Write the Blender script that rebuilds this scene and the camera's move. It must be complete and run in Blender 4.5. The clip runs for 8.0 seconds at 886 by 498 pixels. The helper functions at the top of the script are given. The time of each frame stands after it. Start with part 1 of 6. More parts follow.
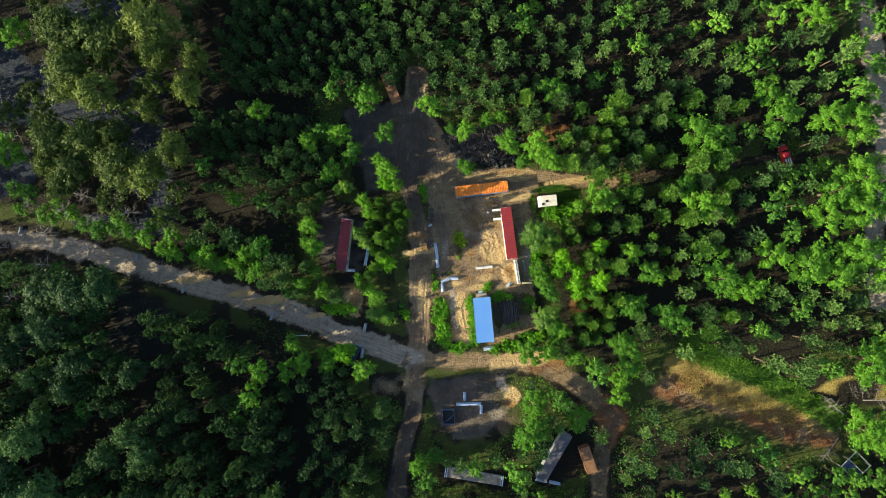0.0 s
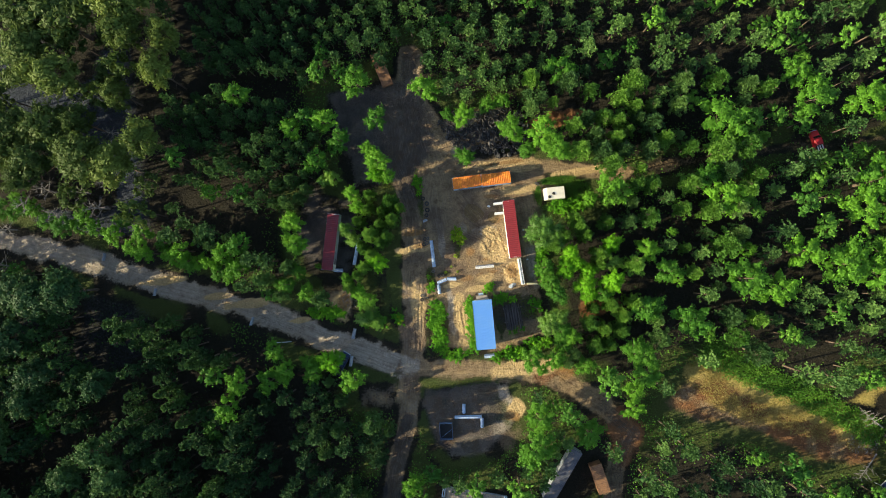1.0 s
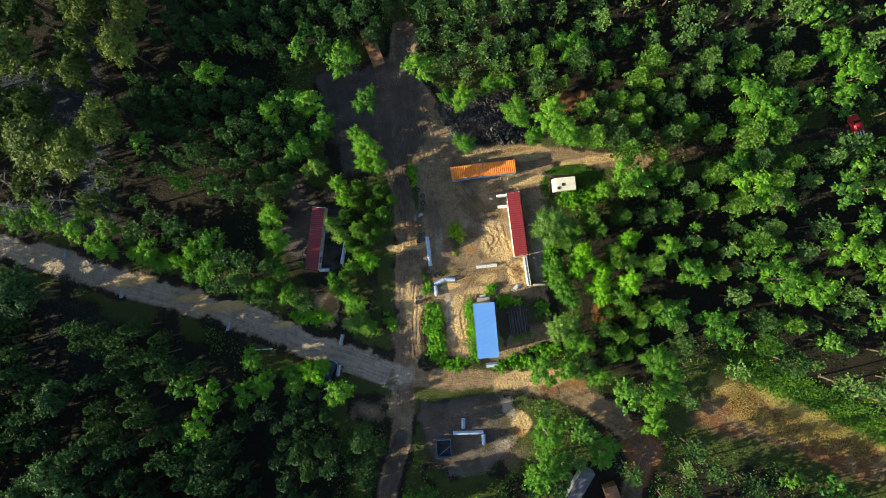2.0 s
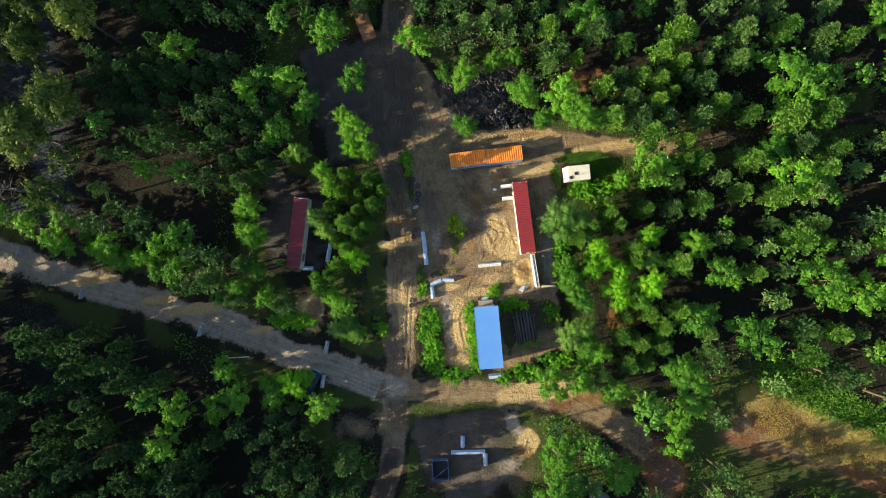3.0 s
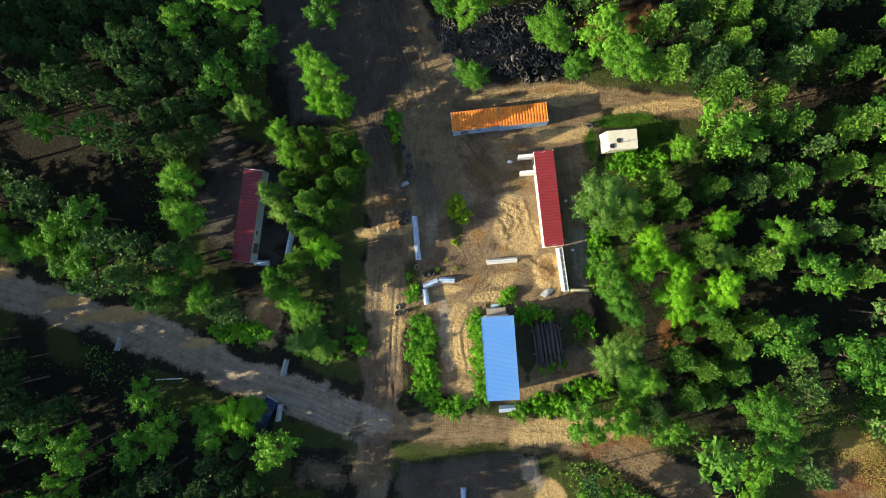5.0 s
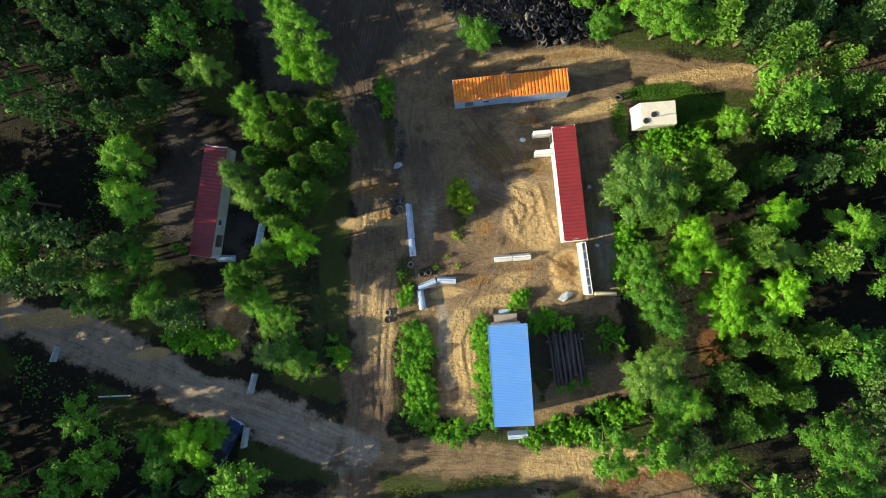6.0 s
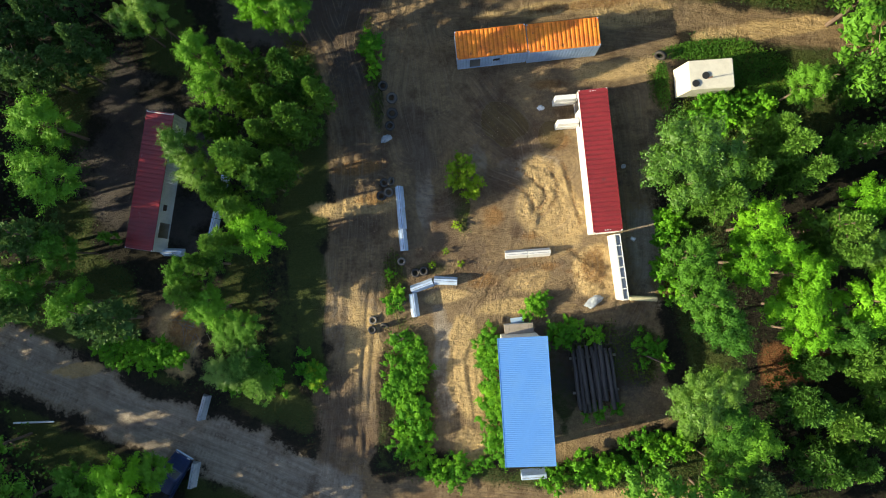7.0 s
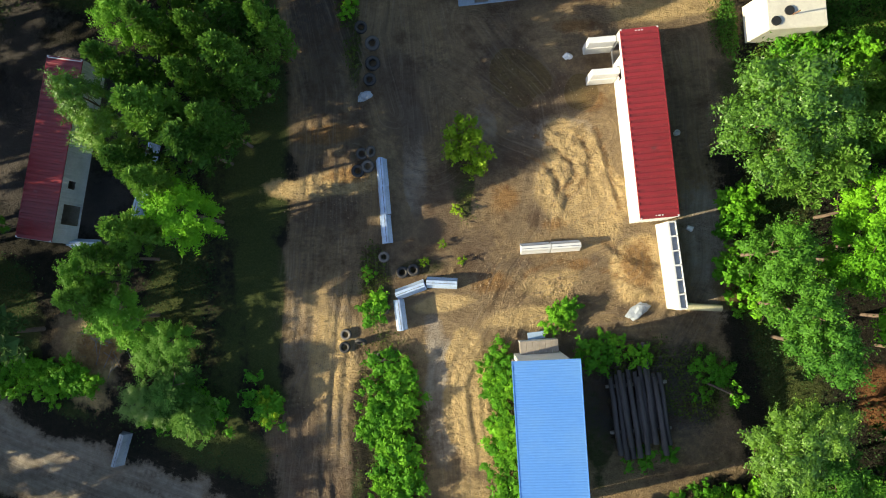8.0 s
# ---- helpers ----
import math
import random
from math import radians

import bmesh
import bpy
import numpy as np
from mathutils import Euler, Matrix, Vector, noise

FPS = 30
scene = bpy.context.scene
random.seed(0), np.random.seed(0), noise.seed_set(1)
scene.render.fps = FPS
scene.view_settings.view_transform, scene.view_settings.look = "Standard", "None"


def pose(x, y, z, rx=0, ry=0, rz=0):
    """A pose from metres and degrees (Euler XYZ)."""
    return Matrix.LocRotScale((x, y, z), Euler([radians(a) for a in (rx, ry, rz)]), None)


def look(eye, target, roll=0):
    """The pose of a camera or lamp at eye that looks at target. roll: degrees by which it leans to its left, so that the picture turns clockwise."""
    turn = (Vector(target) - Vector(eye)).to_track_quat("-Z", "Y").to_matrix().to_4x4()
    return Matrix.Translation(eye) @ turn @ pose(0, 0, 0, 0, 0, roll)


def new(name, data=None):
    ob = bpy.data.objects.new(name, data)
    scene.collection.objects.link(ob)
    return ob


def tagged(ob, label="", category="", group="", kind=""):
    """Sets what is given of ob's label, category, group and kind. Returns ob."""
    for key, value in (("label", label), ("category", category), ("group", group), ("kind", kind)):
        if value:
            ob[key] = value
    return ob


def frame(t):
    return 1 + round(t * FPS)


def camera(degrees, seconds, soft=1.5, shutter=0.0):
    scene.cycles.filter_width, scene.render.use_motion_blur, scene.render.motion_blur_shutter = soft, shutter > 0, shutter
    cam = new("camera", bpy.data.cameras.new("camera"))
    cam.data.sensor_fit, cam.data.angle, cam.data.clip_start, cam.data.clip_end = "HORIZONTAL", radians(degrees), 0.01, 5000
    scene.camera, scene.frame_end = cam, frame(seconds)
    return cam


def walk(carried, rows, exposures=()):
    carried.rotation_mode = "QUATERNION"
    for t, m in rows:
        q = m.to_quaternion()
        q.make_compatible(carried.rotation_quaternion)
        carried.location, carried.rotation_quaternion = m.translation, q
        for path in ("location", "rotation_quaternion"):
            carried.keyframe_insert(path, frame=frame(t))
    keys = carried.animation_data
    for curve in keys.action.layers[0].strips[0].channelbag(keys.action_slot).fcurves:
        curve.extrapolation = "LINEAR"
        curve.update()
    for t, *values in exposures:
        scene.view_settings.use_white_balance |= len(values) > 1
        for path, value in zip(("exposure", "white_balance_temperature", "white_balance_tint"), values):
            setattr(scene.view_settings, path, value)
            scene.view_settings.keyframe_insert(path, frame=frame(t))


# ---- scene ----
cam = camera(72.0, 8.0, soft=1.0)
PATH = [
    (0.0, -9.222, 0.829, 144.691, 1.145, 2.274, -7.071),
    (0.5, -8.796, 0.744, 138.141, 1.102, 2.397, -7.200),
    (1.0, -8.519, 0.607, 131.620, 1.086, 2.490, -7.263),
    (1.5, -8.375, 0.425, 125.122, 1.094, 2.557, -7.267),
    (3.0, -8.579, -0.317, 105.736, 1.252, 2.619, -7.000),
    (3.5, -8.806, -0.605, 99.296, 1.344, 2.602, -6.843),
    (4.0, -9.085, -0.900, 92.861, 1.454, 2.571, -6.664),
    (4.5, -9.400, -1.196, 86.426, 1.579, 2.528, -6.469),
    (6.0, -10.400, -2.011, 67.084, 2.034, 2.354, -5.870),
    (6.5, -10.697, -2.234, 60.611, 2.207, 2.289, -5.690),
    (7.0, -10.950, -2.420, 54.119, 2.389, 2.224, -5.531),
    (7.5, -11.142, -2.562, 47.603, 2.577, 2.164, -5.401),
    (8.0, -11.257, -2.652, 41.060, 2.770, 2.109, -5.307),
]
EXPOSURE = 1.15
walk(cam, [(t, pose(x, y, z, rx, ry, rz)) for t, x, y, z, rx, ry, rz in PATH],
     exposures=[(0.0, EXPOSURE), (8.0, EXPOSURE)])

# ---- sky and sun: a low evening sun from the west ----
SUN_ELEVATION, SUN_AZIMUTH = radians(19.3), radians(188.0)   # azimuth: where the sun stands, from +x towards +y
world = bpy.data.worlds.new("evening_sky")
world.use_nodes = True
scene.world = world
sky = world.node_tree.nodes.new("ShaderNodeTexSky")
sky.sky_type, sky.sun_disc = "NISHITA", False
sky.sun_elevation, sky.sun_rotation = SUN_ELEVATION, radians(90) - SUN_AZIMUTH
back = world.node_tree.nodes["Background"]
back.inputs["Strength"].default_value = 0.118
world.node_tree.links.new(sky.outputs["Color"], back.inputs["Color"])
sun_data = bpy.data.lights.new("sun", "SUN")
sun_data.energy, sun_data.angle, sun_data.color = 4.7, radians(0.53), (1.0, 0.89, 0.60)
sun = new("sun", sun_data)
toward = Vector((math.cos(SUN_AZIMUTH) * math.cos(SUN_ELEVATION), math.sin(SUN_AZIMUTH) * math.cos(SUN_ELEVATION), math.sin(SUN_ELEVATION)))
sun.matrix_world = look(toward * 400, (0, 0, 0))

# ---- materials ----


def mix_colour(nt, fac, a, b, blend="MIX"):
    node = nt.nodes.new("ShaderNodeMix")
    node.data_type, node.blend_type = "RGBA", blend
    for socket, value in ((0, fac), (6, a), (7, b)):
        if isinstance(value, bpy.types.NodeSocket):
            nt.links.new(value, node.inputs[socket])
        elif isinstance(value, (int, float)):
            node.inputs[socket].default_value = value
        else:
            node.inputs[socket].default_value = (*value, 1)
    return node.outputs[2]


def noise_fac(nt, scale, lo=0.35, hi=0.65, detail=5.0, rough=0.6, stretch=(1, 1, 1), space="Object", seed=0.0):
    co = nt.nodes.new("ShaderNodeTexCoord")
    mp = nt.nodes.new("ShaderNodeMapping")
    mp.inputs["Scale"].default_value = stretch
    mp.inputs["Location"].default_value = (seed * 7.3, seed * 3.1, seed * 1.7)
    tex = nt.nodes.new("ShaderNodeTexNoise")
    tex.inputs["Scale"].default_value, tex.inputs["Detail"].default_value, tex.inputs["Roughness"].default_value = scale, detail, rough
    ramp = nt.nodes.new("ShaderNodeMapRange")
    ramp.inputs["From Min"].default_value, ramp.inputs["From Max"].default_value = lo, hi
    nt.links.new(co.outputs[space], mp.inputs["Vector"])
    nt.links.new(mp.outputs["Vector"], tex.inputs["Vector"])
    nt.links.new(tex.outputs["Fac"], ramp.inputs["Value"])
    return ramp.outputs["Result"]


def math_node(nt, op, a, b=0.0):
    node = nt.nodes.new("ShaderNodeMath")
    node.operation, node.use_clamp = op, False
    node.inputs[2].default_value = 0.18
    for i, value in enumerate((a, b)):
        if isinstance(value, bpy.types.NodeSocket):
            nt.links.new(value, node.inputs[i])
        else:
            node.inputs[i].default_value = value
    return node.outputs[0]


def attribute(nt, name):
    node = nt.nodes.new("ShaderNodeAttribute")
    node.attribute_name = name
    return node.outputs["Fac"]


def bump(nt, bsdf, height, strength=0.3, distance=0.02):
    node = nt.nodes.new("ShaderNodeBump")
    node.inputs["Strength"].default_value, node.inputs["Distance"].default_value = strength, distance
    nt.links.new(height, node.inputs["Height"])
    nt.links.new(node.outputs["Normal"], bsdf.inputs["Normal"])


def base_material(name, roughness=0.6, metallic=0.0):
    m = bpy.data.materials.new(name)
    m.use_nodes = True
    nt = m.node_tree
    bsdf = nt.nodes["Principled BSDF"]
    bsdf.inputs["Roughness"].default_value, bsdf.inputs["Metallic"].default_value = roughness, metallic
    return m, nt, bsdf


def worn(name, colour, dark, roughness=0.6, metallic=0.0, scale=1.2, lo=0.45, hi=0.7, fine=9.0, fine_amount=0.35, stretch=(1, 1, 1),
         bump_strength=0.2, second=None, second_range=(0.55, 0.7), seed=0.0):
    """Painted or raw surface: stains at one scale, grain at a finer one, and a second colour in patches."""
    m, nt, bsdf = base_material(name, roughness, metallic)
    big = noise_fac(nt, scale, lo, hi, stretch=stretch, seed=seed)
    small = noise_fac(nt, fine, 0.35, 0.75, detail=8, stretch=stretch, seed=seed + 1)
    col = mix_colour(nt, big, colour, dark)
    if second:
        col = mix_colour(nt, noise_fac(nt, scale * 2.3, *second_range, stretch=stretch, seed=seed + 2), col, second)
    col = mix_colour(nt, math_node(nt, "MULTIPLY", small, fine_amount), col, tuple(c * 0.45 for c in dark))
    nt.links.new(col, bsdf.inputs["Base Color"])
    bump(nt, bsdf, small, bump_strength, 0.01)
    return m


def leaf_material(name, dark, mid, light, by_tree="object", translucent=0.20, share=1.6, gloss=0.12):
    m, nt, bsdf = base_material(name, 0.62 - 0.4 * gloss)
    bsdf.inputs["Specular IOR Level"].default_value = gloss
    geo = nt.nodes.new("ShaderNodeNewGeometry")
    if by_tree == "object":
        tree = nt.nodes.new("ShaderNodeObjectInfo").outputs["Random"]
    else:
        tree = attribute(nt, "tone")
    col = mix_colour(nt, math_node(nt, "MULTIPLY_ADD", geo.outputs["Random Per Island"], 0.7), dark, mid)
    tree = math_node(nt, "POWER", tree, share)
    col = mix_colour(nt, math_node(nt, "MULTIPLY", tree, 0.9), col, light)
    nt.links.new(col, bsdf.inputs["Base Color"])
    tr = nt.nodes.new("ShaderNodeBsdfTranslucent")
    nt.links.new(mix_colour(nt, 0.5, col, light), tr.inputs["Color"])
    mixer = nt.nodes.new("ShaderNodeMixShader")
    mixer.inputs[0].default_value = translucent
    nt.links.new(bsdf.outputs[0], mixer.inputs[1])
    nt.links.new(tr.outputs[0], mixer.inputs[2])
    nt.links.new(mixer.outputs[0], nt.nodes["Material Output"].inputs["Surface"])
    return m


PINE = ((0.016, 0.047, 0.017), (0.058, 0.130, 0.037), (0.130, 0.238, 0.056))
BROAD = ((0.021, 0.078, 0.016), (0.070, 0.200, 0.027), (0.146, 0.320, 0.036))
SHRUB = ((0.030, 0.125, 0.010), (0.090, 0.290, 0.014), (0.175, 0.420, 0.020))
# darker twin of the pine greens, with woodland shade put into the colour
SHADED_GREEN = ((0.012, 0.037, 0.016), (0.037, 0.088, 0.030), (0.082, 0.164, 0.044))
OLIVE = ((0.023, 0.046, 0.012), (0.066, 0.110, 0.024), (0.138, 0.188, 0.038))
pine_leaf = leaf_material("pine_needles", *PINE)
near_pine_leaf = leaf_material("light_pine_needles", (0.018, 0.060, 0.013), (0.082, 0.205, 0.028), (0.152, 0.302, 0.040), share=1.2)
small_leaf = leaf_material("small_olive_leaves", (0.028, 0.090, 0.012), (0.110, 0.255, 0.022), (0.205, 0.365, 0.038), share=1.0, gloss=0.45)
broad_leaf = leaf_material("broad_leaves", (0.020, 0.080, 0.012), (0.068, 0.208, 0.019), (0.142, 0.335, 0.024), share=0.9, gloss=0.16)
lime_leaf = leaf_material("lime_green_leaves", (0.050, 0.170, 0.010), (0.150, 0.400, 0.014), (0.190, 0.460, 0.018), share=0.8)
shrub_leaf = leaf_material("shrub_leaves", *SHRUB)
olive_leaf = leaf_material("olive_leaves", *OLIVE)
shaded_leaf = leaf_material("shaded_foliage", *SHADED_GREEN)
shaded_far = leaf_material("shaded_foliage_far", *SHADED_GREEN, by_tree="tone")
yellow_leaf = leaf_material("yellow_green_leaves", (0.09, 0.19, 0.010), (0.22, 0.36, 0.016), (0.30, 0.44, 0.024))
pine_far = leaf_material("pine_needles_far", *PINE, by_tree="tone")
broad_far = leaf_material("broad_leaves_far", *BROAD, by_tree="tone", share=1.0)
olive_far = leaf_material("olive_leaves_far", *OLIVE, by_tree="tone")
# woodland gloom put into this darker leaf colour
murk_leaf = leaf_material("murky_undergrowth_leaves", (0.012, 0.030, 0.010), (0.030, 0.074, 0.018), (0.066, 0.140, 0.030), by_tree="tone")
grass_leaf = leaf_material("weeds", (0.04, 0.07, 0.012), (0.085, 0.13, 0.02), (0.16, 0.18, 0.035), by_tree="tone")
bark = worn("bark", (0.16, 0.11, 0.08), (0.07, 0.05, 0.04), 0.9, scale=4, fine=30, stretch=(1, 1, 0.2), bump_strength=0.6)
dead_wood = worn("dead_wood", (0.33, 0.30, 0.28), (0.16, 0.14, 0.13), 0.9, scale=4, fine=30, stretch=(1, 1, 0.2))
white_paint = worn("white_paint", (0.72, 0.71, 0.69), (0.55, 0.52, 0.48), 0.5, scale=0.7, lo=0.5, hi=0.8, fine=6, fine_amount=0.12)
grimy_red = worn("grimy_red_paint", (0.24, 0.022, 0.026), (0.16, 0.017, 0.020), 0.6, scale=0.8, fine=7, fine_amount=0.3)
red_roof = worn("red_roof_paint", (0.29, 0.026, 0.030), (0.21, 0.020, 0.024), 0.42, scale=0.5, lo=0.4, hi=0.75, fine=7, fine_amount=0.2,
                second=(0.10, 0.05, 0.05), second_range=(0.63, 0.78))
faded_roof = worn("faded_red_paint", (0.26, 0.022, 0.028), (0.16, 0.022, 0.032), 0.32, scale=0.4, fine=7, fine_amount=0.2,
                  second=(0.36, 0.22, 0.22), second_range=(0.62, 0.8), seed=3)
orange_rust = worn("rusted_orange_roof", (0.80, 0.24, 0.012), (0.62, 0.15, 0.012), 0.65, scale=0.9, lo=0.42, hi=0.62, fine=5, fine_amount=0.45,
                   second=(0.16, 0.05, 0.02), second_range=(0.60, 0.72), bump_strength=0.3)
blue_side = worn("blue_grey_paint", (0.36, 0.48, 0.66), (0.26, 0.36, 0.52), 0.5, scale=0.8, fine=6, fine_amount=0.25)
blue_roof = worn("blue_roof_sheet", (0.086, 0.235, 0.58), (0.115, 0.265, 0.55), 0.4, scale=0.25, lo=0.4, hi=0.7, fine=4, fine_amount=0.10)
cream_paint = worn("cream_paint", (0.70, 0.66, 0.55), (0.56, 0.52, 0.43), 0.6, scale=0.8, fine=7, fine_amount=0.15)
container_grey = worn("container_grey_paint", (0.66, 0.68, 0.70), (0.52, 0.54, 0.56), 0.55, scale=0.6, fine=6, fine_amount=0.2)
peeled_wood = worn("peeled_wood", (0.62, 0.56, 0.34), (0.45, 0.40, 0.25), 0.7, scale=1.5, fine=14)
# pale concrete with the blue of open shade mixed into its colour
concrete = worn("sky_tinted_concrete", (0.48, 0.60, 0.79), (0.35, 0.44, 0.60), 0.8, scale=1.5, fine=12, fine_amount=0.3)
grey_concrete = worn("grey_concrete", (0.36, 0.39, 0.43), (0.24, 0.26, 0.29), 0.8, scale=1.5, fine=12, fine_amount=0.3)
rubber = worn("tyre_rubber", (0.030, 0.028, 0.028), (0.05, 0.045, 0.045), 0.75, scale=3, fine=20)
tar_wood = worn("tarred_wood", (0.11, 0.09, 0.085), (0.045, 0.036, 0.034), 0.85, scale=2, fine=14, stretch=(1, 0.15, 1), bump_strength=0.5)
black_void = worn("black_steel", (0.02, 0.02, 0.02), (0.012, 0.012, 0.012), 0.7)
dark_roof = worn("dark_steel_roof", (0.11, 0.11, 0.13), (0.06, 0.06, 0.07), 0.5, scale=0.8, fine=6, fine_amount=0.3, second=(0.2, 0.16, 0.13))
rust_brown = worn("brown_rust", (0.26, 0.13, 0.06), (0.14, 0.07, 0.04), 0.8, scale=1.0, fine=7)
plank_wood = worn("weathered_planks", (0.34, 0.29, 0.24), (0.21, 0.18, 0.15), 0.85, scale=1.5, fine=10, stretch=(1, 1, 0.3))
bin_blue = worn("dull_blue_steel", (0.10, 0.17, 0.30), (0.06, 0.10, 0.18), 0.55, scale=1.2, fine=7, fine_amount=0.3, second=(0.16, 0.08, 0.05))
red_car = worn("red_car_paint", (0.50, 0.02, 0.03), (0.36, 0.02, 0.03), 0.3, scale=1)
# dark blue paint, darkened further to stand in for the tree's shade
blue_car = worn("dark_blue_car_paint", (0.014, 0.03, 0.10), (0.01, 0.02, 0.06), 0.35, scale=1)
glass_dark = worn("dark_car_glass", (0.02, 0.025, 0.03), (0.015, 0.02, 0.02), 0.08)


def ground_material():
    m, nt, bsdf = base_material("ground_soil", 0.95)
    bsdf.inputs["Specular IOR Level"].default_value = 0.2
    grain = noise_fac(nt, 2.2, 0.3, 0.7, detail=9, rough=0.7)
    patch = noise_fac(nt, 0.16, 0.38, 0.62, detail=6)
    fine = noise_fac(nt, 9.0, 0.3, 0.7, detail=6, rough=0.7)
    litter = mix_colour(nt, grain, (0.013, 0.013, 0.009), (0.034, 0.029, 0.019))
    sand = mix_colour(nt, patch, (0.48, 0.342, 0.182), (0.35, 0.258, 0.153))
    sand = mix_colour(nt, math_node(nt, "MULTIPLY", grain, 0.55), sand, (0.20, 0.135, 0.085))
    grey = mix_colour(nt, grain, (0.62, 0.53, 0.43), (0.42, 0.36, 0.29))
    grass = mix_colour(nt, fine, (0.040, 0.060, 0.014), (0.085, 0.105, 0.028))
    gold = mix_colour(nt, fine, (0.52, 0.39, 0.13), (0.30, 0.25, 0.06))

    def ragged(name, spread=0.55):
        edge = math_node(nt, "MULTIPLY", math_node(nt, "SUBTRACT", grain, 0.5), spread)
        edge = math_node(nt, "ADD", attribute(nt, name), edge)
        ramp = nt.nodes.new("ShaderNodeMapRange")
        ramp.inputs["From Min"].default_value, ramp.inputs["From Max"].default_value = 0.25, 0.75
        nt.links.new(edge, ramp.inputs["Value"])
        return ramp.outputs["Result"]
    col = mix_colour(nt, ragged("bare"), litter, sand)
    col = mix_colour(nt, ragged("grey"), col, grey)
    col = mix_colour(nt, ragged("grass"), col, grass)
    col = mix_colour(nt, ragged("gold"), col, gold)
    rust = mix_colour(nt, grain, (0.30, 0.13, 0.05), (0.17, 0.085, 0.04))
    col = mix_colour(nt, ragged("rust"), col, rust)
    # pale sand, used as well for sunlit bands painted into the ground
    col = mix_colour(nt, ragged("pale"), col, mix_colour(nt, grain, (0.80, 0.585, 0.30), (0.58, 0.395, 0.175)))
    # damp soil; the same brown also paints shade on road, yards and field
    col = mix_colour(nt, math_node(nt, "MULTIPLY", ragged("damp_shaded"), 0.85), col, mix_colour(nt, grain, (0.135, 0.094, 0.066), (0.21, 0.152, 0.106)))
    col = mix_colour(nt, math_node(nt, "MULTIPLY", ragged("ochre"), 0.8), col, mix_colour(nt, grain, (0.50, 0.27, 0.085), (0.24, 0.115, 0.045)))
    # dark grey that paints shade into the soil colour
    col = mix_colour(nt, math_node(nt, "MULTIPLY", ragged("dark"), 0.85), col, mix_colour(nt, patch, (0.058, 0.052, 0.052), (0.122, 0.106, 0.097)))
    # blue-grey that paints sky reflection on the swamp and shade on the gravel
    col = mix_colour(nt, ragged("sky_tint", 0.4), col, mix_colour(nt, grain, (0.026, 0.034, 0.050), (0.058, 0.068, 0.090)))
    wet = ragged("wet", 0.3)
    col = mix_colour(nt, math_node(nt, "MULTIPLY", wet, 0.75), col, (0.19, 0.14, 0.055))
    comb = nt.nodes.new("ShaderNodeCombineXYZ")
    nt.links.new(math_node(nt, "MULTIPLY", attribute(nt, "lane"), 2.6), comb.inputs[0])
    nt.links.new(math_node(nt, "MULTIPLY", attribute(nt, "along"), 0.10), comb.inputs[1])
    lines = nt.nodes.new("ShaderNodeTexNoise")
    lines.inputs["Scale"].default_value, lines.inputs["Detail"].default_value, lines.inputs["Roughness"].default_value = 1.0, 6.0, 0.7
    nt.links.new(comb.outputs[0], lines.inputs["Vector"])
    line_range = nt.nodes.new("ShaderNodeMapRange")
    line_range.inputs["From Min"].default_value, line_range.inputs["From Max"].default_value = 0.42, 0.66
    nt.links.new(lines.outputs["Fac"], line_range.inputs["Value"])
    smooth = math_node(nt, "SUBTRACT", 1.0, math_node(nt, "MULTIPLY", attribute(nt, "pale"), 0.6))
    streak = math_node(nt, "MULTIPLY", math_node(nt, "MULTIPLY", math_node(nt, "MULTIPLY", line_range.outputs["Result"], smooth), attribute(nt, "streak")), attribute(nt, "bare"))
    col = mix_colour(nt, math_node(nt, "MULTIPLY", streak, 0.5), col, (0.105, 0.078, 0.058))
    thin = nt.nodes.new("ShaderNodeTexNoise")
    thin.inputs["Scale"].default_value, thin.inputs["Detail"].default_value = 2.7, 4.0
    nt.links.new(comb.outputs[0], thin.inputs["Vector"])
    thin_range = nt.nodes.new("ShaderNodeMapRange")
    thin_range.inputs["From Min"].default_value, thin_range.inputs["From Max"].default_value = 0.52, 0.66
    nt.links.new(thin.outputs["Fac"], thin_range.inputs["Value"])
    worn_line = math_node(nt, "MULTIPLY", math_node(nt, "MULTIPLY", thin_range.outputs["Result"], attribute(nt, "streak")), attribute(nt, "bare"))
    col = mix_colour(nt, math_node(nt, "MULTIPLY", worn_line, 0.34), col, (0.42, 0.33, 0.235))
    bars = math_node(nt, "GREATER_THAN", math_node(nt, "SINE", math_node(nt, "MULTIPLY", attribute(nt, "along"), 19.0)), 0.1)
    lugs = math_node(nt, "MULTIPLY", math_node(nt, "MULTIPLY", bars, attribute(nt, "tread")), grain)
    col = mix_colour(nt, math_node(nt, "MULTIPLY", lugs, 0.55), col, (0.10, 0.072, 0.05))
    blotch = noise_fac(nt, 0.62, 0.47, 0.64, detail=9, rough=0.74, seed=4)
    churn = noise_fac(nt, 1.3, 0.36, 0.66, detail=9, rough=0.78, seed=9)
    firm = math_node(nt, "SUBTRACT", 1.0, math_node(nt, "MULTIPLY", attribute(nt, "grey"), 0.4))
    firm = math_node(nt, "MULTIPLY", math_node(nt, "MULTIPLY", firm, attribute(nt, "bare")), math_node(nt, "SUBTRACT", 1.0, math_node(nt, "MULTIPLY", attribute(nt, "pale"), 0.55)))
    col = mix_colour(nt, math_node(nt, "MULTIPLY", math_node(nt, "MULTIPLY", blotch, firm), 0.66), col, (0.098, 0.056, 0.034))
    col = mix_colour(nt, math_node(nt, "MULTIPLY", math_node(nt, "MULTIPLY", churn, attribute(nt, "bare")), 0.26), col, (0.15, 0.10, 0.062))
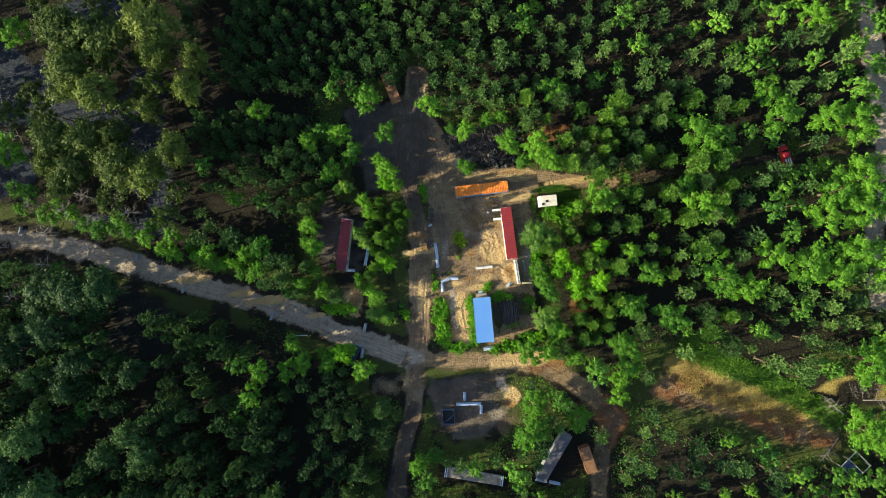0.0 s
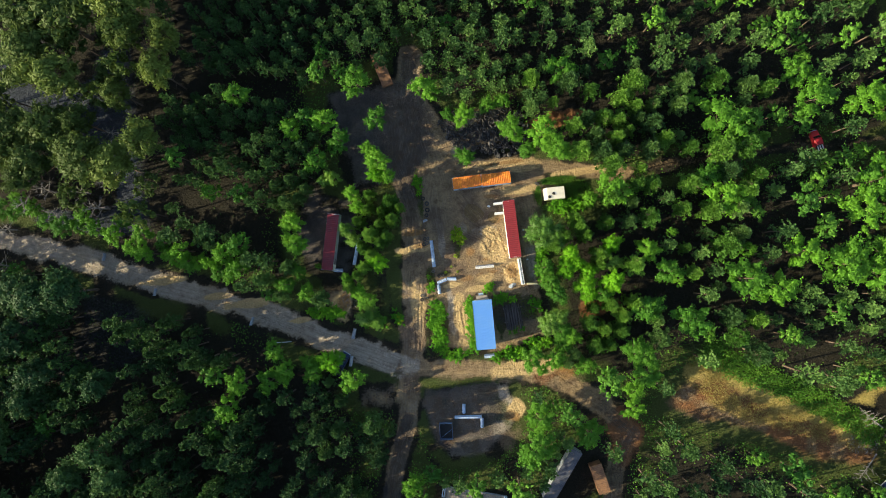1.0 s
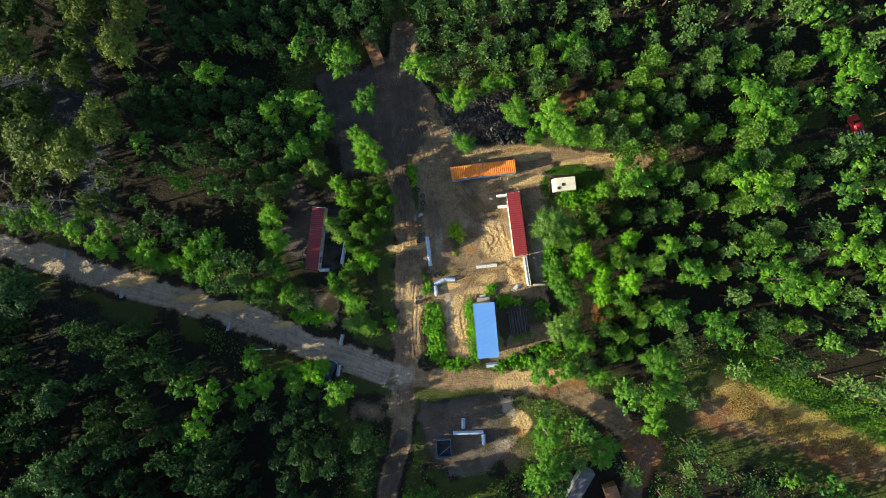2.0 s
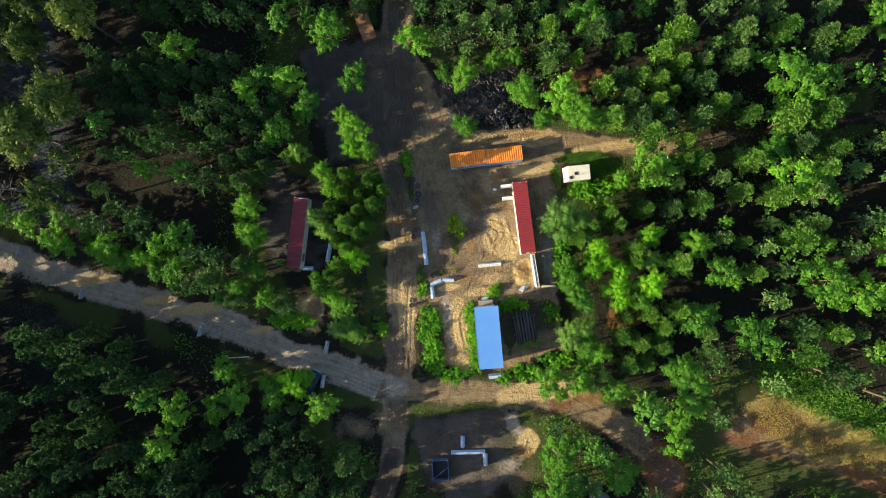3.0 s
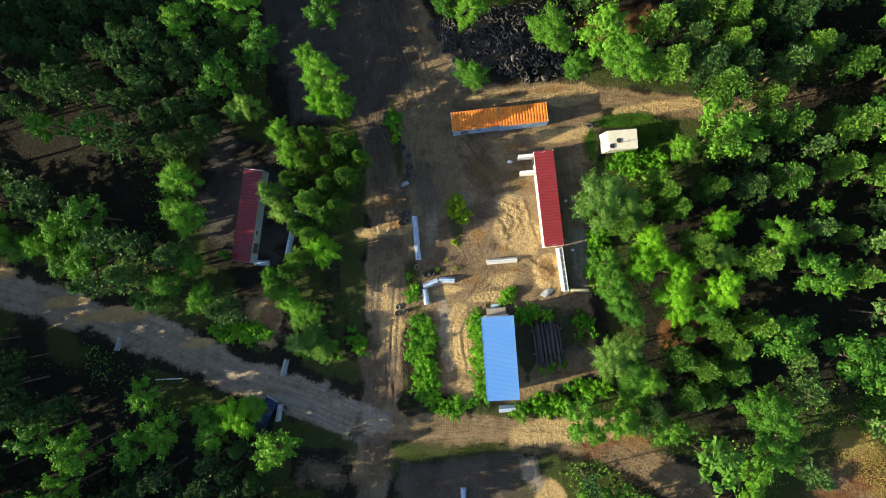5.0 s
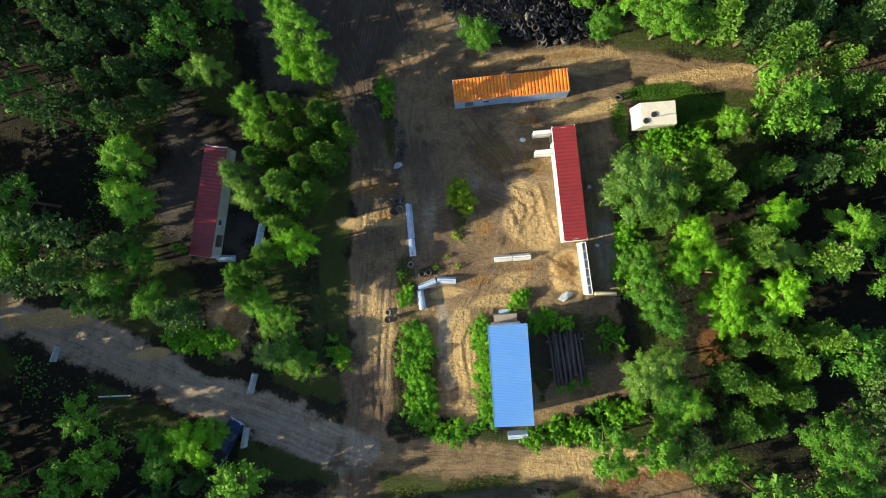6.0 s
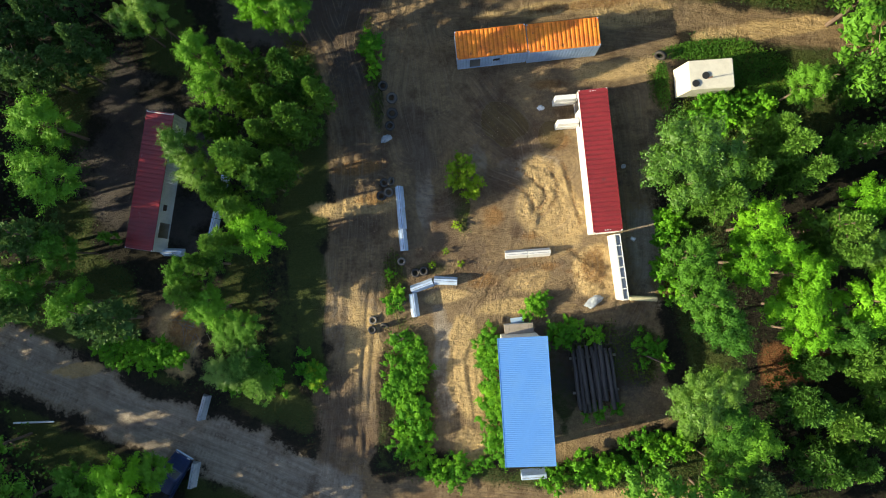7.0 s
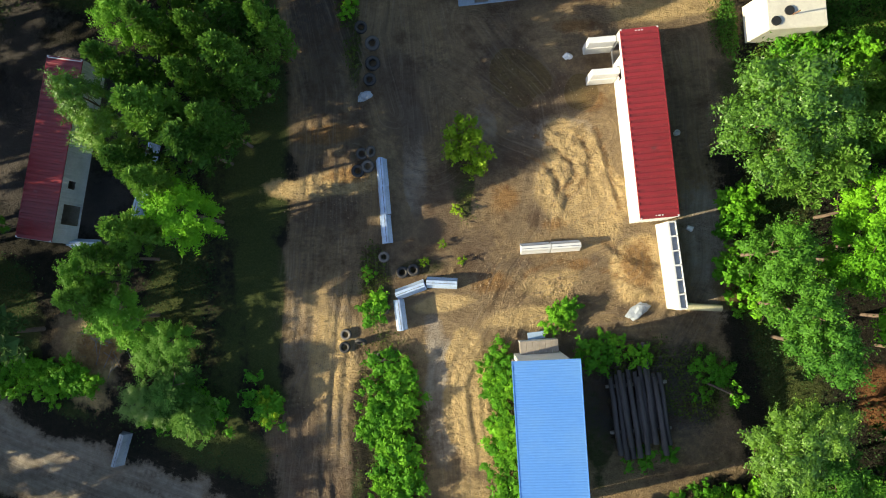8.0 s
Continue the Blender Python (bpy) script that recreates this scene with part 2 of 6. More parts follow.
    nt.links.new(col, bsdf.inputs["Base Color"])
    rough = nt.nodes.new("ShaderNodeMapRange")
    rough.inputs["To Min"].default_value, rough.inputs["To Max"].default_value = 0.95, 0.22
    nt.links.new(wet, rough.inputs["Value"])
    nt.links.new(rough.outputs["Result"], bsdf.inputs["Roughness"])
    height = math_node(nt, "ADD", math_node(nt, "ADD", grain, math_node(nt, "MULTIPLY", fine, 0.4)), math_node(nt, "MULTIPLY", churn, -1.3))
    lumps = noise_fac(nt, 1.9, 0.42, 0.62, detail=5, rough=0.55, seed=13)
    height = math_node(nt, "ADD", height, math_node(nt, "MULTIPLY", math_node(nt, "MULTIPLY", lumps, attribute(nt, "pale")), 1.1))
    bump(nt, bsdf, math_node(nt, "SUBTRACT", height, math_node(nt, "ADD", math_node(nt, "MULTIPLY", streak, 0.6), math_node(nt, "MULTIPLY", lugs, 0.9))), 1.0, 0.19)
    return m


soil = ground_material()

# ---- tools for building ----


def mesh_from(name, verts, faces, material=None, smooth=False, attributes=None):
    """A mesh from an array of points and an array of triangles or quads."""
    verts, faces = np.asarray(verts, dtype=np.float32), np.asarray(faces, dtype=np.int32)
    me = bpy.data.meshes.new(name)
    n, k = faces.shape
    me.vertices.add(len(verts))
    me.vertices.foreach_set("co", verts.ravel())
    me.loops.add(n * k)
    me.loops.foreach_set("vertex_index", faces.ravel())
    me.polygons.add(n)
    me.polygons.foreach_set("loop_start", np.arange(0, n * k, k, dtype=np.int32))
    me.polygons.foreach_set("use_smooth", np.full(n, smooth, dtype=bool))
    for key, values in (attributes or {}).items():
        me.attributes.new(key, "FLOAT", "POINT").data.foreach_set("value", np.asarray(values, dtype=np.float32))
    me.update(calc_edges=True)
    me.validate()
    if material:
        me.materials.append(material)
    return me


def thing(name, x=0, y=0, z=0, turn=0, label="", category="", group="", kind=""):
    ob = new(name)
    ob.matrix_basis = pose(x, y, z, 0, 0, turn)
    return tagged(ob, label, category, group, kind)


def part(name, data, parent, material=None, label="", m=None):
    """One mesh object under a thing or a part, from a bmesh or a mesh."""
    if isinstance(data, bmesh.types.BMesh):
        me = bpy.data.meshes.new(name)
        data.to_mesh(me)
        data.free()
        data = me
    if material and not data.materials:
        data.materials.append(material)
    ob = new(name, data)
    ob.parent = parent
    if m is not None:
        ob.matrix_basis = m
    if label:
        ob["label"] = label
    return ob


def box(size, at=(0, 0, 0), bevel=0.0, bm=None, turn=None):
    """A bevelled box added to a bmesh; at is the middle of its base."""
    bm = bm or bmesh.new()
    made = bmesh.ops.create_cube(bm, size=1)["verts"]
    bmesh.ops.scale(bm, vec=size, verts=made)
    if bevel:
        edges = list({e for v in made for e in v.link_edges})
        made = list({v for v in made} | set(bmesh.ops.bevel(bm, geom=edges, offset=bevel, segments=2, affect="EDGES", profile=0.6)["verts"]))
        made = [v for v in made if v.is_valid]
    m = Matrix.Translation((at[0], at[1], at[2] + size[2] / 2))
    bmesh.ops.transform(bm, matrix=(turn @ m) if turn else m, verts=made)
    return bm


def tube(a, b, r0, r1=None, sides=10, bm=None):
    """A tapered round bar from a to b."""
    bm = bm or bmesh.new()
    a, b = Vector(a), Vector(b)
    r1 = r0 if r1 is None else r1
    made = bmesh.ops.create_cone(bm, cap_ends=True, segments=sides, radius1=r0, radius2=r1, depth=(b - a).length)["verts"]
    turn = (b - a).to_track_quat("Z", "Y").to_matrix().to_4x4()
    bmesh.ops.transform(bm, matrix=Matrix.Translation((a + b) / 2) @ turn, verts=made)
    return bm


def lattice_noise(x, y, cell, seed):
    """Smooth noise from 0 to 1 on the plan, with features about a cell wide."""
    rng = np.random.default_rng(seed)
    table = rng.random((257, 257))
    u, v = x / cell + 4000.0, y / cell + 4000.0
    i, j = np.floor(u).astype(int), np.floor(v).astype(int)
    fu, fv = u - i, v - j
    fu, fv = fu * fu * (3 - 2 * fu), fv * fv * (3 - 2 * fv)
    i0, j0, i1, j1 = i % 257, j % 257, (i + 1) % 257, (j + 1) % 257
    return (table[i0, j0] * (1 - fu) + table[i1, j0] * fu) * (1 - fv) + (table[i0, j1] * (1 - fu) + table[i1, j1] * fu) * fv


def to_line(x, y, line):
    """Distance on the plan to a bent line, and the signed distance across it."""
    best, side, run, along = np.full(np.shape(x), 1e9), np.zeros(np.shape(x)), 0.0, np.zeros(np.shape(x))
    for (ax, ay), (bx, by) in zip(line[:-1], line[1:]):
        dx, dy = bx - ax, by - ay
        s = np.clip(((x - ax) * dx + (y - ay) * dy) / (dx * dx + dy * dy), 0, 1)
        px, py = x - ax - s * dx, y - ay - s * dy
        d = np.hypot(px, py)
        cross = np.sign(dx * py - dy * px) * d
        side = np.where(d < best, cross, side)
        length = math.hypot(dx, dy)
        along = np.where(d < best, run + s * length, along)
        run += length
        best = np.minimum(best, d)
    return best, side, along


def inside(x, y, poly):
    """How far inside an outline a place lies (negative outside)."""
    x, y = np.asarray(x, float), np.asarray(y, float)
    hit = np.zeros(x.shape, bool)
    n = len(poly)
    for i in range(n):
        (ax, ay), (bx, by) = poly[i], poly[(i + 1) % n]
        if ay == by:
            continue
        cross = ((ay > y) != (by > y)) & (x < (bx - ax) * (y - ay) / (by - ay) + ax)
        hit ^= cross
    d = to_line(x, y, list(poly) + [poly[0]])[0]
    return np.where(hit, d, -d)


def ramp(v, lo, hi):
    s = np.clip((v - lo) / (hi - lo), 0, 1)
    return s * s * (3 - 2 * s)


# ---- plan of the ground ----
WEST_ROAD = [(-150, 27), (-122, 21), (-108, 17), (-94, 12), (-81, 6), (-68, 1), (-55, -5), (-42, -12), (-31, -17), (-24, -21)]
EAST_ROAD = [(-24, -21), (-16, -22), (-5, -24), (5, -25.5), (10, -29), (16, -34), (21, -40), (17, -46), (14, -60)]
NORTH_ROAD = [(-36, -70), (-33, -53), (-30, -42), (-26, -32), (-24, -21), (-22, -11), (-20, 0), (-19, 11), (-20, 20), (-17, 29), (-17, 38), (-16, 46)]
YARD_TRACK = [(-13, 7), (-13, 18), (-14, 26), (-16, 33)]
TIMBER_TRACK = [(-10, 20), (3, 20), (11, 18.5), (19, 16.5), (27, 15)]
WOODS_TRACK = [(27, 15), (36, 16), (49, 15), (61, 16), (68, 15), (90, 15)]
HUT_GREEN = [(6, 15.5), (8, 9.0), (14, 9.0), (18.5, 10.5), (18, 14.5), (13, 16)]
YARD_RUTS = [[(-10.5, -19), (-10.8, -10), (-8.5, -4.5), (-5.5, -0.5), (-4.0, 4.0), (-5.0, 9.0), (-9, 15)], [(-12.5, -18), (-12.0, -9), (-9.5, -5.5), (-4, -4.0), (-0.5, -2.5)],
             [(-1.5, 6.5), (-3.2, 4.4), (-2.6, 2.2), (-4.5, 1.0), (-4.0, -2.5)], [(-13.5, 20), (-12.0, 12), (-7, 7.5), (-2.5, 5.0)], [(-14, 22), (-6, 21), (2, 21.2), (9, 19.5)],
             [(4.5, 12), (4.8, 4), (4.4, -4), (2.0, -7.5), (-3.0, -7.6)]]
YARD_RUTS += [[(-20.3, 33), (-21.9, 26.4), (-20.6, 20.1), (-18.5, 13)], [(-11.5, 29), (-12.8, 26.5), (-14.7, 21.4), (-16.2, 14.5), (-15, 9)],
              [(-22.8, -17), (-22.3, -9.0), (-20.6, -1.0), (-19.6, 8.0)], [(-20.6, -17), (-20.2, -9.5), (-18.8, -1.0), (-18.2, 6.0)], [(-18, -22.6), (-10, -23.4), (0, -24.6), (5, -26)],
              [(5, 19.8), (12, 18.4), (18, 16.8), (25, 15.4)]]
BERMS = [[(-5.4, 6.0), (-4.4, 4.9), (-3.7, 4.2), (-3.5, 3.5), (-4.2, 2.9)], [(-2.8, 5.9), (-2.3, 4.6), (-2.8, 3.4), (-3.7, 2.4)], [(-1.7, 6.4), (-1.2, 3.5), (-0.8, 1.2)], [(-6.2, 4.6), (-5.0, 3.6), (-4.7, 2.6)],
         [(-1.9, -1.6), (-0.6, -2.6), (0.7, -3.2)], [(-2.0, -3.4), (-0.6, -4.2), (0.6, -4.6)], [(-6.9, -3.1), (-5.0, -2.6), (-3.2, -2.9)]]
GRAVEL_PAD = [(-36, -22.6), (-27.5, -23.5), (-28, -29.5), (-36, -28)]
ISLAND = [(-33, -11), (-33, 4), (-30, 20), (-21, 27), (-21, 8), (-22, -4), (-24, -12)]
FAR_ROAD = [(88, 90), (90, 50), (91, 36), (90, 23), (90, 14), (85, -3), (84, -20)]
YARD = [(-16, 25), (7, 22), (11, 16), (8, 7), (6, -6), (7, -18), (-6, -20), (-19, -18), (-20, -6), (-23, 0), (-22, 14), (-19, 24)]
UPPER_YARD = [(-35, 41), (-16, 43), (-10, 33), (4, 33), (7, 24), (-14, 23), (-21, 19), (-32, 19), (-35, 32)]
WEST_YARD = [(-44, 17), (-38, 19), (-30, 14), (-33, 3), (-35, -9), (-41, -8), (-40, 1), (-44, 3)]
SOUTH_YARD = [(-23, -24), (-3, -25), (0, -32), (-3, -38), (-8, -42), (-18, -43), (-22, -39), (-24, -29)]
RACK_PAD = [(-22, -45.5), (-6, -49.5), (-6.5, -53.5), (-22.5, -49.5)]
CONTAINER_PAD = [(8, -40), (11, -42), (16, -44), (16, -51), (11, -52), (3, -54), (-1, -51)]
FIELD = [(25, -35), (33, -28), (41, -27), (52, -37), (63, -42), (72, -48), (72, -55), (59, -52), (47, -45), (35, -40)]
FIELD_EAST = [(62, -39), (71, -34), (80, -36), (88, -40), (88, -45), (71, -42)]
SOUTHEAST_DIRT = [(5, -26), (17, -29.5), (22, -37), (19, -44), (16, -39), (10, -32)]
ROADS = [(WEST_ROAD, 3.2), (EAST_ROAD, 2.2), (NORTH_ROAD, 2.6), (YARD_TRACK, 2.0), (TIMBER_TRACK, 1.3), (WOODS_TRACK, 0.5), (FAR_ROAD, 2.2)]
AREAS = [YARD, UPPER_YARD, WEST_YARD, SOUTH_YARD, FIELD, FIELD_EAST, SOUTHEAST_DIRT, HUT_GREEN, RACK_PAD, CONTAINER_PAD, GRAVEL_PAD]


def open_ground(x, y):
    """How far a place lies within open ground (negative in the woods)."""
    best = np.full(np.shape(x), -1e9)
    for line, half in ROADS:
        best = np.maximum(best, half - to_line(x, y, line)[0])
    for poly in AREAS:
        best = np.maximum(best, inside(x, y, poly))
    return best


def ground_height(x, y):
    z = 0.10 * (lattice_noise(x, y, 6.0, 5) - 0.5) + 0.05 * (lattice_noise(x, y, 1.7, 6) - 0.5)
    return z


def build_ground():
    fine_x = np.concatenate((np.arange(-135, -44, 1.1), np.arange(-44, -24, 0.5), np.arange(-24, 4, 0.125), np.arange(4, 24, 0.5), np.arange(24, 105.1, 1.1)))
    fine_y = np.concatenate((np.arange(-75, -40, 1.0), np.arange(-40, -20, 0.5), np.arange(-20, -8, 0.2), np.arange(-8, 14, 0.125), np.arange(14, 36, 0.3), np.arange(36, 88.1, 1.1)))
    far = np.array([20, 60, 150, 350, 800, 2000, 4000.0])
    xs = np.concatenate((fine_x[0] - far[::-1], fine_x, fine_x[-1] + far))
    ys = np.concatenate((fine_y[0] - far[::-1], fine_y, fine_y[-1] + far))
    gx, gy = np.meshgrid(xs, ys)
    x, y = gx.ravel(), gy.ravel()
    z = ground_height(x, y)
    wob = 1.6 * (lattice_noise(x, y, 4.0, 11) - 0.5) + 1.0 * (lattice_noise(x, y, 1.3, 12) - 0.5)
    bare, grey, grass, gold, rust, wet, pale, damp_shaded, dark, ochre, tread = (np.zeros(x.shape) for _ in range(11))
    big, mid_ = lattice_noise(x, y, 7.0, 31), lattice_noise(x, y, 2.4, 32)

    def blob(cx, cy, rx, ry, soft=0.5):
        return ramp(1.1 - np.hypot((x - cx) / rx, (y - cy) / ry) + 0.30 * wob + 0.5 * (mid_ - 0.5), 0, soft)
    lane, along, near_road = np.zeros(x.shape), np.zeros(x.shape), np.full(x.shape, 1e9)
    for line, half in ROADS:
        d, side, run = to_line(x, y, line)
        lane, along, near_road = np.where(d < near_road, side, lane), np.where(d < near_road, run, along), np.minimum(near_road, d)
        road = ramp(half + (0.2 + 1.5 * wob if line is WEST_ROAD else 0.8 + wob) - d, 0, 2.2 if line is WEST_ROAD else 1.4)
        if line is NORTH_ROAD:
            road *= 1 - ramp(-26 - y, 0, 4) * ramp(d + wob, 1.0, 2.2)
        if line is EAST_ROAD:
            road *= 1 - 0.8 * ramp(x, 12, 18) * ramp(d + wob, 0.8, 1.8)
        bare = np.maximum(bare, road * (0.35 if line is WOODS_TRACK else 0.6 if line is FAR_ROAD else 0.95))
        for off in (-1.7, -0.85, 0.85, 1.9):
            rut = np.exp(-((side - off + 0.3 * (big - 0.5)) / 0.24) ** 2)
            tread = np.maximum(tread, rut * road * ramp(big + mid_, 0.9, 1.4))
            z -= 0.09 * rut * road
            damp_shaded = np.maximum(damp_shaded, 0.55 * rut * road * mid_)
        if line in (WEST_ROAD, FAR_ROAD):
            grey = np.maximum(grey, road * (0.72 + 0.5 * lattice_noise(x, y, 5.0, 21)) * (0.75 + 0.25 * ramp(x, -70, -38)))
            bare *= 1 - 0.3 * (1 - ramp(x, -95, -55)) * ramp(d, 1.2, 2.6) * (x < -50)
        if line is NORTH_ROAD:
            grey = np.maximum(grey, road * 0.5 * lattice_noise(x, y, 5.0, 21))
            # shade on the north road, put in as the damp brown
            damp_shaded = np.maximum(damp_shaded, road * 0.8 * ramp(lattice_noise(x, y, 4.0, 23), 0.2, 0.7))
    for poly in AREAS[:4] + [SOUTHEAST_DIRT, GRAVEL_PAD]:
        share = ramp(x + 2 * wob, -27, -19) if poly is UPPER_YARD else ramp(-1 - y + wob, 0, 3) if poly is WEST_YARD else 1.0
        soft = 5.0 if poly in (SOUTH_YARD, GRAVEL_PAD) else 2.0
        bare = np.maximum(bare, ramp(inside(x, y, poly) + wob * (2.2 if soft > 2 else 1), 0, soft) * 0.95 * share)
    upper = ramp(inside(x, y, UPPER_YARD) + wob, 0, 3)
    grey = np.maximum(grey, 0.6 * upper * ramp(big, 0.35, 0.6) * ramp(x + 2 * wob, -26, -18))
    # upper yard darkened with the damp brown, its shade painted on
    damp_shaded = np.maximum(damp_shaded, 0.85 * upper * ramp(mid_, 0.25, 0.7))
    south = ramp(inside(x, y, SOUTH_YARD) + wob, 0, 3)
    grey = np.maximum(grey, 0.7 * south * ramp(big, 0.45, 0.7))
    grass = np.maximum(grass, 0.75 * south * ramp(mid_, 0.35, 0.7) * ramp(big, 0.25, 0.5))
    rim = ramp(inside(x, y, SOUTH_YARD) + 2, 0, 2) * (1 - ramp(inside(x, y, SOUTH_YARD), 0.5, 3.5))
    grass = np.maximum(grass, 0.85 * rim * ramp(mid_ + 0.4 * big, 0.35, 0.7))
    # pale sand and painted pools of sun: stripes, shadow gaps, road streaks
    for spot in ((-3.2, 2.0, 3.4, 5.6), (0.3, -3.6, 2.4, 3.0), (-5.5, -3.4, 3.0, 1.5), (0, -24.0, 9.0, 2.2), (-9.5, -12.5, 1.6, 5.5), (5.5, 19.4, 5.0, 1.2), (-20.6, -7.0, 2.4, 4.5),
                 (-19.5, 4.5, 4.0, 1.2), (-37, -6.0, 2.0, 3.5), (-12.2, -17, 1.6, 2.2), (-11.6, -11, 1.8, 6.5), (-7.5, -5.6, 4.5, 1.1), (-13, -4.2, 3.0, 0.8), (18, 16.6, 8, 1.0), (-2.5, -32, 2.0, 2.4), (-58, -2.6, 6, 1.3), (-47, -7.6, 3, 0.8), (-75, 4.6, 6, 1.0), (-64, -0.2, 4, 0.9), (3.5, 14.5, 5.5, 1.2), (0, 20.6, 7.0, 0.8)):
        pale = np.maximum(pale, 0.95 * blob(*spot))
    # damp round the puddles, and shade painted on the road and yard sides
    for spot in ((-6.0, 10.0, 6.0, 4.0), (-0.6, -5.6, 2.0, 1.0), (-2.6, -2.2, 1.6, 1.2), (-6.0, 1.0, 1.6, 2.4), (-7.5, 5.5, 4.0, 2.5), (-14.5, 9.0, 2.5, 6.0), (-19.5, 14.0, 2.6, 7.0), (-1.5, -9.0, 5.0, 3.0), (-10.5, -1.0, 3.0, 3.0), (-12.6, 1.0, 2.4, 5.0), (-7.5, -2.0, 2.6, 1.6), (-4.6, -8.0, 3.0, 0.9), (-39, 8, 5, 7), (-6, -38, 5, 4)):
        damp_shaded = np.maximum(damp_shaded, 0.9 * blob(*spot, 0.9))
    tracked = ramp(6.0 - near_road, 0, 4)
    yard = ramp(inside(x, y, YARD) + wob, 0, 2)
    damp_shaded = np.maximum(damp_shaded, 0.5 * yard * ramp(0.5 * big + 0.5 * mid_, 0.52, 0.72))
    damp_shaded *= 1 - 0.75 * pale
    for rut_line in YARD_RUTS:
        d, side, run = to_line(x + 0.5 * (mid_ - 0.5), y + 0.5 * (big - 0.5), rut_line)
        beside = np.abs(np.abs(side) - d) < 0.05
        on_rut = (d < near_road) & (d < 3.0) & beside
        lane, along, near_road = np.where(on_rut, side, lane), np.where(on_rut, run, along), np.where(on_rut, d, near_road)
        tracked = np.maximum(tracked, ramp(3.0 - d, 0, 1.2) * beside)
        for off in (-0.75, 0.75):
            groove = np.exp(-((side - off) / 0.20) ** 2) * (d < 1.6) * beside
            tread = np.maximum(tread, groove * ramp(big + mid_, 0.7, 1.2))
            bank = np.exp(-((np.abs(side - off) - 0.38) / 0.16) ** 2) * (d < 1.6)
            z += (0.022 * bank - 0.034 * groove) * (0.4 + mid_)
            damp_shaded = np.maximum(damp_shaded, 0.35 * groove * mid_)
    for berm in BERMS:
        d, side, run = to_line(x + 0.5 * (mid_ - 0.5), y + 0.5 * (big - 0.5), berm)
        z += (0.07 * np.exp(-(d / 0.15) ** 2)) * (0.3 + 1.4 * lattice_noise(x, y, 0.7, 74)) - 0.05 * np.exp(-((side - 0.42) / 0.20) ** 2) * (d < 0.9)
        ochre = np.maximum(ochre, 0.55 * np.exp(-((side - 0.35) / 0.25) ** 2) * (d < 0.9))
    rough = np.maximum.reduce([blob(-3.0, 2.5, 3.2, 4.0), blob(-0.2, -4.0, 2.2, 2.4), blob(6.5, -25, 4, 2.5), blob(-6, -4.2, 3.5, 1.2), blob(-4, -33, 2, 2)])
    z += rough * (0.10 * (lattice_noise(x, y, 1.1, 71) - 0.45) + 0.12 * (lattice_noise(x, y, 0.5, 72) - 0.5))
    z += 0.3 * blob(-0.3, -3.9, 1.6, 1.8, 1.0) * (0.6 + 0.8 * mid_)
    grey = np.maximum(grey, 0.8 * np.maximum.reduce([blob(4.8, 0, 2.6, 8.0, 0.9), blob(-13.6, -10, 1.4, 7.0), 0.9 * blob(-4.6, 6.6, 3.4, 1.2), 0.7 * blob(-9.0, 7.4, 1.2, 3.0), 0.8 * blob(-14.0, 6.0, 1.0, 5.0)]))
    grass = np.maximum(grass, 0.9 * ramp(inside(x, y, FIELD) + 4, 0, 3) * (1 - 0.7 * ramp(inside(x, y, FIELD), 1, 4)))
    field = ramp(inside(x, y, FIELD) + wob, 0, 3)
    gold = np.maximum(gold, ramp(5.0 + 1.5 * wob - to_line(x, y, [(37, -29), (46, -37), (57, -41), (66, -45)])[0], 0, 2.5) * ramp(lattice_noise(x, y, 4, 41), 0.1, 0.4))
    bare = np.maximum(bare, field * 0.9)
    rust = np.maximum(rust, field * (0.45 + 0.45 * ramp(mid_, 0.3, 0.7)) * (1 - ramp(0.5 * (x - 38) + (y + 33) + 2 * wob, 0, 6)))
    gold = np.maximum(gold, ramp(inside(x, y, FIELD_EAST) + wob, 0.5, 3) * ramp(lattice_noise(x, y, 5, 43), 0.3, 0.6))
    # the field's shaded south half painted with the damp brown
    damp_shaded = np.maximum(damp_shaded, 0.8 * ramp(inside(x, y, FIELD) + wob, 0, 2) * ramp(-0.55 * (x - 45) - (y + 41), 0, 5))
    woods = -open_ground(x, y)
    grass = np.maximum(grass, 0.85 * ramp(woods + wob, -0.4, 1.0) * (1 - ramp(woods, 3, 7)) * ramp(lattice_noise(x, y, 5, 51), 0.25, 0.5))
    for spot in ((-17.6, 16.5, 0.8, 6.0), (-17.0, -12.5, 2.2, 7.0), (-9.4, -12.5, 0.9, 5.5), (-3, -20.6, 7.0, 1.0), (12.0, 9.0, 4.5, 3.0), (-25.2, -4, 1.5, 9), (-10.9, 4.0, 0.9, 3.0),
                 (-24.5, 19, 1.0, 6.0), (-17.3, -2.5, 1.2, 2.5), (-14, -1.6, 2.0, 0.6), (-33, -21.6, 6, 0.8), (-13, -25.4, 9, 1.2), (-1, -8.6, 3.0, 1.4), (3.0, -11, 3.0, 2.6), (-3.6, -12.5, 1.2, 5.0), (7.7, 12.8, 1.0, 2.4), (14.8, 12.4, 3.6, 2.6), (12.0, 15.2, 4.0, 0.8)):
        grass = np.maximum(grass, 0.95 * blob(*spot))
    rust = np.maximum(rust, 0.9 * ramp(-woods + wob, -2.5, 1.5) * ramp(inside(x, y, SOUTHEAST_DIRT) + 5, 0, 3) * ramp(lattice_noise(x, y, 4, 61), 0.40, 0.6))
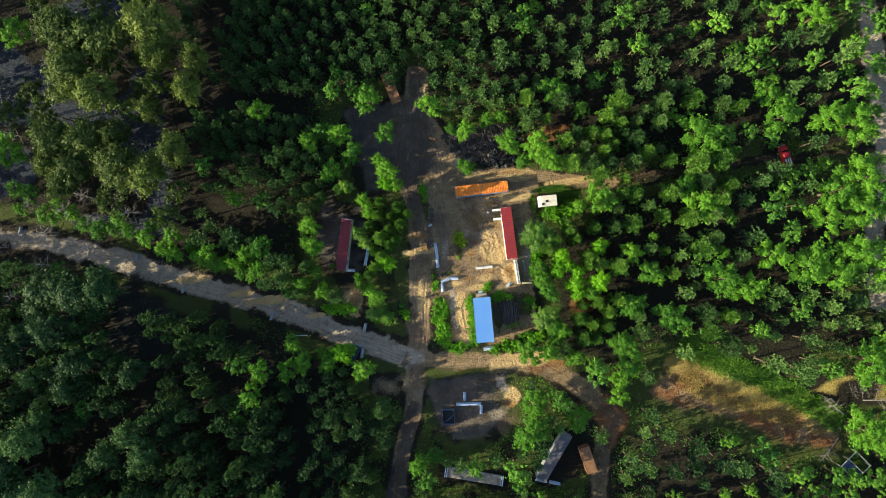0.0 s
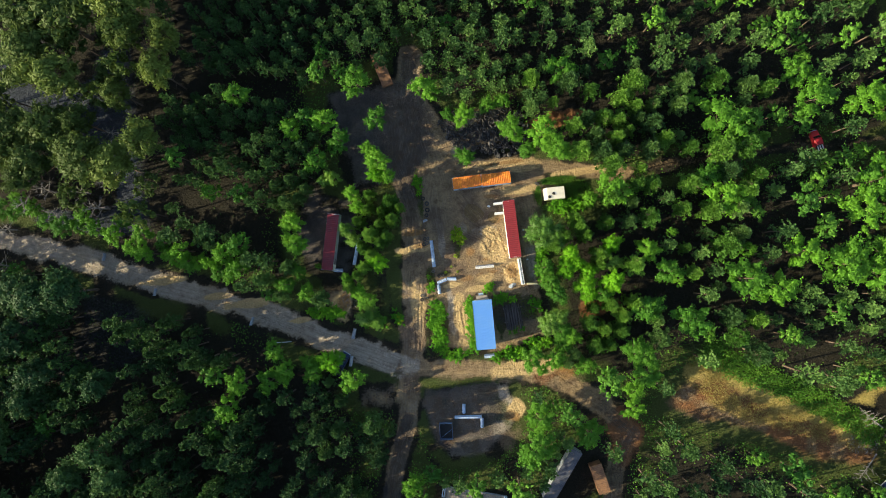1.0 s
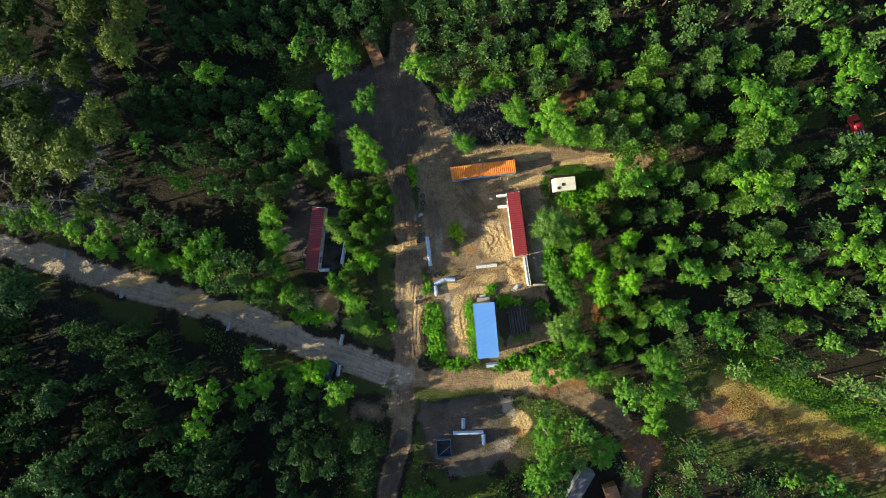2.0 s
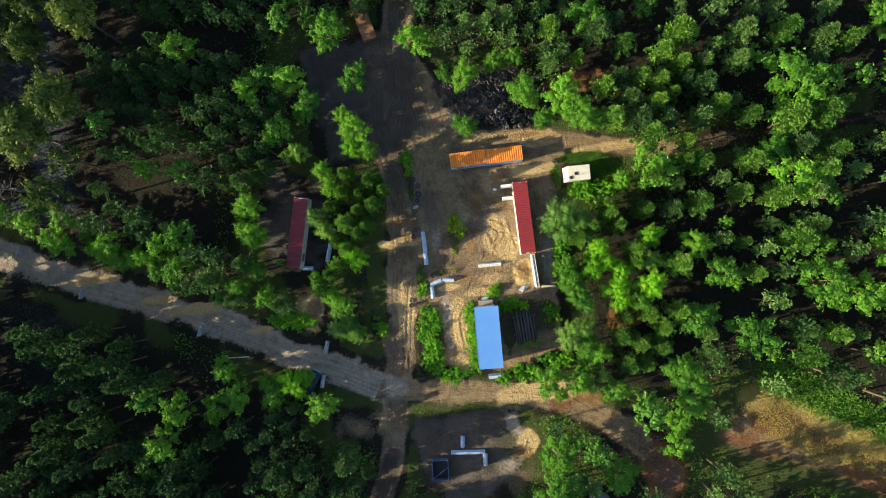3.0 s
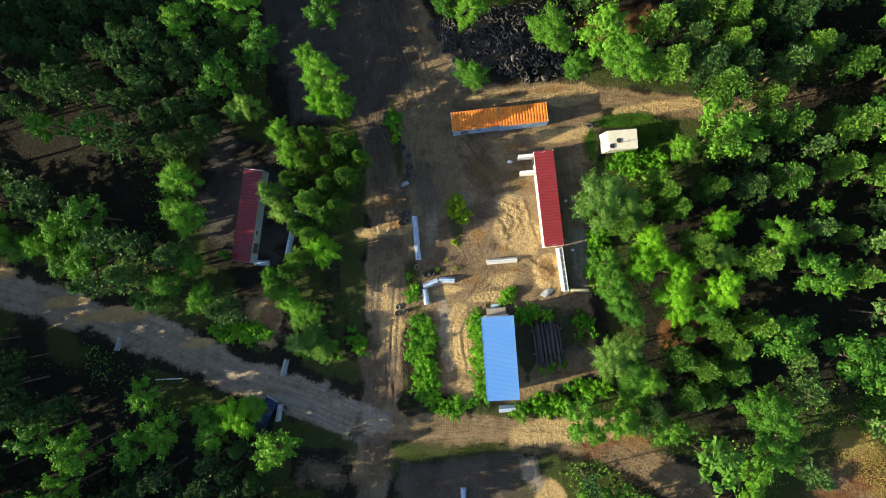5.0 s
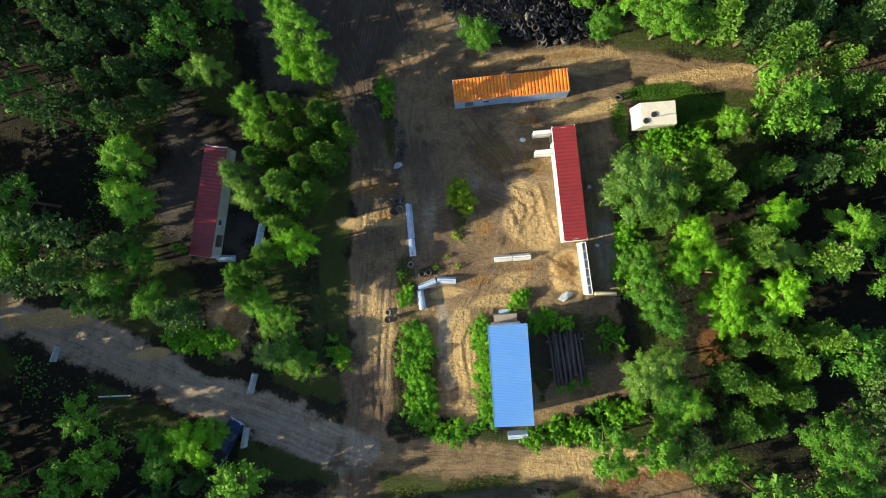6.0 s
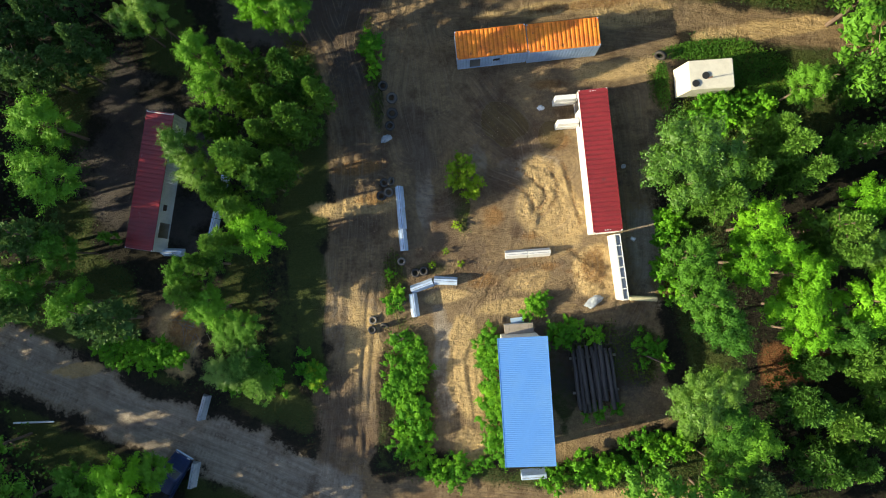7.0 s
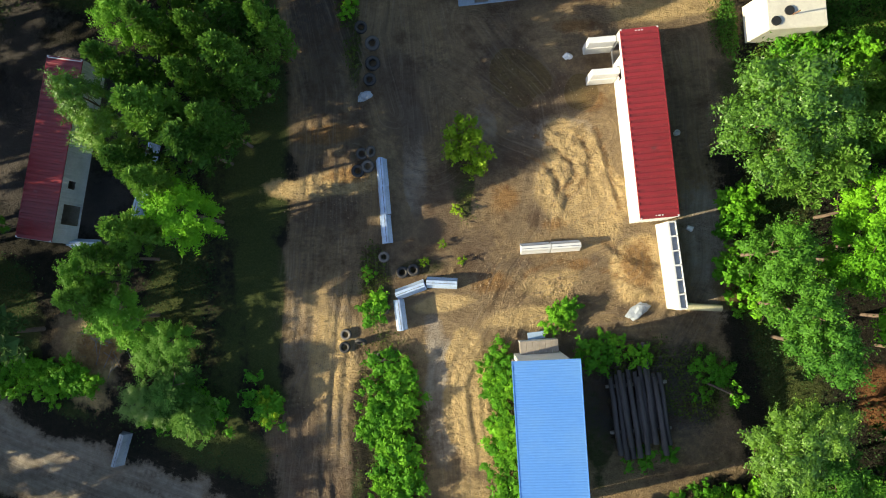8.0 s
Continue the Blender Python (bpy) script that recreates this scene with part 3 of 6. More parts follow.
    rust = np.maximum(rust, 0.8 * np.maximum(blob(17.5, -12.8, 6, 2.4), np.maximum(blob(15, 28.5, 5, 2.0), np.maximum(blob(-18, -37.6, 1.8, 1.2), blob(9, 28, 3, 2)))))
    for spot in ((-8.0, 2.4, 1.6, 1.8), (-4.8, 0.4, 2.4, 0.9), (0.3, -2.8, 1.4, 2.0), (-3.6, -2.4, 2.4, 0.8), (-1.6, 8.4, 1.2, 1.0), (-19.5, 8.0, 3.4, 0.8), (-18.6, 5.0, 2.4, 0.9), (1.5, 20.6, 6, 0.7), (-2.0, 13.8, 3.0, 0.9), (8.5, -25.4, 3.0, 2.2), (-9.4, -3.2, 2.6, 1.2),
                 (-36.5, -5.0, 1.6, 2.4), (-3.5, -33.6, 2.2, 1.6)):
        ochre = np.maximum(ochre, 0.8 * blob(*spot, 0.8))
    # shade painted on the upper yard, roads, south yard and beside the shed
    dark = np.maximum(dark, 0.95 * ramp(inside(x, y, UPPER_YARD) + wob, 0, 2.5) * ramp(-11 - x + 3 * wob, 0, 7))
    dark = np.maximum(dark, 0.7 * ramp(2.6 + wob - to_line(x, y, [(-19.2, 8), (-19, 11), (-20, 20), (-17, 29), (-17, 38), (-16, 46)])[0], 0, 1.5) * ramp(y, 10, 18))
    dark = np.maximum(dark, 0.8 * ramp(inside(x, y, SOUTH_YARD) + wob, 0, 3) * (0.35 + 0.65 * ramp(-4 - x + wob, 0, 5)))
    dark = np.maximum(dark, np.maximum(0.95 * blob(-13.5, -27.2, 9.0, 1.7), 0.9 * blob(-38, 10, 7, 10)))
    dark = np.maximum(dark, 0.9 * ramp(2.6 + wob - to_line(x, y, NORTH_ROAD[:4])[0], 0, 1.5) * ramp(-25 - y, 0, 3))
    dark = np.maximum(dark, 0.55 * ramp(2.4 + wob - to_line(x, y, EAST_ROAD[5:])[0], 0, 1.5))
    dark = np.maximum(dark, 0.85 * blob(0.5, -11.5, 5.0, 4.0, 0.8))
    for cx, cy, rx, ry in ((-6.0, 10.4, 2.3, 1.9), (-2.3, 9.2, 1.1, 1.3), (6.0, -4.6, 0.9, 1.7)):
        wet = np.maximum(wet, blob(cx, cy, rx, ry, 0.3))
    swamp = ramp(-74 - x, 0, 8) * ramp(y + 14 - 0.25 * (x + 70), 0, 6) * ramp(woods, 1.5, 4)
    swamp *= 0.35 + 0.65 * ramp(y - 7 + 0.41 * (x + 81), -1, 3)
    # swamp gaps tinted with reflected sky, the gravel pad with its shade
    sky_tint = np.maximum(swamp * ramp(lattice_noise(x, y, 9, 81), 0.34, 0.5), 0.42 * ramp(inside(x, y, GRAVEL_PAD) + 1.6 * wob, 0, 2.5))
    z += 0.35 * ramp(woods, 0.5, 6) * lattice_noise(x, y, 3.0, 91) * (1 - swamp)
    n, k = len(ys), len(xs)
    idx = np.arange(n * k).reshape(n, k)
    faces = np.stack((idx[:-1, :-1], idx[:-1, 1:], idx[1:, 1:], idx[1:, :-1]), -1).reshape(-1, 4)
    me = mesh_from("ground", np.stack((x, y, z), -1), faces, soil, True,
                   dict(bare=bare, grey=grey, grass=grass, gold=gold, rust=rust, wet=wet, pale=pale, damp_shaded=damp_shaded, sky_tint=sky_tint, dark=dark, ochre=ochre, tread=tread,
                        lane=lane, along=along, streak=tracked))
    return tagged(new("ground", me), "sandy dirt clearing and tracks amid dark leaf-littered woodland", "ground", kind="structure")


build_ground()

# ---- trees ----


def leaf_cards(centres, outward, size, rng, spread=0.9, single=False):
    """Folded leaf-shaped cards at the centres, facing about outward. Two triangles each, in one array of points."""
    n = len(centres)
    normal = outward + rng.normal(0, spread, (n, 3)) * 0.55
    normal /= np.linalg.norm(normal, axis=1)[:, None]
    ref = rng.normal(0, 1, (n, 3))
    along = np.cross(normal, ref)
    along /= np.linalg.norm(along, axis=1)[:, None] + 1e-9
    across = np.cross(normal, along)
    s = size * rng.uniform(0.6, 1.25, (n, 1))
    base, tip = centres - along * s * 0.6, centres + along * s * 0.6
    left = centres + across * s * 0.42 + normal * s * 0.16
    right = centres - across * s * 0.42 + normal * s * 0.16
    if single:
        verts = np.stack((base + across * s * 0.34, base - across * s * 0.34, tip + normal * s * 0.1), 1).reshape(-1, 3)
        return verts, np.arange(len(verts)).reshape(-1, 3)
    verts = np.stack((base, right, tip, left), 1).reshape(-1, 3)
    i = np.arange(n)[:, None] * 4
    tris = np.concatenate((i + [0, 1, 2], i + [0, 2, 3]), 1).reshape(-1, 3)
    return verts, tris


def needle_tufts(tips, outward, length, blades, width, rng, pointed=False):
    """Tufts of needle blades, one triangle each, fanned out round each branch tip."""
    n = len(tips)
    d = np.repeat(outward, blades, 0) * 0.7 + rng.normal(0, 0.75, (n * blades, 3))
    d[:, 2] = np.abs(d[:, 2]) * 0.8 + 0.15
    d /= np.linalg.norm(d, axis=1)[:, None]
    a = np.repeat(tips, blades, 0)
    side = np.cross(d, rng.normal(0, 1, d.shape))
    side /= np.linalg.norm(side, axis=1)[:, None] + 1e-9
    ln = length * rng.uniform(0.6, 1.2, (len(d), 1))
    if pointed:
        v = np.stack((a, a + d * ln + side * width * 0.6, a + d * ln - side * width * 0.6), 1).reshape(-1, 3)
        return v, np.arange(len(v)).reshape(-1, 3)
    v = np.stack((a - side * width * 0.35, a + side * width * 0.35, a + d * ln + side * width * 0.5, a + d * ln - side * width * 0.5), 1)
    verts = v.reshape(-1, 3)
    i = np.arange(len(d))[:, None] * 4
    tris = np.concatenate((i + [0, 1, 2], i + [0, 2, 3]), 1).reshape(-1, 3)
    return verts, tris


def join(pieces):
    vs, fs, off = [], [], 0
    for v, f in pieces:
        vs.append(v)
        fs.append(f + off)
        off += len(v)
    return np.concatenate(vs), np.concatenate(fs)


OCTA = (np.array([(1, 0, 0), (0, 1, 0), (-1, 0, 0), (0, -1, 0), (0, 0, 1), (0, 0, -1)], float),
        np.array([(0, 1, 4), (1, 2, 4), (2, 3, 4), (3, 0, 4), (1, 0, 5), (2, 1, 5), (3, 2, 5), (0, 3, 5)]))


def inner_twigs(rng, centre, r):
    """The dense, dark inside of a clump of leaves: a small uneven lump, deeper than the leaves round it."""
    v, f = OCTA
    turn = rng.uniform(0, 6.283)
    c, sn = math.cos(turn), math.sin(turn)
    w = v * rng.uniform(0.7, 1.15, (6, 1)) * r
    return np.stack((w[:, 0] * c - w[:, 1] * sn, w[:, 0] * sn + w[:, 1] * c, w[:, 2] * 0.75), 1) + centre, f


def broad_crown(rng, radius, height, lobes, leaves, size, single=False, dense=True):
    """An uneven crown of leafy lobes and sprays with gaps between them. Its foot is at z = 0."""
    cs, outs, cores = [], [], []
    p2, p3, p5 = rng.uniform(0, 6.283, 3)
    for i in range(lobes):
        a = i * 2.399963 + rng.uniform(-0.5, 0.5)
        up = 1 - (i + 0.5) / lobes * 1.45
        swell = 1 + 0.20 * math.sin(2 * a + p2) + 0.14 * math.sin(3 * a + p3) + 0.08 * math.sin(5 * a + p5)
        ring = math.sqrt(max(0.0, 1 - up * up)) * rng.uniform(0.62, 1.12) * swell
        c = np.array([math.cos(a) * ring * radius * 0.78, math.sin(a) * ring * radius * 0.78, height * (0.52 + 0.38 * up) + rng.uniform(-0.45, 0.3)])
        r = radius * rng.uniform(0.18, 0.33)
        n = max(6, int(leaves * rng.uniform(0.55, 1.3)))
        d = rng.normal(0, 1, (n, 3))
        d[:, 2] = np.abs(d[:, 2]) * np.where(rng.random(n) < 0.75, 1, -0.6)
        d /= np.linalg.norm(d, axis=1)[:, None]
        pts = c + d * r * rng.uniform(0.35, 1.12, (n, 1)) * np.array([1, 1, 0.75])
        k = n // 9
        away = np.array([math.cos(a), math.sin(a), 0.25])
        pts[:k] = c + away * r * rng.uniform(0.8, 1.45, (k, 1)) + rng.normal(0, r * 0.2, (k, 3))
        cs.append(pts)
        outs.append(d * 1.1 + np.array([0, 0, 0.25]))
        if dense:
            cores.append(inner_twigs(rng, c - [0, 0, r * 0.12], r * 0.78))
    return join([leaf_cards(np.concatenate(cs), np.concatenate(outs), size, rng, 0.7, single=single)] + cores)


def pine_crown(rng, radius, height, levels, arms, steps, blades, length, width, pointed=False):
    """A pine crown: whorls of branches that carry needle tufts."""
    tips, outs, heart = [], [], []
    for lv in range(levels):
        f = lv / (levels - 1)
        r = radius * (1 - f ** 1.25 * 0.88) * (0.72 if lv == 0 else 1)
        z = height * f
        for k in range(arms):
            a = k * 2 * math.pi / arms + lv * 0.9 + rng.uniform(-0.35, 0.35)
            reach = r * rng.uniform(0.65, 1.15)
            for s in range(steps):
                q = (s + 1) / steps
                p = np.array([math.cos(a) * reach * q, math.sin(a) * reach * q, z + 0.25 * reach * q * q + rng.uniform(-0.15, 0.15)])
                tips.append(p + rng.normal(0, 0.08, 3))
                outs.append((math.cos(a) * q, math.sin(a) * q, 0.7))
            if lv and k % 2 == lv % 2:
                heart.append(inner_twigs(rng, np.array([math.cos(a) * reach * 0.52, math.sin(a) * reach * 0.52, z + 0.02 * reach]), max(0.16, 0.36 * reach)))
    tips.append(np.array([0, 0, height + 0.15]))
    outs.append((0, 0, 1.0))
    return join([needle_tufts(np.array(tips), np.array(outs), length, blades, width, rng, pointed)] + heart)


def bent_bar(points, r0, r1, sides):
    """Points and quads of a tapered bent bar."""
    pts = np.array(points, float)
    n = len(pts)
    ring = np.linspace(0, 2 * math.pi, sides, endpoint=False)
    vs = []
    for i, p in enumerate(pts):
        d = pts[min(i + 1, n - 1)] - pts[max(i - 1, 0)]
        d /= np.linalg.norm(d) + 1e-9
        u = np.cross(d, (0.3, 1.0, 0.2))
        u /= np.linalg.norm(u)
        w = np.cross(d, u)
        r = r0 + (r1 - r0) * i / (n - 1)
        vs.append(p + r * (np.cos(ring)[:, None] * u + np.sin(ring)[:, None] * w))
    fs = [(i * sides + k, i * sides + (k + 1) % sides, (i + 1) * sides + (k + 1) % sides, (i + 1) * sides + k) for i in range(n - 1) for k in range(sides)]
    return np.concatenate(vs), np.array(fs)


def trunk_mesh(name, rng, height, radius, limbs, spread, material, from_z=0.45, sides=7):
    """A tapered, slightly bent trunk with rising limbs."""
    lean = rng.normal(0, 0.12, 2)
    line = [(lean[0] * f * f * height * 0.4, lean[1] * f * f * height * 0.4, f * height) for f in np.linspace(0, 1, 6)]
    line[0] = (0, 0, -0.25)
    pieces = [bent_bar(line, radius, radius * 0.25, sides)]
    for i in range(limbs):
        f = from_z + (0.97 - from_z) * i / max(1, limbs - 1)
        a = i * 2.4 + rng.uniform(-0.4, 0.4)
        s = np.array([lean[0] * f * f * height * 0.4, lean[1] * f * f * height * 0.4, f * height])
        reach = spread * (1.1 - 0.7 * f) * rng.uniform(0.7, 1.1)
        d = np.array([math.cos(a), math.sin(a), 0])
        mid = s + d * reach * 0.5 + np.array([0, 0, reach * 0.18])
        end = s + d * reach + np.array([0, 0, reach * 0.55])
        pieces.append(bent_bar([s, mid, end], radius * 0.38 * (1.1 - f * 0.6), 0.012, 4))
    v, f = join(pieces)
    return mesh_from(name, v, f, material, True)


PINE_TOP, BROAD_TOP = 9.0, 8.6
rng0 = np.random.default_rng(7)
pine_kinds, broad_kinds, shrub_kinds = [], [], []
for i in range(5):
    r = np.random.default_rng(100 + i)
    v, f = pine_crown(r, 1.6, 5.4, 8, 6, 2, 24, 0.44, 0.12, True)
    pine_kinds.append((mesh_from("pine_crown", v + [0, 0, PINE_TOP - 5.6], f, pine_leaf), trunk_mesh("pine_trunk", r, PINE_TOP - 0.3, 0.13, 12, 1.5, bark, 0.5)))
fine_pine_kinds, full_pine_kinds, small_leaf_kinds = [], [], []
for i in range(6):
    r = np.random.default_rng(150 + i)
    v, f = pine_crown(r, 1.6, 5.0, 9, 7, 3, 32, 0.36, 0.07, True)
    w = v * [1, 1, 1.34]
    full_pine_kinds.append((mesh_from("pine_crown", w + [0, 0, PINE_TOP - 6.9], f, near_pine_leaf), trunk_mesh("pine_trunk", r, PINE_TOP - 0.3, 0.13, 14, 1.5, bark, 0.3)))
    fine_pine_kinds.append((mesh_from("pine_crown", v + [0, 0, PINE_TOP - 5.2], f, near_pine_leaf), trunk_mesh("pine_trunk", r, PINE_TOP - 0.3, 0.13, 12, 1.5, bark, 0.5)))
for i in range(4):
    r = np.random.default_rng(170 + i)
    v, f = broad_crown(r, 2.05, 5.6, 50, 330, 0.115, True)
    small_leaf_kinds.append((mesh_from("leafy_crown", v + [0, 0, BROAD_TOP - 5.4], f, small_leaf), trunk_mesh("leafy_trunk", r, BROAD_TOP - 0.9, 0.14, 10, 2.0, bark, 0.3)))
rich_kinds = []
for i in range(6):
    for kinds, lobes, leaves, size in ((broad_kinds, 26, 115, 0.25), (rich_kinds, 38, 300, 0.135)):
        r = np.random.default_rng(200 + i)
        v, f = broad_crown(r, 2.05, 6.4, lobes, leaves, size, True)
        kinds.append((mesh_from("leafy_crown", v + [0, 0, BROAD_TOP - 6.2], f, broad_leaf), trunk_mesh("leafy_trunk", r, BROAD_TOP - 0.9, 0.14, 10, 2.0, bark, 0.3)))
for i in range(4):
    r = np.random.default_rng(300 + i)
    v, f = broad_crown(r, 0.85, 1.3, 14, 40, 0.17, True)
    shrub_kinds.append((mesh_from("shrub_leaves", v - [0, 0, 0.1], f, shrub_leaf), trunk_mesh("shrub_stem", r, 0.8, 0.025, 6, 0.5, bark, 0.1, 5)))

lime_kinds = []
for crown, trunk in rich_kinds[:4]:
    twin = crown.copy()
    twin.materials.clear()
    twin.materials.append(lime_leaf)
    lime_kinds.append((twin, trunk))
east_pine_kinds = []
for crown, trunk in pine_kinds:
    twin = crown.copy()
    twin.materials.clear()
    twin.materials.append(near_pine_leaf)
    east_pine_kinds.append((twin, trunk))
# the same pines again, shade put into their needle colour
shaded_pine_kinds = []
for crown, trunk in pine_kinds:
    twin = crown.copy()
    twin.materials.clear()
    twin.materials.append(shaded_leaf)
    shaded_pine_kinds.append((twin, trunk))
swamp_kinds = []
for i in range(5):
    r = np.random.default_rng(400 + i)
    v, f = broad_crown(r, 2.1, 5.4, 60, 70, 0.25, True)
    swamp_kinds.append((mesh_from("swamp_crown", v + [0, 0, BROAD_TOP - 5.4], f, olive_leaf), trunk_mesh("swamp_trunk", r, BROAD_TOP - 1.0, 0.15, 10, 2.0, bark, 0.3)))

# the swamp trees again, leaves darkened to paint in woodland shade
shaded_broad_kinds = []
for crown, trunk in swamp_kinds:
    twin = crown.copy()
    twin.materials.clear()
    twin.materials.append(shaded_leaf)
    shaded_broad_kinds.append((twin, trunk))

OLIVE_LABEL = 'round-headed broadleaf tree with small olive-green leaves'
TREE_LABELS = {
    "pine_tree": "slender dark green pine with tufted needles in woodland",
    "leafy_tree": "round-headed broadleaf tree in bright green leaf",
    "shrub": "low bright green leafy shrub growing from sandy soil",
    "shaded_pine_tree": "pine in shady woodland, its needles tinted dark blue-green for shade",
    "shaded_broad_tree": "tall broad tree in shady woodland, its leaves tinted darker for shade",
    "swamp_tree": "broad olive-green tree leaning over dark swampy ground",
}


def plant(name, kinds, x, y, size, wide=1.0, label=''):
    k = int(rng0.integers(len(kinds)))
    crown, trunk = kinds[k]
    group = {"pine_tree": "pines round the clearing", "leafy_tree": "leafy trees round the clearing", "shrub": "shrubs on the clearing", "swamp_tree": "olive trees in the swamp", "shaded_pine_tree": "dark conifers in the woods", "shaded_broad_tree": "tall dark trees in the woods"}[name]
    ob = thing(name, x, y, float(ground_height(np.array([x]), np.array([y]))[0]), 0, label or TREE_LABELS[name], "tree" if name != "shrub" else "shrub", group)
    ob.matrix_basis = pose(x, y, float(ground_height(np.array([x]), np.array([y]))[0]), 0, 0, float(rng0.uniform(0, 360))) @ Matrix.Diagonal((size * wide, size * wide, size, 1))
    part("trunk", trunk, ob)
    part("crown", crown, ob)
    return ob


# Single trees that stand out: x, y, crown radius
LEAFY_WEST = [(-29.4, 17.1, 2.1), (-23.4, 13.5, 1.9), (-22.8, 10.6, 1.6), (-30.9, 9.4, 2.3), (-28.6, 9.6, 1.9), (-25.7, 2.4, 2.1), (-29.6, -2.9, 2.6),
              (-29.3, -6.0, 2.3), (-43.3, 13.1, 1.9), (-42.5, 8.0, 2.2), (-40.6, -3.5, 2.6),
              (-43.3, -0.9, 2.4), (-24.8, 23.5, 2.4), (-23.4, 19.9, 1.8), (-26.3, 26.0, 1.7)]
PINE_WEST = [(-27.5, 13.7, 2.2), (-25.7, 8.0, 2.2), (-27.7, 5.7, 2.2), (-29.8, 3.9, 2.0), (-31.9, 0.2, 1.8), (-44.1, 3.1, 2.3), (-49.0, 0.2, 2.4),
             (-51.8, 2.2, 2.3), (-53.7, 8.2, 2.5), (-39.0, -5.3, 1.7), (-25.0, 16.8, 2.1), (-24.3, 11.8, 1.9),
             (-23.9, 7.6, 1.7), (-26.8, 10.9, 2.0), (-30.4, 13.2, 1.9), (-27.8, 18.8, 1.9), (-23.2, 16.3, 1.6), (-24.9, 5.3, 1.6)]
LEAFY_EAST = [(7.0, 5.0, 3.1), (7.4, -2.6, 2.5), (7.6, -7.0, 2.6), (6.4, -4.9, 1.7), (10.4, -5.0, 2.3), (10.6, -10.5, 2.3), (10.0, 4.2, 1.9), (9.4, 1.2, 1.8), (11.9, -2.2, 2.6), (13.9, -7.8, 2.6), (19.5, -0.3, 2.7), (19.9, -6.2, 2.9), (27.8, -1.7, 2.2),
              (6.6, -12.6, 2.6), (9.2, -16.1, 2.8), (13.7, -17.9, 3.6), (20.5, -18.0, 3.2), (23.1, -21.9, 2.9), (19.0, -13.6, 2.9), (9.0, -21.6, 2.2),
              (6.3, 21.9, 1.8), (3.6, 26.7, 2.6), (-6.0, 30.9, 2.2), (-0.8, 32.5, 1.7), (-9.2, 31.6, 1.3), (2.6, 33.0, 1.6), (-6.7, 22.3, 1.9), (12.1, 21.3, 2.8), (3.6, -24.0, 1.2)]
PINE_EAST = [(14.3, 4.7, 2.3), (16.1, -11.2, 2.4), (22.3, 4.9, 2.6), (18.7, 10.2, 2.4), (25.2, 11.1, 2.5), (28.6, 4.7, 2.4), (24.3, -4.5, 2.4), (17.1, 20.2, 2.4),
             (21.0, 19.4, 2.4), (25.3, 19.0, 2.3), (30.8, 18.4, 2.3), (10.8, 1.8, 1.9)]
LEAFY_FAR = [(-51.3, -12.9, 2.0), (-39.9, -17.6, 2.0), (-44.1, -18.6, 2.3), (-49.4, -17.6, 2.3), (-53.0, -19.0, 2.3), (-58.2, -18.0, 2.3),
             (-24.1, 32.4, 2.3), (-34.8, 33.4, 2.6), (-32.3, 28.6, 2.4), (-41.7, 32.1, 2.2), (-27.4, 40.4, 2.9), (-13.3, 37.2, 2.6), (45.6, 22.1, 4.6),
             (45.8, -10.0, 4.2), (34.2, -17.0, 3.4), (24.4, -26.7, 3.4), (-60.7, -22.7, 2.4), (1.6, -33.6, 3.4), (15.0, 37.3, 2.8), (63.6, 24.4, 3.8),
             (61.3, 29.8, 3.0), (0.0, -38.9, 3.6), (11.5, -38.0, 2.8), (-25.9, -43.4, 2.2)]
# Trees close round the yard: x, y, crown radius
NEAR_PINES = [(-46.3, 21.1, 1.9), (-43.2, 21.8, 1.9), (-40.6, 19.8, 1.5), (-45.0, 17.7, 1.9), (-47.6, 17.7, 1.6), (-42.2, 18.2, 1.4), (-46.0, 4.0, 2.0), (-48.4,
    -1.5, 1.6), (-40.4, -3.4, 2.1), (-27.5, 16.7, 1.6), (-28.2, 13.8, 1.6), (-23.4, 14.8, 2.0), (-23.5, 11.1, 1.8), (-30.4, 11.6, 1.6), (-28.2, 8.5, 2.0),
    (-26.4, 6.6, 1.7), (-29.1, 5.8, 1.5), (-25.0, 7.7, 1.5), (-27.8, 4.5, 1.6), (-29.6, 1.9, 1.6), (-31.0, 0.6, 1.4), (-34.2, -1.7, 1.5), (-30.7, -8.1, 2.1),
    (-29.7, -10.1, 1.7), (-26.1, 10.4, 1.5), (-25.4, 13.1, 1.4), (-21.7, 13.4, 1.3)]
NEAR_PINES_EAST = [(21.2, -14.6, 2.2), (23.6, -12.0, 2.0), (20.6, -17.6, 2.2), (14.4, 4.9, 2.0), (15.7, 2.9, 1.8), (11.4, 3.2, 1.9), (9.2, 1.5, 1.9), (18.0, -1.5, 2.0), (17.7, -3.6, 1.7), (20.4, 4.8, 1.9), (21.5, 10.0,
    2.4), (14.5, -15.3, 2.1), (17.3, -16.9, 1.9), (17.9, -20.1, 1.9), (15.2, -20.1, 2.0), (14.0, 6.6, 1.6), (15.8, -12.3, 1.5), (18.9, -11.9, 1.8)]
NEAR_LEAFY = [(-23.3, 20.0, 1.6), (-31.0, 17.5, 1.7), (-30.1, 14.6, 1.5), (-33.4, -0.1, 1.4), (-32.3, -3.2, 1.8), (-30.8, -5.0, 1.6), (-32.3, -5.6, 1.5), (-47.2, 0.4, 1.9), (-43.0, -1.7, 1.8), (-45.0, -16.3, 1.6), (-38.4, -16.0, 1.4)]
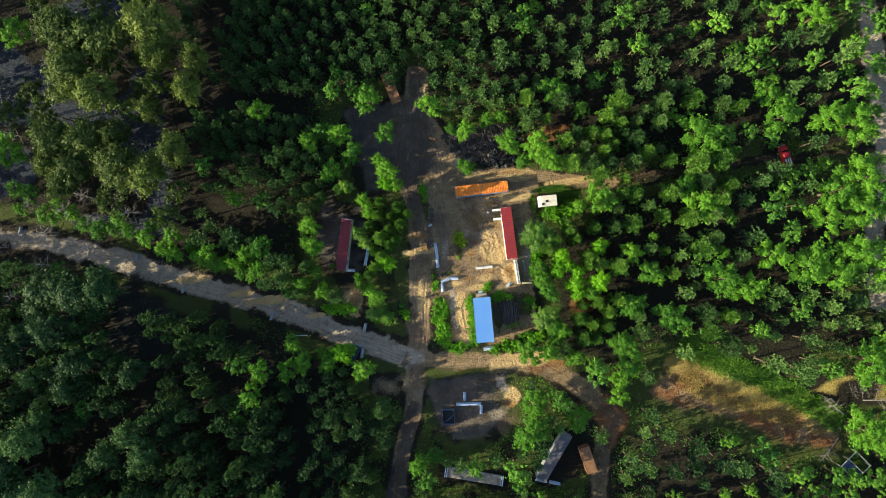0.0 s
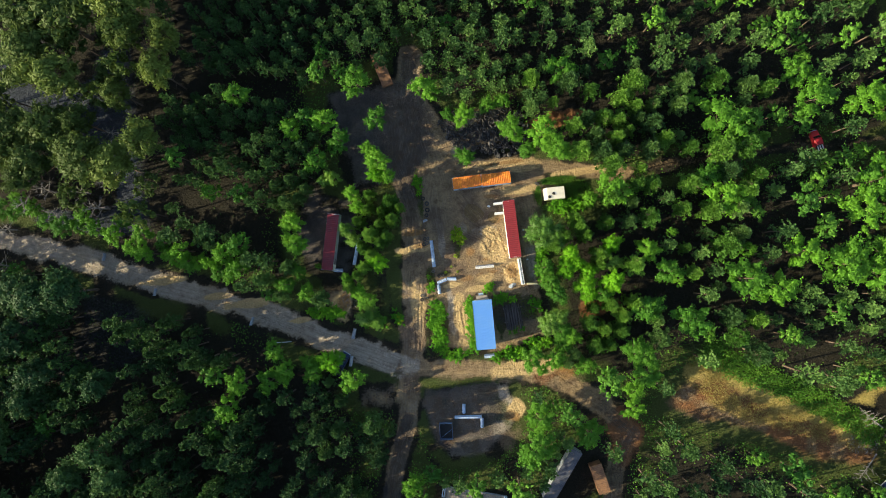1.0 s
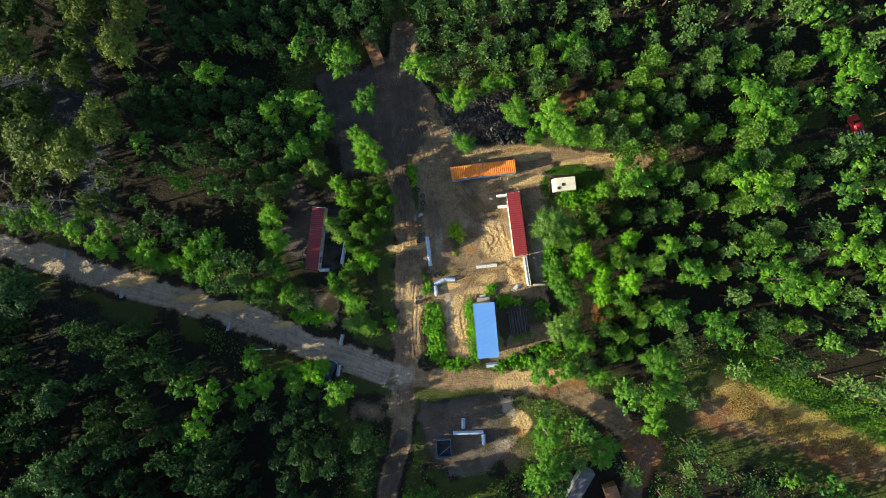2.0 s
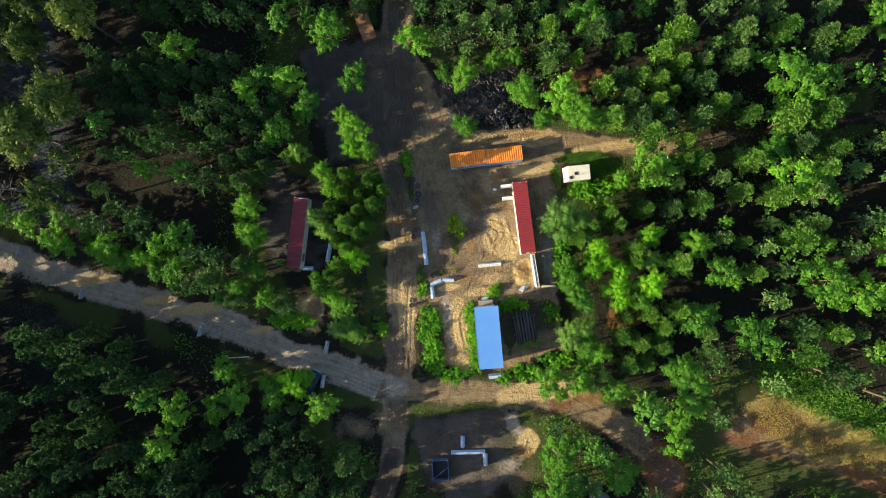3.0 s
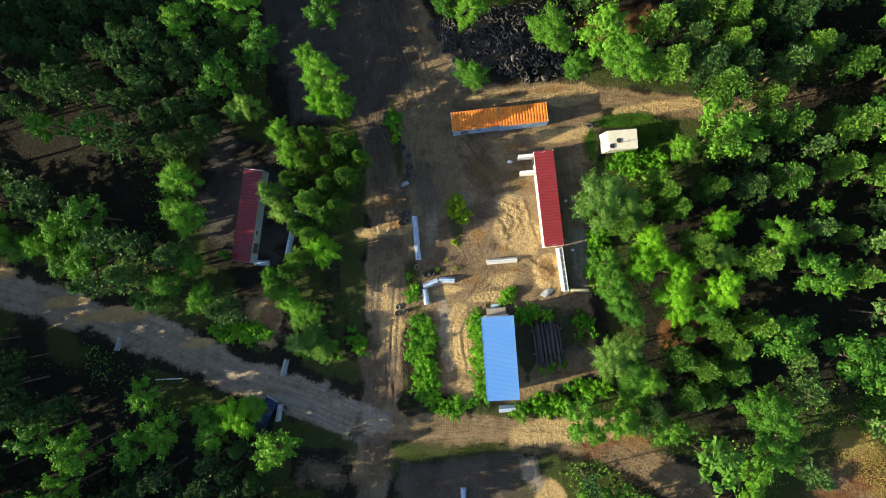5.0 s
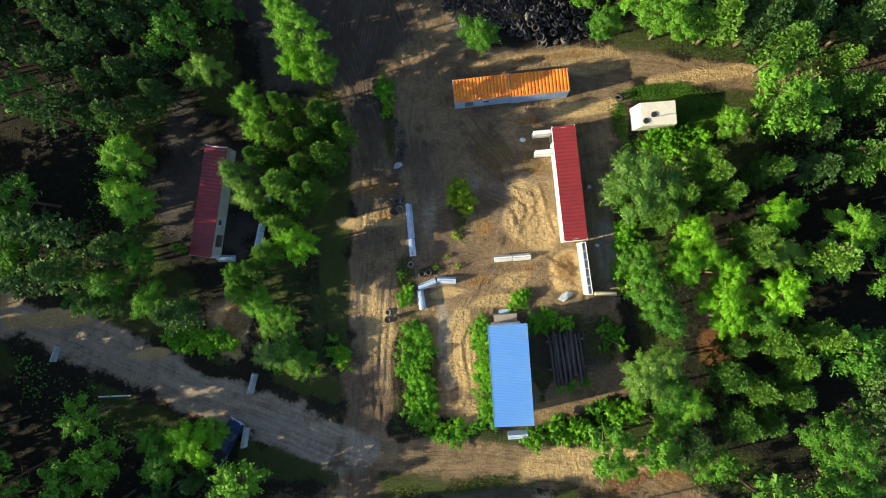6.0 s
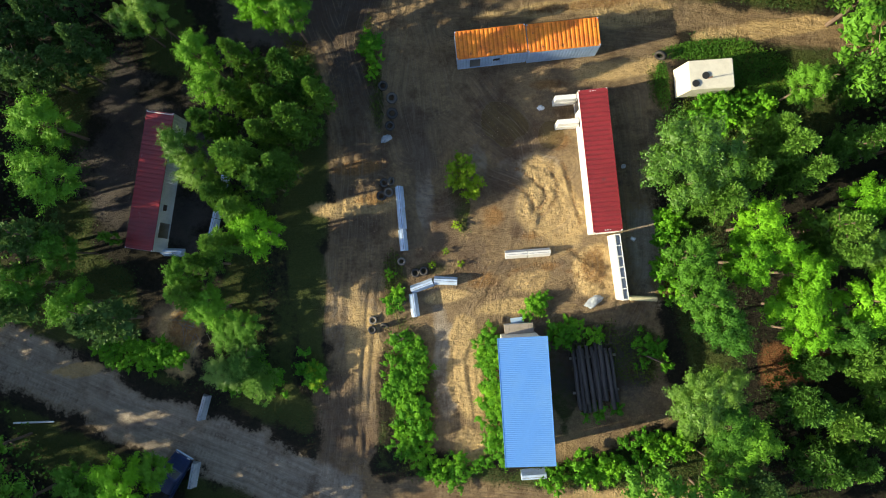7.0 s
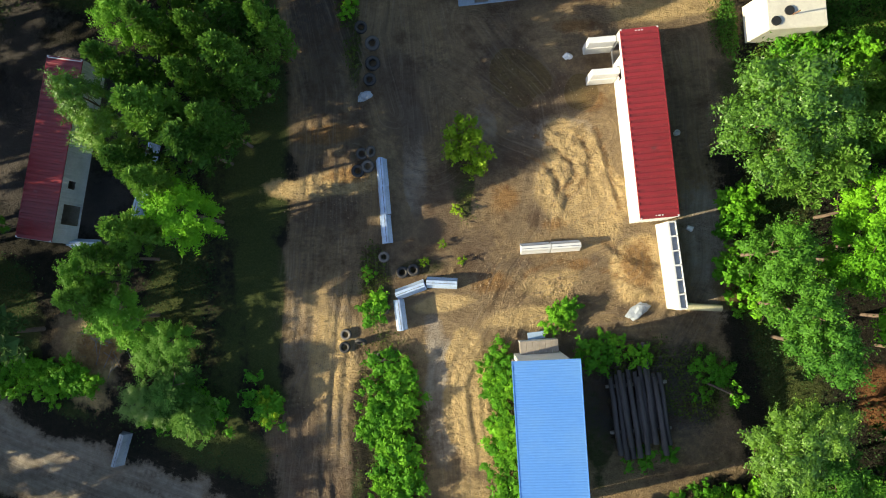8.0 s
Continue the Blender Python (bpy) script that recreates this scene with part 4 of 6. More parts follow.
NEAR_LEAFY_EAST = [(6.6, -2.8, 1.9), (7.2,
    -5.9, 2.1), (8.4, -8.3, 2.0), (8.5, -16.5, 2.2), (10.4, -17.7, 2.0), (17.6, 10.0, 1.6), (8.6, -19.5, 1.6), (17.6, -9.7,
    1.8)]
NEAR_OLIVE = [(-44.2, 13.2, 2.3), (-44.0, 8.6, 2.4), (-33.0, 10.1, 1.6), (-31.7, 7.8, 1.6), (-44.1, 2.7, 1.6), (-32.8, -8.9, 1.5), (-40.3, 3.5, 0.6), (-34.8,
    21.3, 1.6), (-36.4, 21.0, 1.4), (6.4, 4.9, 3.1), (9.2, 3.5, 2.5), (6.1, -14.3, 2.3), (8.2, -13.4, 2.0), (7.8, -16.7, 2.2), (20.0, -3.4, 1.8)]
NEAR_LIME = [(12.0, -0.8, 1.9), (10.9, -3.5, 2.1), (13.2, -2.8, 1.7), (15.1, -4.8, 1.9), (14.2, -7.4, 2.2), (14.8, -9.4, 1.7), (19.7, -7.3, 2.4), (-40.6, -16.6, 2.3), (-26.6, 2.7, 2.0), (20.6, 0.2, 1.9), (-25.6, 20.8, 1.8)]
NEAR_ZONES = ((-48.5, -20.5, -10.5, 22.5), (3.5, 21.5, -21.0, 10.8), (-44.0, -24.0, -16.0, -5.0))


def near_zone(x, y):
    return any(a < x < b and c < y < d for a, b, c, d in NEAR_ZONES)


# Further trees, read off the plan in the same way
PINE_EAST_A = [(8.0, 30.2, 1.9), (12.8, 30.9, 1.3), (20.6, 32.0, 1.9), (16.2, 34.3, 2.6), (29.0, 32.1, 3.0), (32.0, 32.6, 2.6), (26.2, 29.5, 2.1), (28.8, 27.4, 1.9),
    (32.6, 27.3, 1.7), (38.5, 30.8, 2.6), (37.5, 26.6, 2.1), (45.5, 30.3, 2.6), (48.8, 30.2, 3.3), (51.9, 28.9, 2.1), (55.4, 27.6, 2.1), (19.0, 26.6, 1.9),
    (22.4, 26.1, 2.1), (25.2, 25.3, 2.1), (16.3, 25.2, 2.1), (20.3, 22.9, 2.1), (24.3, 21.6, 2.1), (29.4, 25.2, 1.7), (27.0, 22.9, 1.7), (31.7, 23.6, 2.4),
    (34.2, 20.2, 2.1), (29.9, 19.1, 2.4), (35.6, 18.3, 2.1), (38.9, 17.9, 1.9), (13.3, 21.7, 2.7), (10.5, 19.1, 2.2)]
PINE_EAST_B = [(16.4, 18.7, 2.4), (19.5, 17.2, 2.4), (22.8, 16.4, 2.6), (28.5, 14.8, 1.5), (44.4, 16.3, 3.1), (49.4, 16.5, 3.1), (52.8, 17.8, 1.7), (27.2, 11.7, 1.9),
    (30.1, 11.2, 2.2), (21.7, 7.8, 2.8), (30.3, 6.2, 2.4), (35.6, 5.6, 2.1), (45.5, 11.9, 2.6), (37.9, 10.4, 2.4), (48.1, 7.4, 2.8), (51.0, 10.4, 2.1),
    (41.2, 4.5, 2.6), (46.1, 4.3, 2.4), (13.3, 5.0, 2.4), (15.7, 0.4, 2.1), (21.1, 3.1, 2.8), (24.6, 4.4, 1.9), (29.8, 3.1, 2.1), (36.3, -7.6, 1.7),
    (35.3, -2.4, 1.3), (39.8, -0.0, 1.3), (42.7, -2.9, 3.0), (46.2, -0.8, 2.1)]
PINE_EAST_C = [(11.1, -16.0, 2.1), (14.9, -19.4, 2.8), (25.3, -25.2, 3.4), (42.4, -17.1, 2.4), (41.1, -11.1, 1.3), (47.1, -18.4, 2.1), (42.6, -21.3, 2.6),
    (46.2, -25.0, 2.8), (21.1, -9.6, 2.9), (27.7, -16.2, 1.7), (8.8, 36.2, 2.1)]
LEAFY_EAST_FAR = [(22.2, 11.5, 3.3), (41.3, 11.6, 2.6), (44.0, 7.0, 3.6), (19.4, -0.1, 2.1), (10.6, -3.7, 2.4), (13.9, -4.1, 1.5), (7.2, -7.1, 2.6), (13.3, -8.7, 2.4),
    (18.6, -6.8, 2.6), (29.6, -1.7, 2.8), (33.3, 1.2, 1.0), (31.1, -6.5, 2.7), (33.3, -8.5, 1.4), (47.4, -4.3, 1.7), (43.9, -8.9, 2.7), (47.3, -11.0, 3.0),
    (26.0, -13.5, 2.9), (34.4, -15.3, 2.7), (33.9, -19.4, 3.3), (7.8, -15.7, 2.4), (20.6, -23.0, 2.6), (12.6, -24.2, 2.1), (21.8, -30.2, 2.1),
    (21.3, -33.9, 2.4), (3.5, -32.9, 3.0), (9.8, -36.0, 2.1), (8.6, 0.8, 2.4), (11.8, -0.8, 1.7), (45.6, 22.1, 5.3)]
LEAFY_NORTHWEST = [(-52.0, 40.7, 2.6), (-42.1, 32.2, 2.1), (-35.5, 35.3, 2.1), (-34.6, 31.2, 2.3), (-31.9, 28.1, 2.1), (-37.6, 24.9, 2.4), (-34.9, 21.0, 1.5),
    (-60.0, 21.6, 1.9), (-43.6, 13.2, 1.9), (-42.4, 7.9, 1.9), (-59.1, 8.6, 2.1), (-55.4, 9.9, 2.4), (-62.5, 6.8, 1.5), (-56.4, 4.8, 2.1),
    (-44.7, 0.8, 1.9), (-42.4, -2.1, 2.4), (-41.0, -4.9, 1.9), (-38.1, -7.4, 1.4), (-68.0, 10.2, 2.1), (-76.2, 10.7, 2.1)]
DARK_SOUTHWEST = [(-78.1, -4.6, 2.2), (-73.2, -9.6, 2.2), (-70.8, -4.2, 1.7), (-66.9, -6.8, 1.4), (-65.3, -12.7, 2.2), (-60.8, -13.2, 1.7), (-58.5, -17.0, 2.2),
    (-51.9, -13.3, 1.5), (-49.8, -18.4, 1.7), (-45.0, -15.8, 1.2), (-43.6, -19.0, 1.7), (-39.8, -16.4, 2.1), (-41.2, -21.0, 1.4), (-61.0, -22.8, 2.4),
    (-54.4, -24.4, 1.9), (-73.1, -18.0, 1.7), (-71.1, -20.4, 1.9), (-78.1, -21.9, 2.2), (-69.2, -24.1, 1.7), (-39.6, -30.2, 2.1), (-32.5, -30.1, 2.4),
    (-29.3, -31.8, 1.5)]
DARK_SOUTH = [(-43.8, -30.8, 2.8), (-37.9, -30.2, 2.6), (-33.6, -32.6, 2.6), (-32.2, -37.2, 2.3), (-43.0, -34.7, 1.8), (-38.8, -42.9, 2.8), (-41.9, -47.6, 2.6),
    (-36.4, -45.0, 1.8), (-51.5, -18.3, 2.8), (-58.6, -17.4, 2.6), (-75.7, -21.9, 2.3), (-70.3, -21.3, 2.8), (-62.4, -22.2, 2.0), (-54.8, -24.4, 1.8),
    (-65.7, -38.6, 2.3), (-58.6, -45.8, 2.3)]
SWAMP_TREES = [(-99.2, 68.0, 5.7), (-90.8, 64.2, 6.6), (-84.1, 63.2, 4.8), (-75.9, 64.8, 5.3), (-75.3, 58.0, 3.8), (-98.4, 56.6, 5.7), (-92.2, 51.7, 5.1),
    (-103.4, 41.9, 5.1), (-96.1, 41.0, 5.1), (-99.5, 34.8, 4.6), (-88.8, 33.4, 5.3), (-106.1, 36.3, 3.1), (-82.4, 31.2, 4.6), (-67.4, 57.0, 3.2),
    (-69.6, 49.3, 3.2), (-80.6, 46.8, 3.2), (-89.3, 41.4, 3.2), (-74.0, 34.7, 3.6), (-103.9, 31.4, 3.3), (-106.8, 5.4, 4.8), (-97.5, 4.2, 4.8),
    (-90.7, 4.7, 4.1), (-103.6, -2.9, 4.3), (-110.4, -3.4, 3.2), (-99.2, -11.2, 3.6), (-110.2, -13.2, 2.8), (-102.4, -16.1, 3.1), (-109.2, -22.4, 2.8),
    (-111.7, -26.7, 4.2), (-117.9, -35.1, 5.3), (-109.6, -38.6, 4.8), (-94.9, -32.5, 3.1), (-114.8, -6.8, 3.6)]
LEAFY_SWAMP = [(-107.2, 66.7, 3.2), (-106.1, 63.8, 2.6), (-111.6, 39.1, 3.8)]
GLADES = [
    ([(-59, 71), (-62, 60), (-66, 50), (-72, 39), (-76, 27), (-79, 22)], 2.6),
    ([(-65, 46), (-53, 44), (-41, 41), (-36, 36)], 1.6),
    ([(-72, 30), (-69, 24), (-61, 17), (-53, 11), (-47, 7)], 1.7),
    ([(-57, 17), (-50, 13), (-44, 16), (-41, 19)], 2.6),
    ([(-32, 22), (-40, 19), (-42, 12), (-42, 3)], 2.0),
    ([(-88, 4), (-82, 1), (-68, -5), (-58, -11), (-48, -16), (-39, -20)], 2.6),
    ([(-89, -3), (-85, -14), (-87, -25), (-99, -29), (-111, -33)], 3.2),
    ([(-77, -16), (-72, -26), (-69, -38)], 1.6),
    ([(-43, -37), (-34, -38)], 2.2),
    ([(-71, -18), (-61, -21)], 2.5),
    ([(-52, -26), (-51, -37), (-56, -44)], 1.8),
    ([(26, 1), (26, -5), (29, -7)], 2.2),
    ([(27, 15), (49, 14.2), (68, 15), (90, 15)], 1.4),
    ([(62, -38), (71, -36), (80, -38)], 2.0),
    ([(35, 5), (41, 3), (46, 1)], 1.6),
    ([(13, -10), (18, -12.5)], 2.3),
    ([(31, -12), (32, -18), (31, -23), (33, -27)], 2.2),
    ([(41, -11), (43, -15), (43, -21), (43, -26)], 1.8),
    ([(12, 27), (17, 31), (21, 32)], 2.0),
    ([(38, 26), (41, 22)], 1.5),
    ([(41, -4), (44, -8)], 2.0),
    ([(22, 33), (27, 34)], 1.6),
    ([(40, -26), (50, -31.5), (58, -36.5), (69, -45)], 2.4),
]
LEAFY_FAR_EAST = [(73.5, 6.0, 4.6), (79.0, 8.5, 4.2), (77.5, 1.5, 4.4), (70.0, 1.0, 3.8), (82.0, 3.5, 4.0), (75.6, -31.8, 4.6), (81.0, -30.0, 4.2), (72.4, -46.3, 4.4), (78.5, -49.0, 4.6),
                  (65.2, -9.3, 4.6), (70.5, -12.0, 3.8), (76.0, -8.0, 4.4), (82.0, -12.0, 4.2), (73.9, 45.3, 3.2), (79.0, 20.5, 4.0), (74.0, 22.5, 3.6), (52.0, -13.0, 3.2), (58.0, -6.0, 3.4)]
# Clumps of shrubs: middle x, y, half widths, number
PATCHES = [(-16.9, -13.2, 1.7, 5.8, 54), (-9.7, -12.5, 0.8, 6.0, 30), (-1.5, -20.2, 5.5, 0.8, 18), (-13.6, -19.0, 3.0, 1.0, 12), (-4.6, -5.6, 1.3, 0.5, 4), (-1.5, -8.3, 2.6, 0.8, 7),
           (-30.4, -9.3, 2.6, 1.5, 16), (-38.6, -7.6, 1.6, 0.9, 8), (13.5, 9.6, 3.6, 1.6, 24), (6.6, -3.0, 1.0, 6.0, 16), (-17.7, -3.4, 0.5, 1.8, 4), (-25.3, -9.6, 0.5, 1.0, 4), (-42.2, -6.2, 2.4, 1.0, 12), (-39.6, -6.4, 1.5, 1.0, 8), (-17.6, 16.5, 0.5, 5.5, 7), (3.8, -18.6, 3.0, 1.0, 10), (4.2, -10.6, 1.2, 1.6, 4), (0.6, -15.4, 1.6, 0.5, 2)]


def plant_woods():
    rng = np.random.default_rng(42)
    placed = []
    near = {"pine_tree": 0, "leafy_tree": 0, "swamp_tree": 0, "shaded_pine_tree": 0, "shaded_broad_tree": 0}
    leafy_rows = ((NEAR_LIME, lime_kinds), (NEAR_LEAFY, rich_kinds), (NEAR_LEAFY_EAST, rich_kinds), (NEAR_OLIVE, small_leaf_kinds), (LEAFY_WEST, rich_kinds), (LEAFY_EAST, rich_kinds), (LEAFY_FAR, broad_kinds), (LEAFY_EAST_FAR, broad_kinds), (LEAFY_NORTHWEST, broad_kinds),
                  (LEAFY_SWAMP, broad_kinds), (LEAFY_FAR_EAST, broad_kinds))
    pine_rows = ((NEAR_PINES, fine_pine_kinds), (NEAR_PINES_EAST, fine_pine_kinds), (PINE_WEST, pine_kinds), (PINE_EAST, pine_kinds), (PINE_EAST_A, pine_kinds), (PINE_EAST_B, pine_kinds), (PINE_EAST_C, pine_kinds))
    for name, usual, groups in (("leafy_tree", 2.0, leafy_rows), ("pine_tree", 1.6, pine_rows), ("shaded_pine_tree", 1.6, ((DARK_SOUTHWEST, shaded_pine_kinds), (DARK_SOUTH, shaded_pine_kinds))), ("swamp_tree", 2.1, (([t for t in SWAMP_TREES if t[1] > 8], swamp_kinds),)),
                                ("shaded_broad_tree", 2.1, (([t for t in SWAMP_TREES if t[1] <= 8] + [(-86.5, -14.7, 3.0), (-88.7, -28.1, 3.2), (-86.0, -33.0, 3.6)], shaded_broad_kinds),))):
        for rows, rows_kinds in groups:
            for x, y, r in rows:
                kinds = rows_kinds
                tall_swamp = name == "swamp_tree"
                if rows in (NEAR_PINES, NEAR_LEAFY, NEAR_OLIVE, NEAR_LIME) and -36 < x < -20 and -1.5 <= y < 6.0:
                    x = -10.5 + (x + 10.5) * 1.05
                if tall_swamp:
                    x, y = -9 + (x + 9) * 0.935, 1 + (y - 1) * 0.935
                close = kinds in (fine_pine_kinds, small_leaf_kinds, lime_kinds) or rows in (NEAR_LEAFY, NEAR_LEAFY_EAST)
                if not close and near_zone(x, y):
                    continue
                if kinds is pine_kinds and x > 6 and int(x * 7 + y * 13) % 5 < 3:
                    kinds = east_pine_kinds
                if kinds is fine_pine_kinds and x < -38:
                    kinds = pine_kinds
                if kinds is small_leaf_kinds and x < -38:
                    kinds = rich_kinds
                if kinds is fine_pine_kinds and (x > 0 or y > 8.5):
                    kinds = full_pine_kinds
                if any((x - px) ** 2 + (y - py) ** 2 < ((0.3 if close else 0.6) * (r + pr)) ** 2 for px, py, pr in placed):
                    continue
                size = min(1.3, 0.62 + 0.36 * r / usual) * rng.uniform(0.95, 1.05)
                tall_far = 0.72 if -47 < x < -33 and -22 < y < -14 else 0.62 if 0 < x < 37 and -46 < y < -22 else 1.05 if -48 < x < -24 and -36 < y < -21 else 1.0
                size *= tall_far if not close and tall_far != 1.0 else (0.74 if y < -12 else 1.0 if x < -38 else 0.31 if -36 < x < -20 and y < -4.0 else 0.85 if -36 < x < -20 and y < 0.3 else 1.0 if -36 < x < -20 and y < 6.0 else 1.05 if x < -20 else 1.0) if close else 1.2 if x < -21 and 18 < y < 27 else 1.2 if -75 < x < -40 and y > 3 else 0.82 if x < -21 and 13 < y <= 18 else 1.08 if x < -21 and 6 < y <= 13 else 1.5 if x < -58 and y < 5 else 1.0
                size *= 1.55 if tall_swamp else 0.78 if -12 < x < 8 and 20 < y < 34 and name == "leafy_tree" else 1.0
                plant(name, kinds, x, y, size, r / usual / size, OLIVE_LABEL if kinds is small_leaf_kinds else '')
                placed.append((x, y, r * 0.9))
                near[name] += 1
    # a belt of small leafy trees along the road's north side
    belt = [(-114, 25.5), (-96, 18.5), (-82, 12.5), (-69, 7.0), (-57, 2.5)]
    for i in range(46):
        f = (i + rng.random()) / 46 * 3.999
        (ax, ay), (bx, by) = belt[int(f)], belt[int(f) + 1]
        x, y = ax + (bx - ax) * (f % 1) + rng.uniform(-1, 1), ay + (by - ay) * (f % 1) + abs(rng.normal(0, 2.6)) + 0.5
        r = rng.uniform(1.3, 2.3)
        if any((x - px) ** 2 + (y - py) ** 2 < (0.55 * (r + pr)) ** 2 for px, py, pr in placed):
            continue
        size = rng.uniform(0.5, 0.8)
        plant("leafy_tree", broad_kinds, x, y, size, r / 2.0 / size)
        placed.append((x, y, r * 0.9))
        near["leafy_tree"] += 1
    cell = {}

    def free(x, y, r):
        gi, gj = int(x // 4), int(y // 4)
        for i in range(gi - 1, gi + 2):
            for j in range(gj - 1, gj + 2):
                for px, py, pr in cell.get((i, j), ()):
                    if (px - x) ** 2 + (py - y) ** 2 < ((r + pr) * (0.90 if x < -34 else 0.84 if x < 14 else 1.02)) ** 2:
                        return False
        return True

    def add(x, y, r):
        cell.setdefault((int(x // 4), int(y // 4)), []).append((x, y, r))
    for x, y, r in placed:
        add(x, y, r)
    # reaches past the visible west edge: unseen trees added to shade the woods
    cand = rng.uniform((-156, -74), (101, 88), (56000, 2))
    depth = -open_ground(cand[:, 0], cand[:, 1])
    kindmap = lattice_noise(cand[:, 0], cand[:, 1], 12.0, 77)
    far = {"pine": [], "broad": [], "olive": [], "shaded": []}
    island = inside(cand[:, 0], cand[:, 1], ISLAND)
    glades = np.minimum.reduce([to_line(cand[:, 0], cand[:, 1], line)[0] - half - 0.8 for line, half in GLADES])
    for (x, y), dep, kv, isl, glade in zip(cand, depth, kindmap, island, glades):
        if dep < 1.6:
            continue
        if isl > 0 or glade < 0 or near_zone(x, y) or (x < -34 and y < -8 and rng.random() < 0.25):
            continue
        swamp = -130 < x < -70 and y > 7 - 0.41 * (x + 81)
        plantation = -72 < x < -34 and y > 18
        # south of the field: fewer crowns, in the shade-darkened leaf colour
        south_shade = 22 < x < 68 and y < -43
        if south_shade and rng.random() < 0.8:
            continue
        if -130 < x < -76 and not swamp and y > -22 and rng.random() < 0.45:
            continue
        if swamp and rng.random() < 0.965:
            continue
        leafy = (kv > 0.66 and x > 5) or (dep < 4 and rng.random() < 0.35) or rng.random() < (0.2 if x > 30 else 0.03 if plantation or y < -12 else 0.1)
        r = (rng.uniform(1.6, 2.7) if leafy else rng.uniform(1.0, 1.5) if plantation else rng.uniform(1.3, 2.4) if x > 14 else rng.uniform(1.15, 1.9)) * (1.8 if swamp else 1.0)
        if not free(x, y, r):
            continue
        add(x, y, r)
        size = r / 1.95 if leafy else r / 1.5 if not plantation else r / 1.25
        close = -40 < x < 30 and -26 < y < 30
        name = "leafy_tree" if leafy else "pine_tree"
        if close and near[name] < 290:
            near[name] += 1
            plant(name, broad_kinds if leafy else east_pine_kinds if x > 6 and int(x * 7 + y * 13) % 5 < 3 else pine_kinds, x, y, size * rng.uniform(0.8, 1.05), rng.uniform(1.05, 1.3))
        else:
            far["olive" if swamp else "broad" if leafy else "shaded" if (x < -30 and y < -12) or south_shade else "pine"].append((x, y, size * (1.1 if -48 < x < -24 and -46 < y < -21 else 1.2 if -75 < x < -40 and y > 3 else 1.45 if x < -58 and y < 0 else 1.0)))
    # the woods further off, joined by kind
    protos = {"pine": [], "broad": [], "olive": [], "shaded": []}
    for i in range(6):
        r = np.random.default_rng(500 + i)
        v, f = pine_crown(r, 1.6, 4.8, 6, 5, 2, 7, 0.46, 0.24, True)
        protos["pine"].append((v + [0, 0, PINE_TOP - 4.8], f))
        protos["shaded"].append(protos["pine"][-1])
        v, f = broad_crown(r, 2.0, 5.0, 22, 20, 0.44, True)
        protos["broad"].append((v + [0, 0, BROAD_TOP - 5.2], f))
        v, f = broad_crown(r, 2.2, 5.0, 26, 20, 0.44, True)
        protos["olive"].append((v + [0, 0, BROAD_TOP - 5.2], f))
    for i in range(6):
        tv, tf = bent_bar([(0, 0, -0.2), (0.1, 0, 3), (0, 0.1, 6.5)], 0.14, 0.04, 5)
        tf = np.concatenate((tf[:, [0, 1, 2]], tf[:, [0, 2, 3]]))
        for k in protos:
            protos[k][i] = (*protos[k][i], tv, tf)
    mats = {"pine": pine_far, "shaded": shaded_far, "broad": broad_far, "olive": olive_far}
    labels = {"shaded": "pine woods south of the dirt road, tinted dark blue-green for shade", "pine": "dense dark green pine plantation round the clearing", "broad": "bright green broadleaf trees scattered through the pine woods",
              "olive": "sparse olive-green swamp trees over dark wet ground"}
    for k, spots in far.items():
        vs, fs, tones, tvs, tfs, off, toff = [], [], [], [], [], 0, 0
        for x, y, s in spots:
            v, f, tv, tf = protos[k][int(rng.integers(6))]
            a = rng.uniform(0, 6.283)
            c, sn = math.cos(a), math.sin(a)
            w = min(s, 1.25) * rng.uniform(0.95, 1.2) * (0.84 if -72 < x < -34 and y > 18 else 1.0)
            rot = np.array([[c * w, -sn * w, 0], [sn * w, c * w, 0], [0, 0, s * rng.uniform(0.7, 1.1)]])
            vs.append(v @ rot.T + [x, y, 0])
            fs.append(f + off)
            off += len(v)
            # light put into crown tone: western crowns duller, eastern ones brighter
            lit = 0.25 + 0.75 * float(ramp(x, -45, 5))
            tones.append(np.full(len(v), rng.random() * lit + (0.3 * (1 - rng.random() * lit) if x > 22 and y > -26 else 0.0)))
            tvs.append(tv @ rot.T + [x, y, 0])
            tfs.append(tf + toff)
            toff += len(tv)
        root = thing("woodland", label=labels[k], category="woods", kind="stuff")
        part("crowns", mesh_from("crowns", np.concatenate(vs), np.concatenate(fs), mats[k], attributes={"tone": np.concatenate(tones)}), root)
        part("trunks", mesh_from("trunks", np.concatenate(tvs), np.concatenate(tfs), bark), root)
    # woods that run on beyond the outer trees
    r = np.random.default_rng(640)
    coarse = [broad_crown(r, 2.8, 6.0, 6, 6, 1.8, True, False) for _ in range(4)]
    spots = r.uniform((-280, -210), (230, 215), (5000, 2))
    spots = spots[(np.abs(spots[:, 0] + 27.5) > 130) | (np.abs(spots[:, 1] - 7) > 82)]
    spots = spots[open_ground(spots[:, 0], spots[:, 1]) < -2]
    vs, fs, tones, off = [], [], [], 0
    for x, y in spots:
        v, f = coarse[int(r.integers(4))]
        k = r.uniform(0.8, 1.4)
        vs.append(v * k + [x, y, 2.0 * k])
        fs.append(f + off)
        off += len(v)
        tones.append(np.full(len(v), r.random()))
    tagged(new("distant_woods", mesh_from("distant_woods", np.concatenate(vs), np.concatenate(fs), pine_far, attributes={"tone": np.concatenate(tones)})),
           "dark green woods stretching away round the clearing", "woods", kind="stuff")
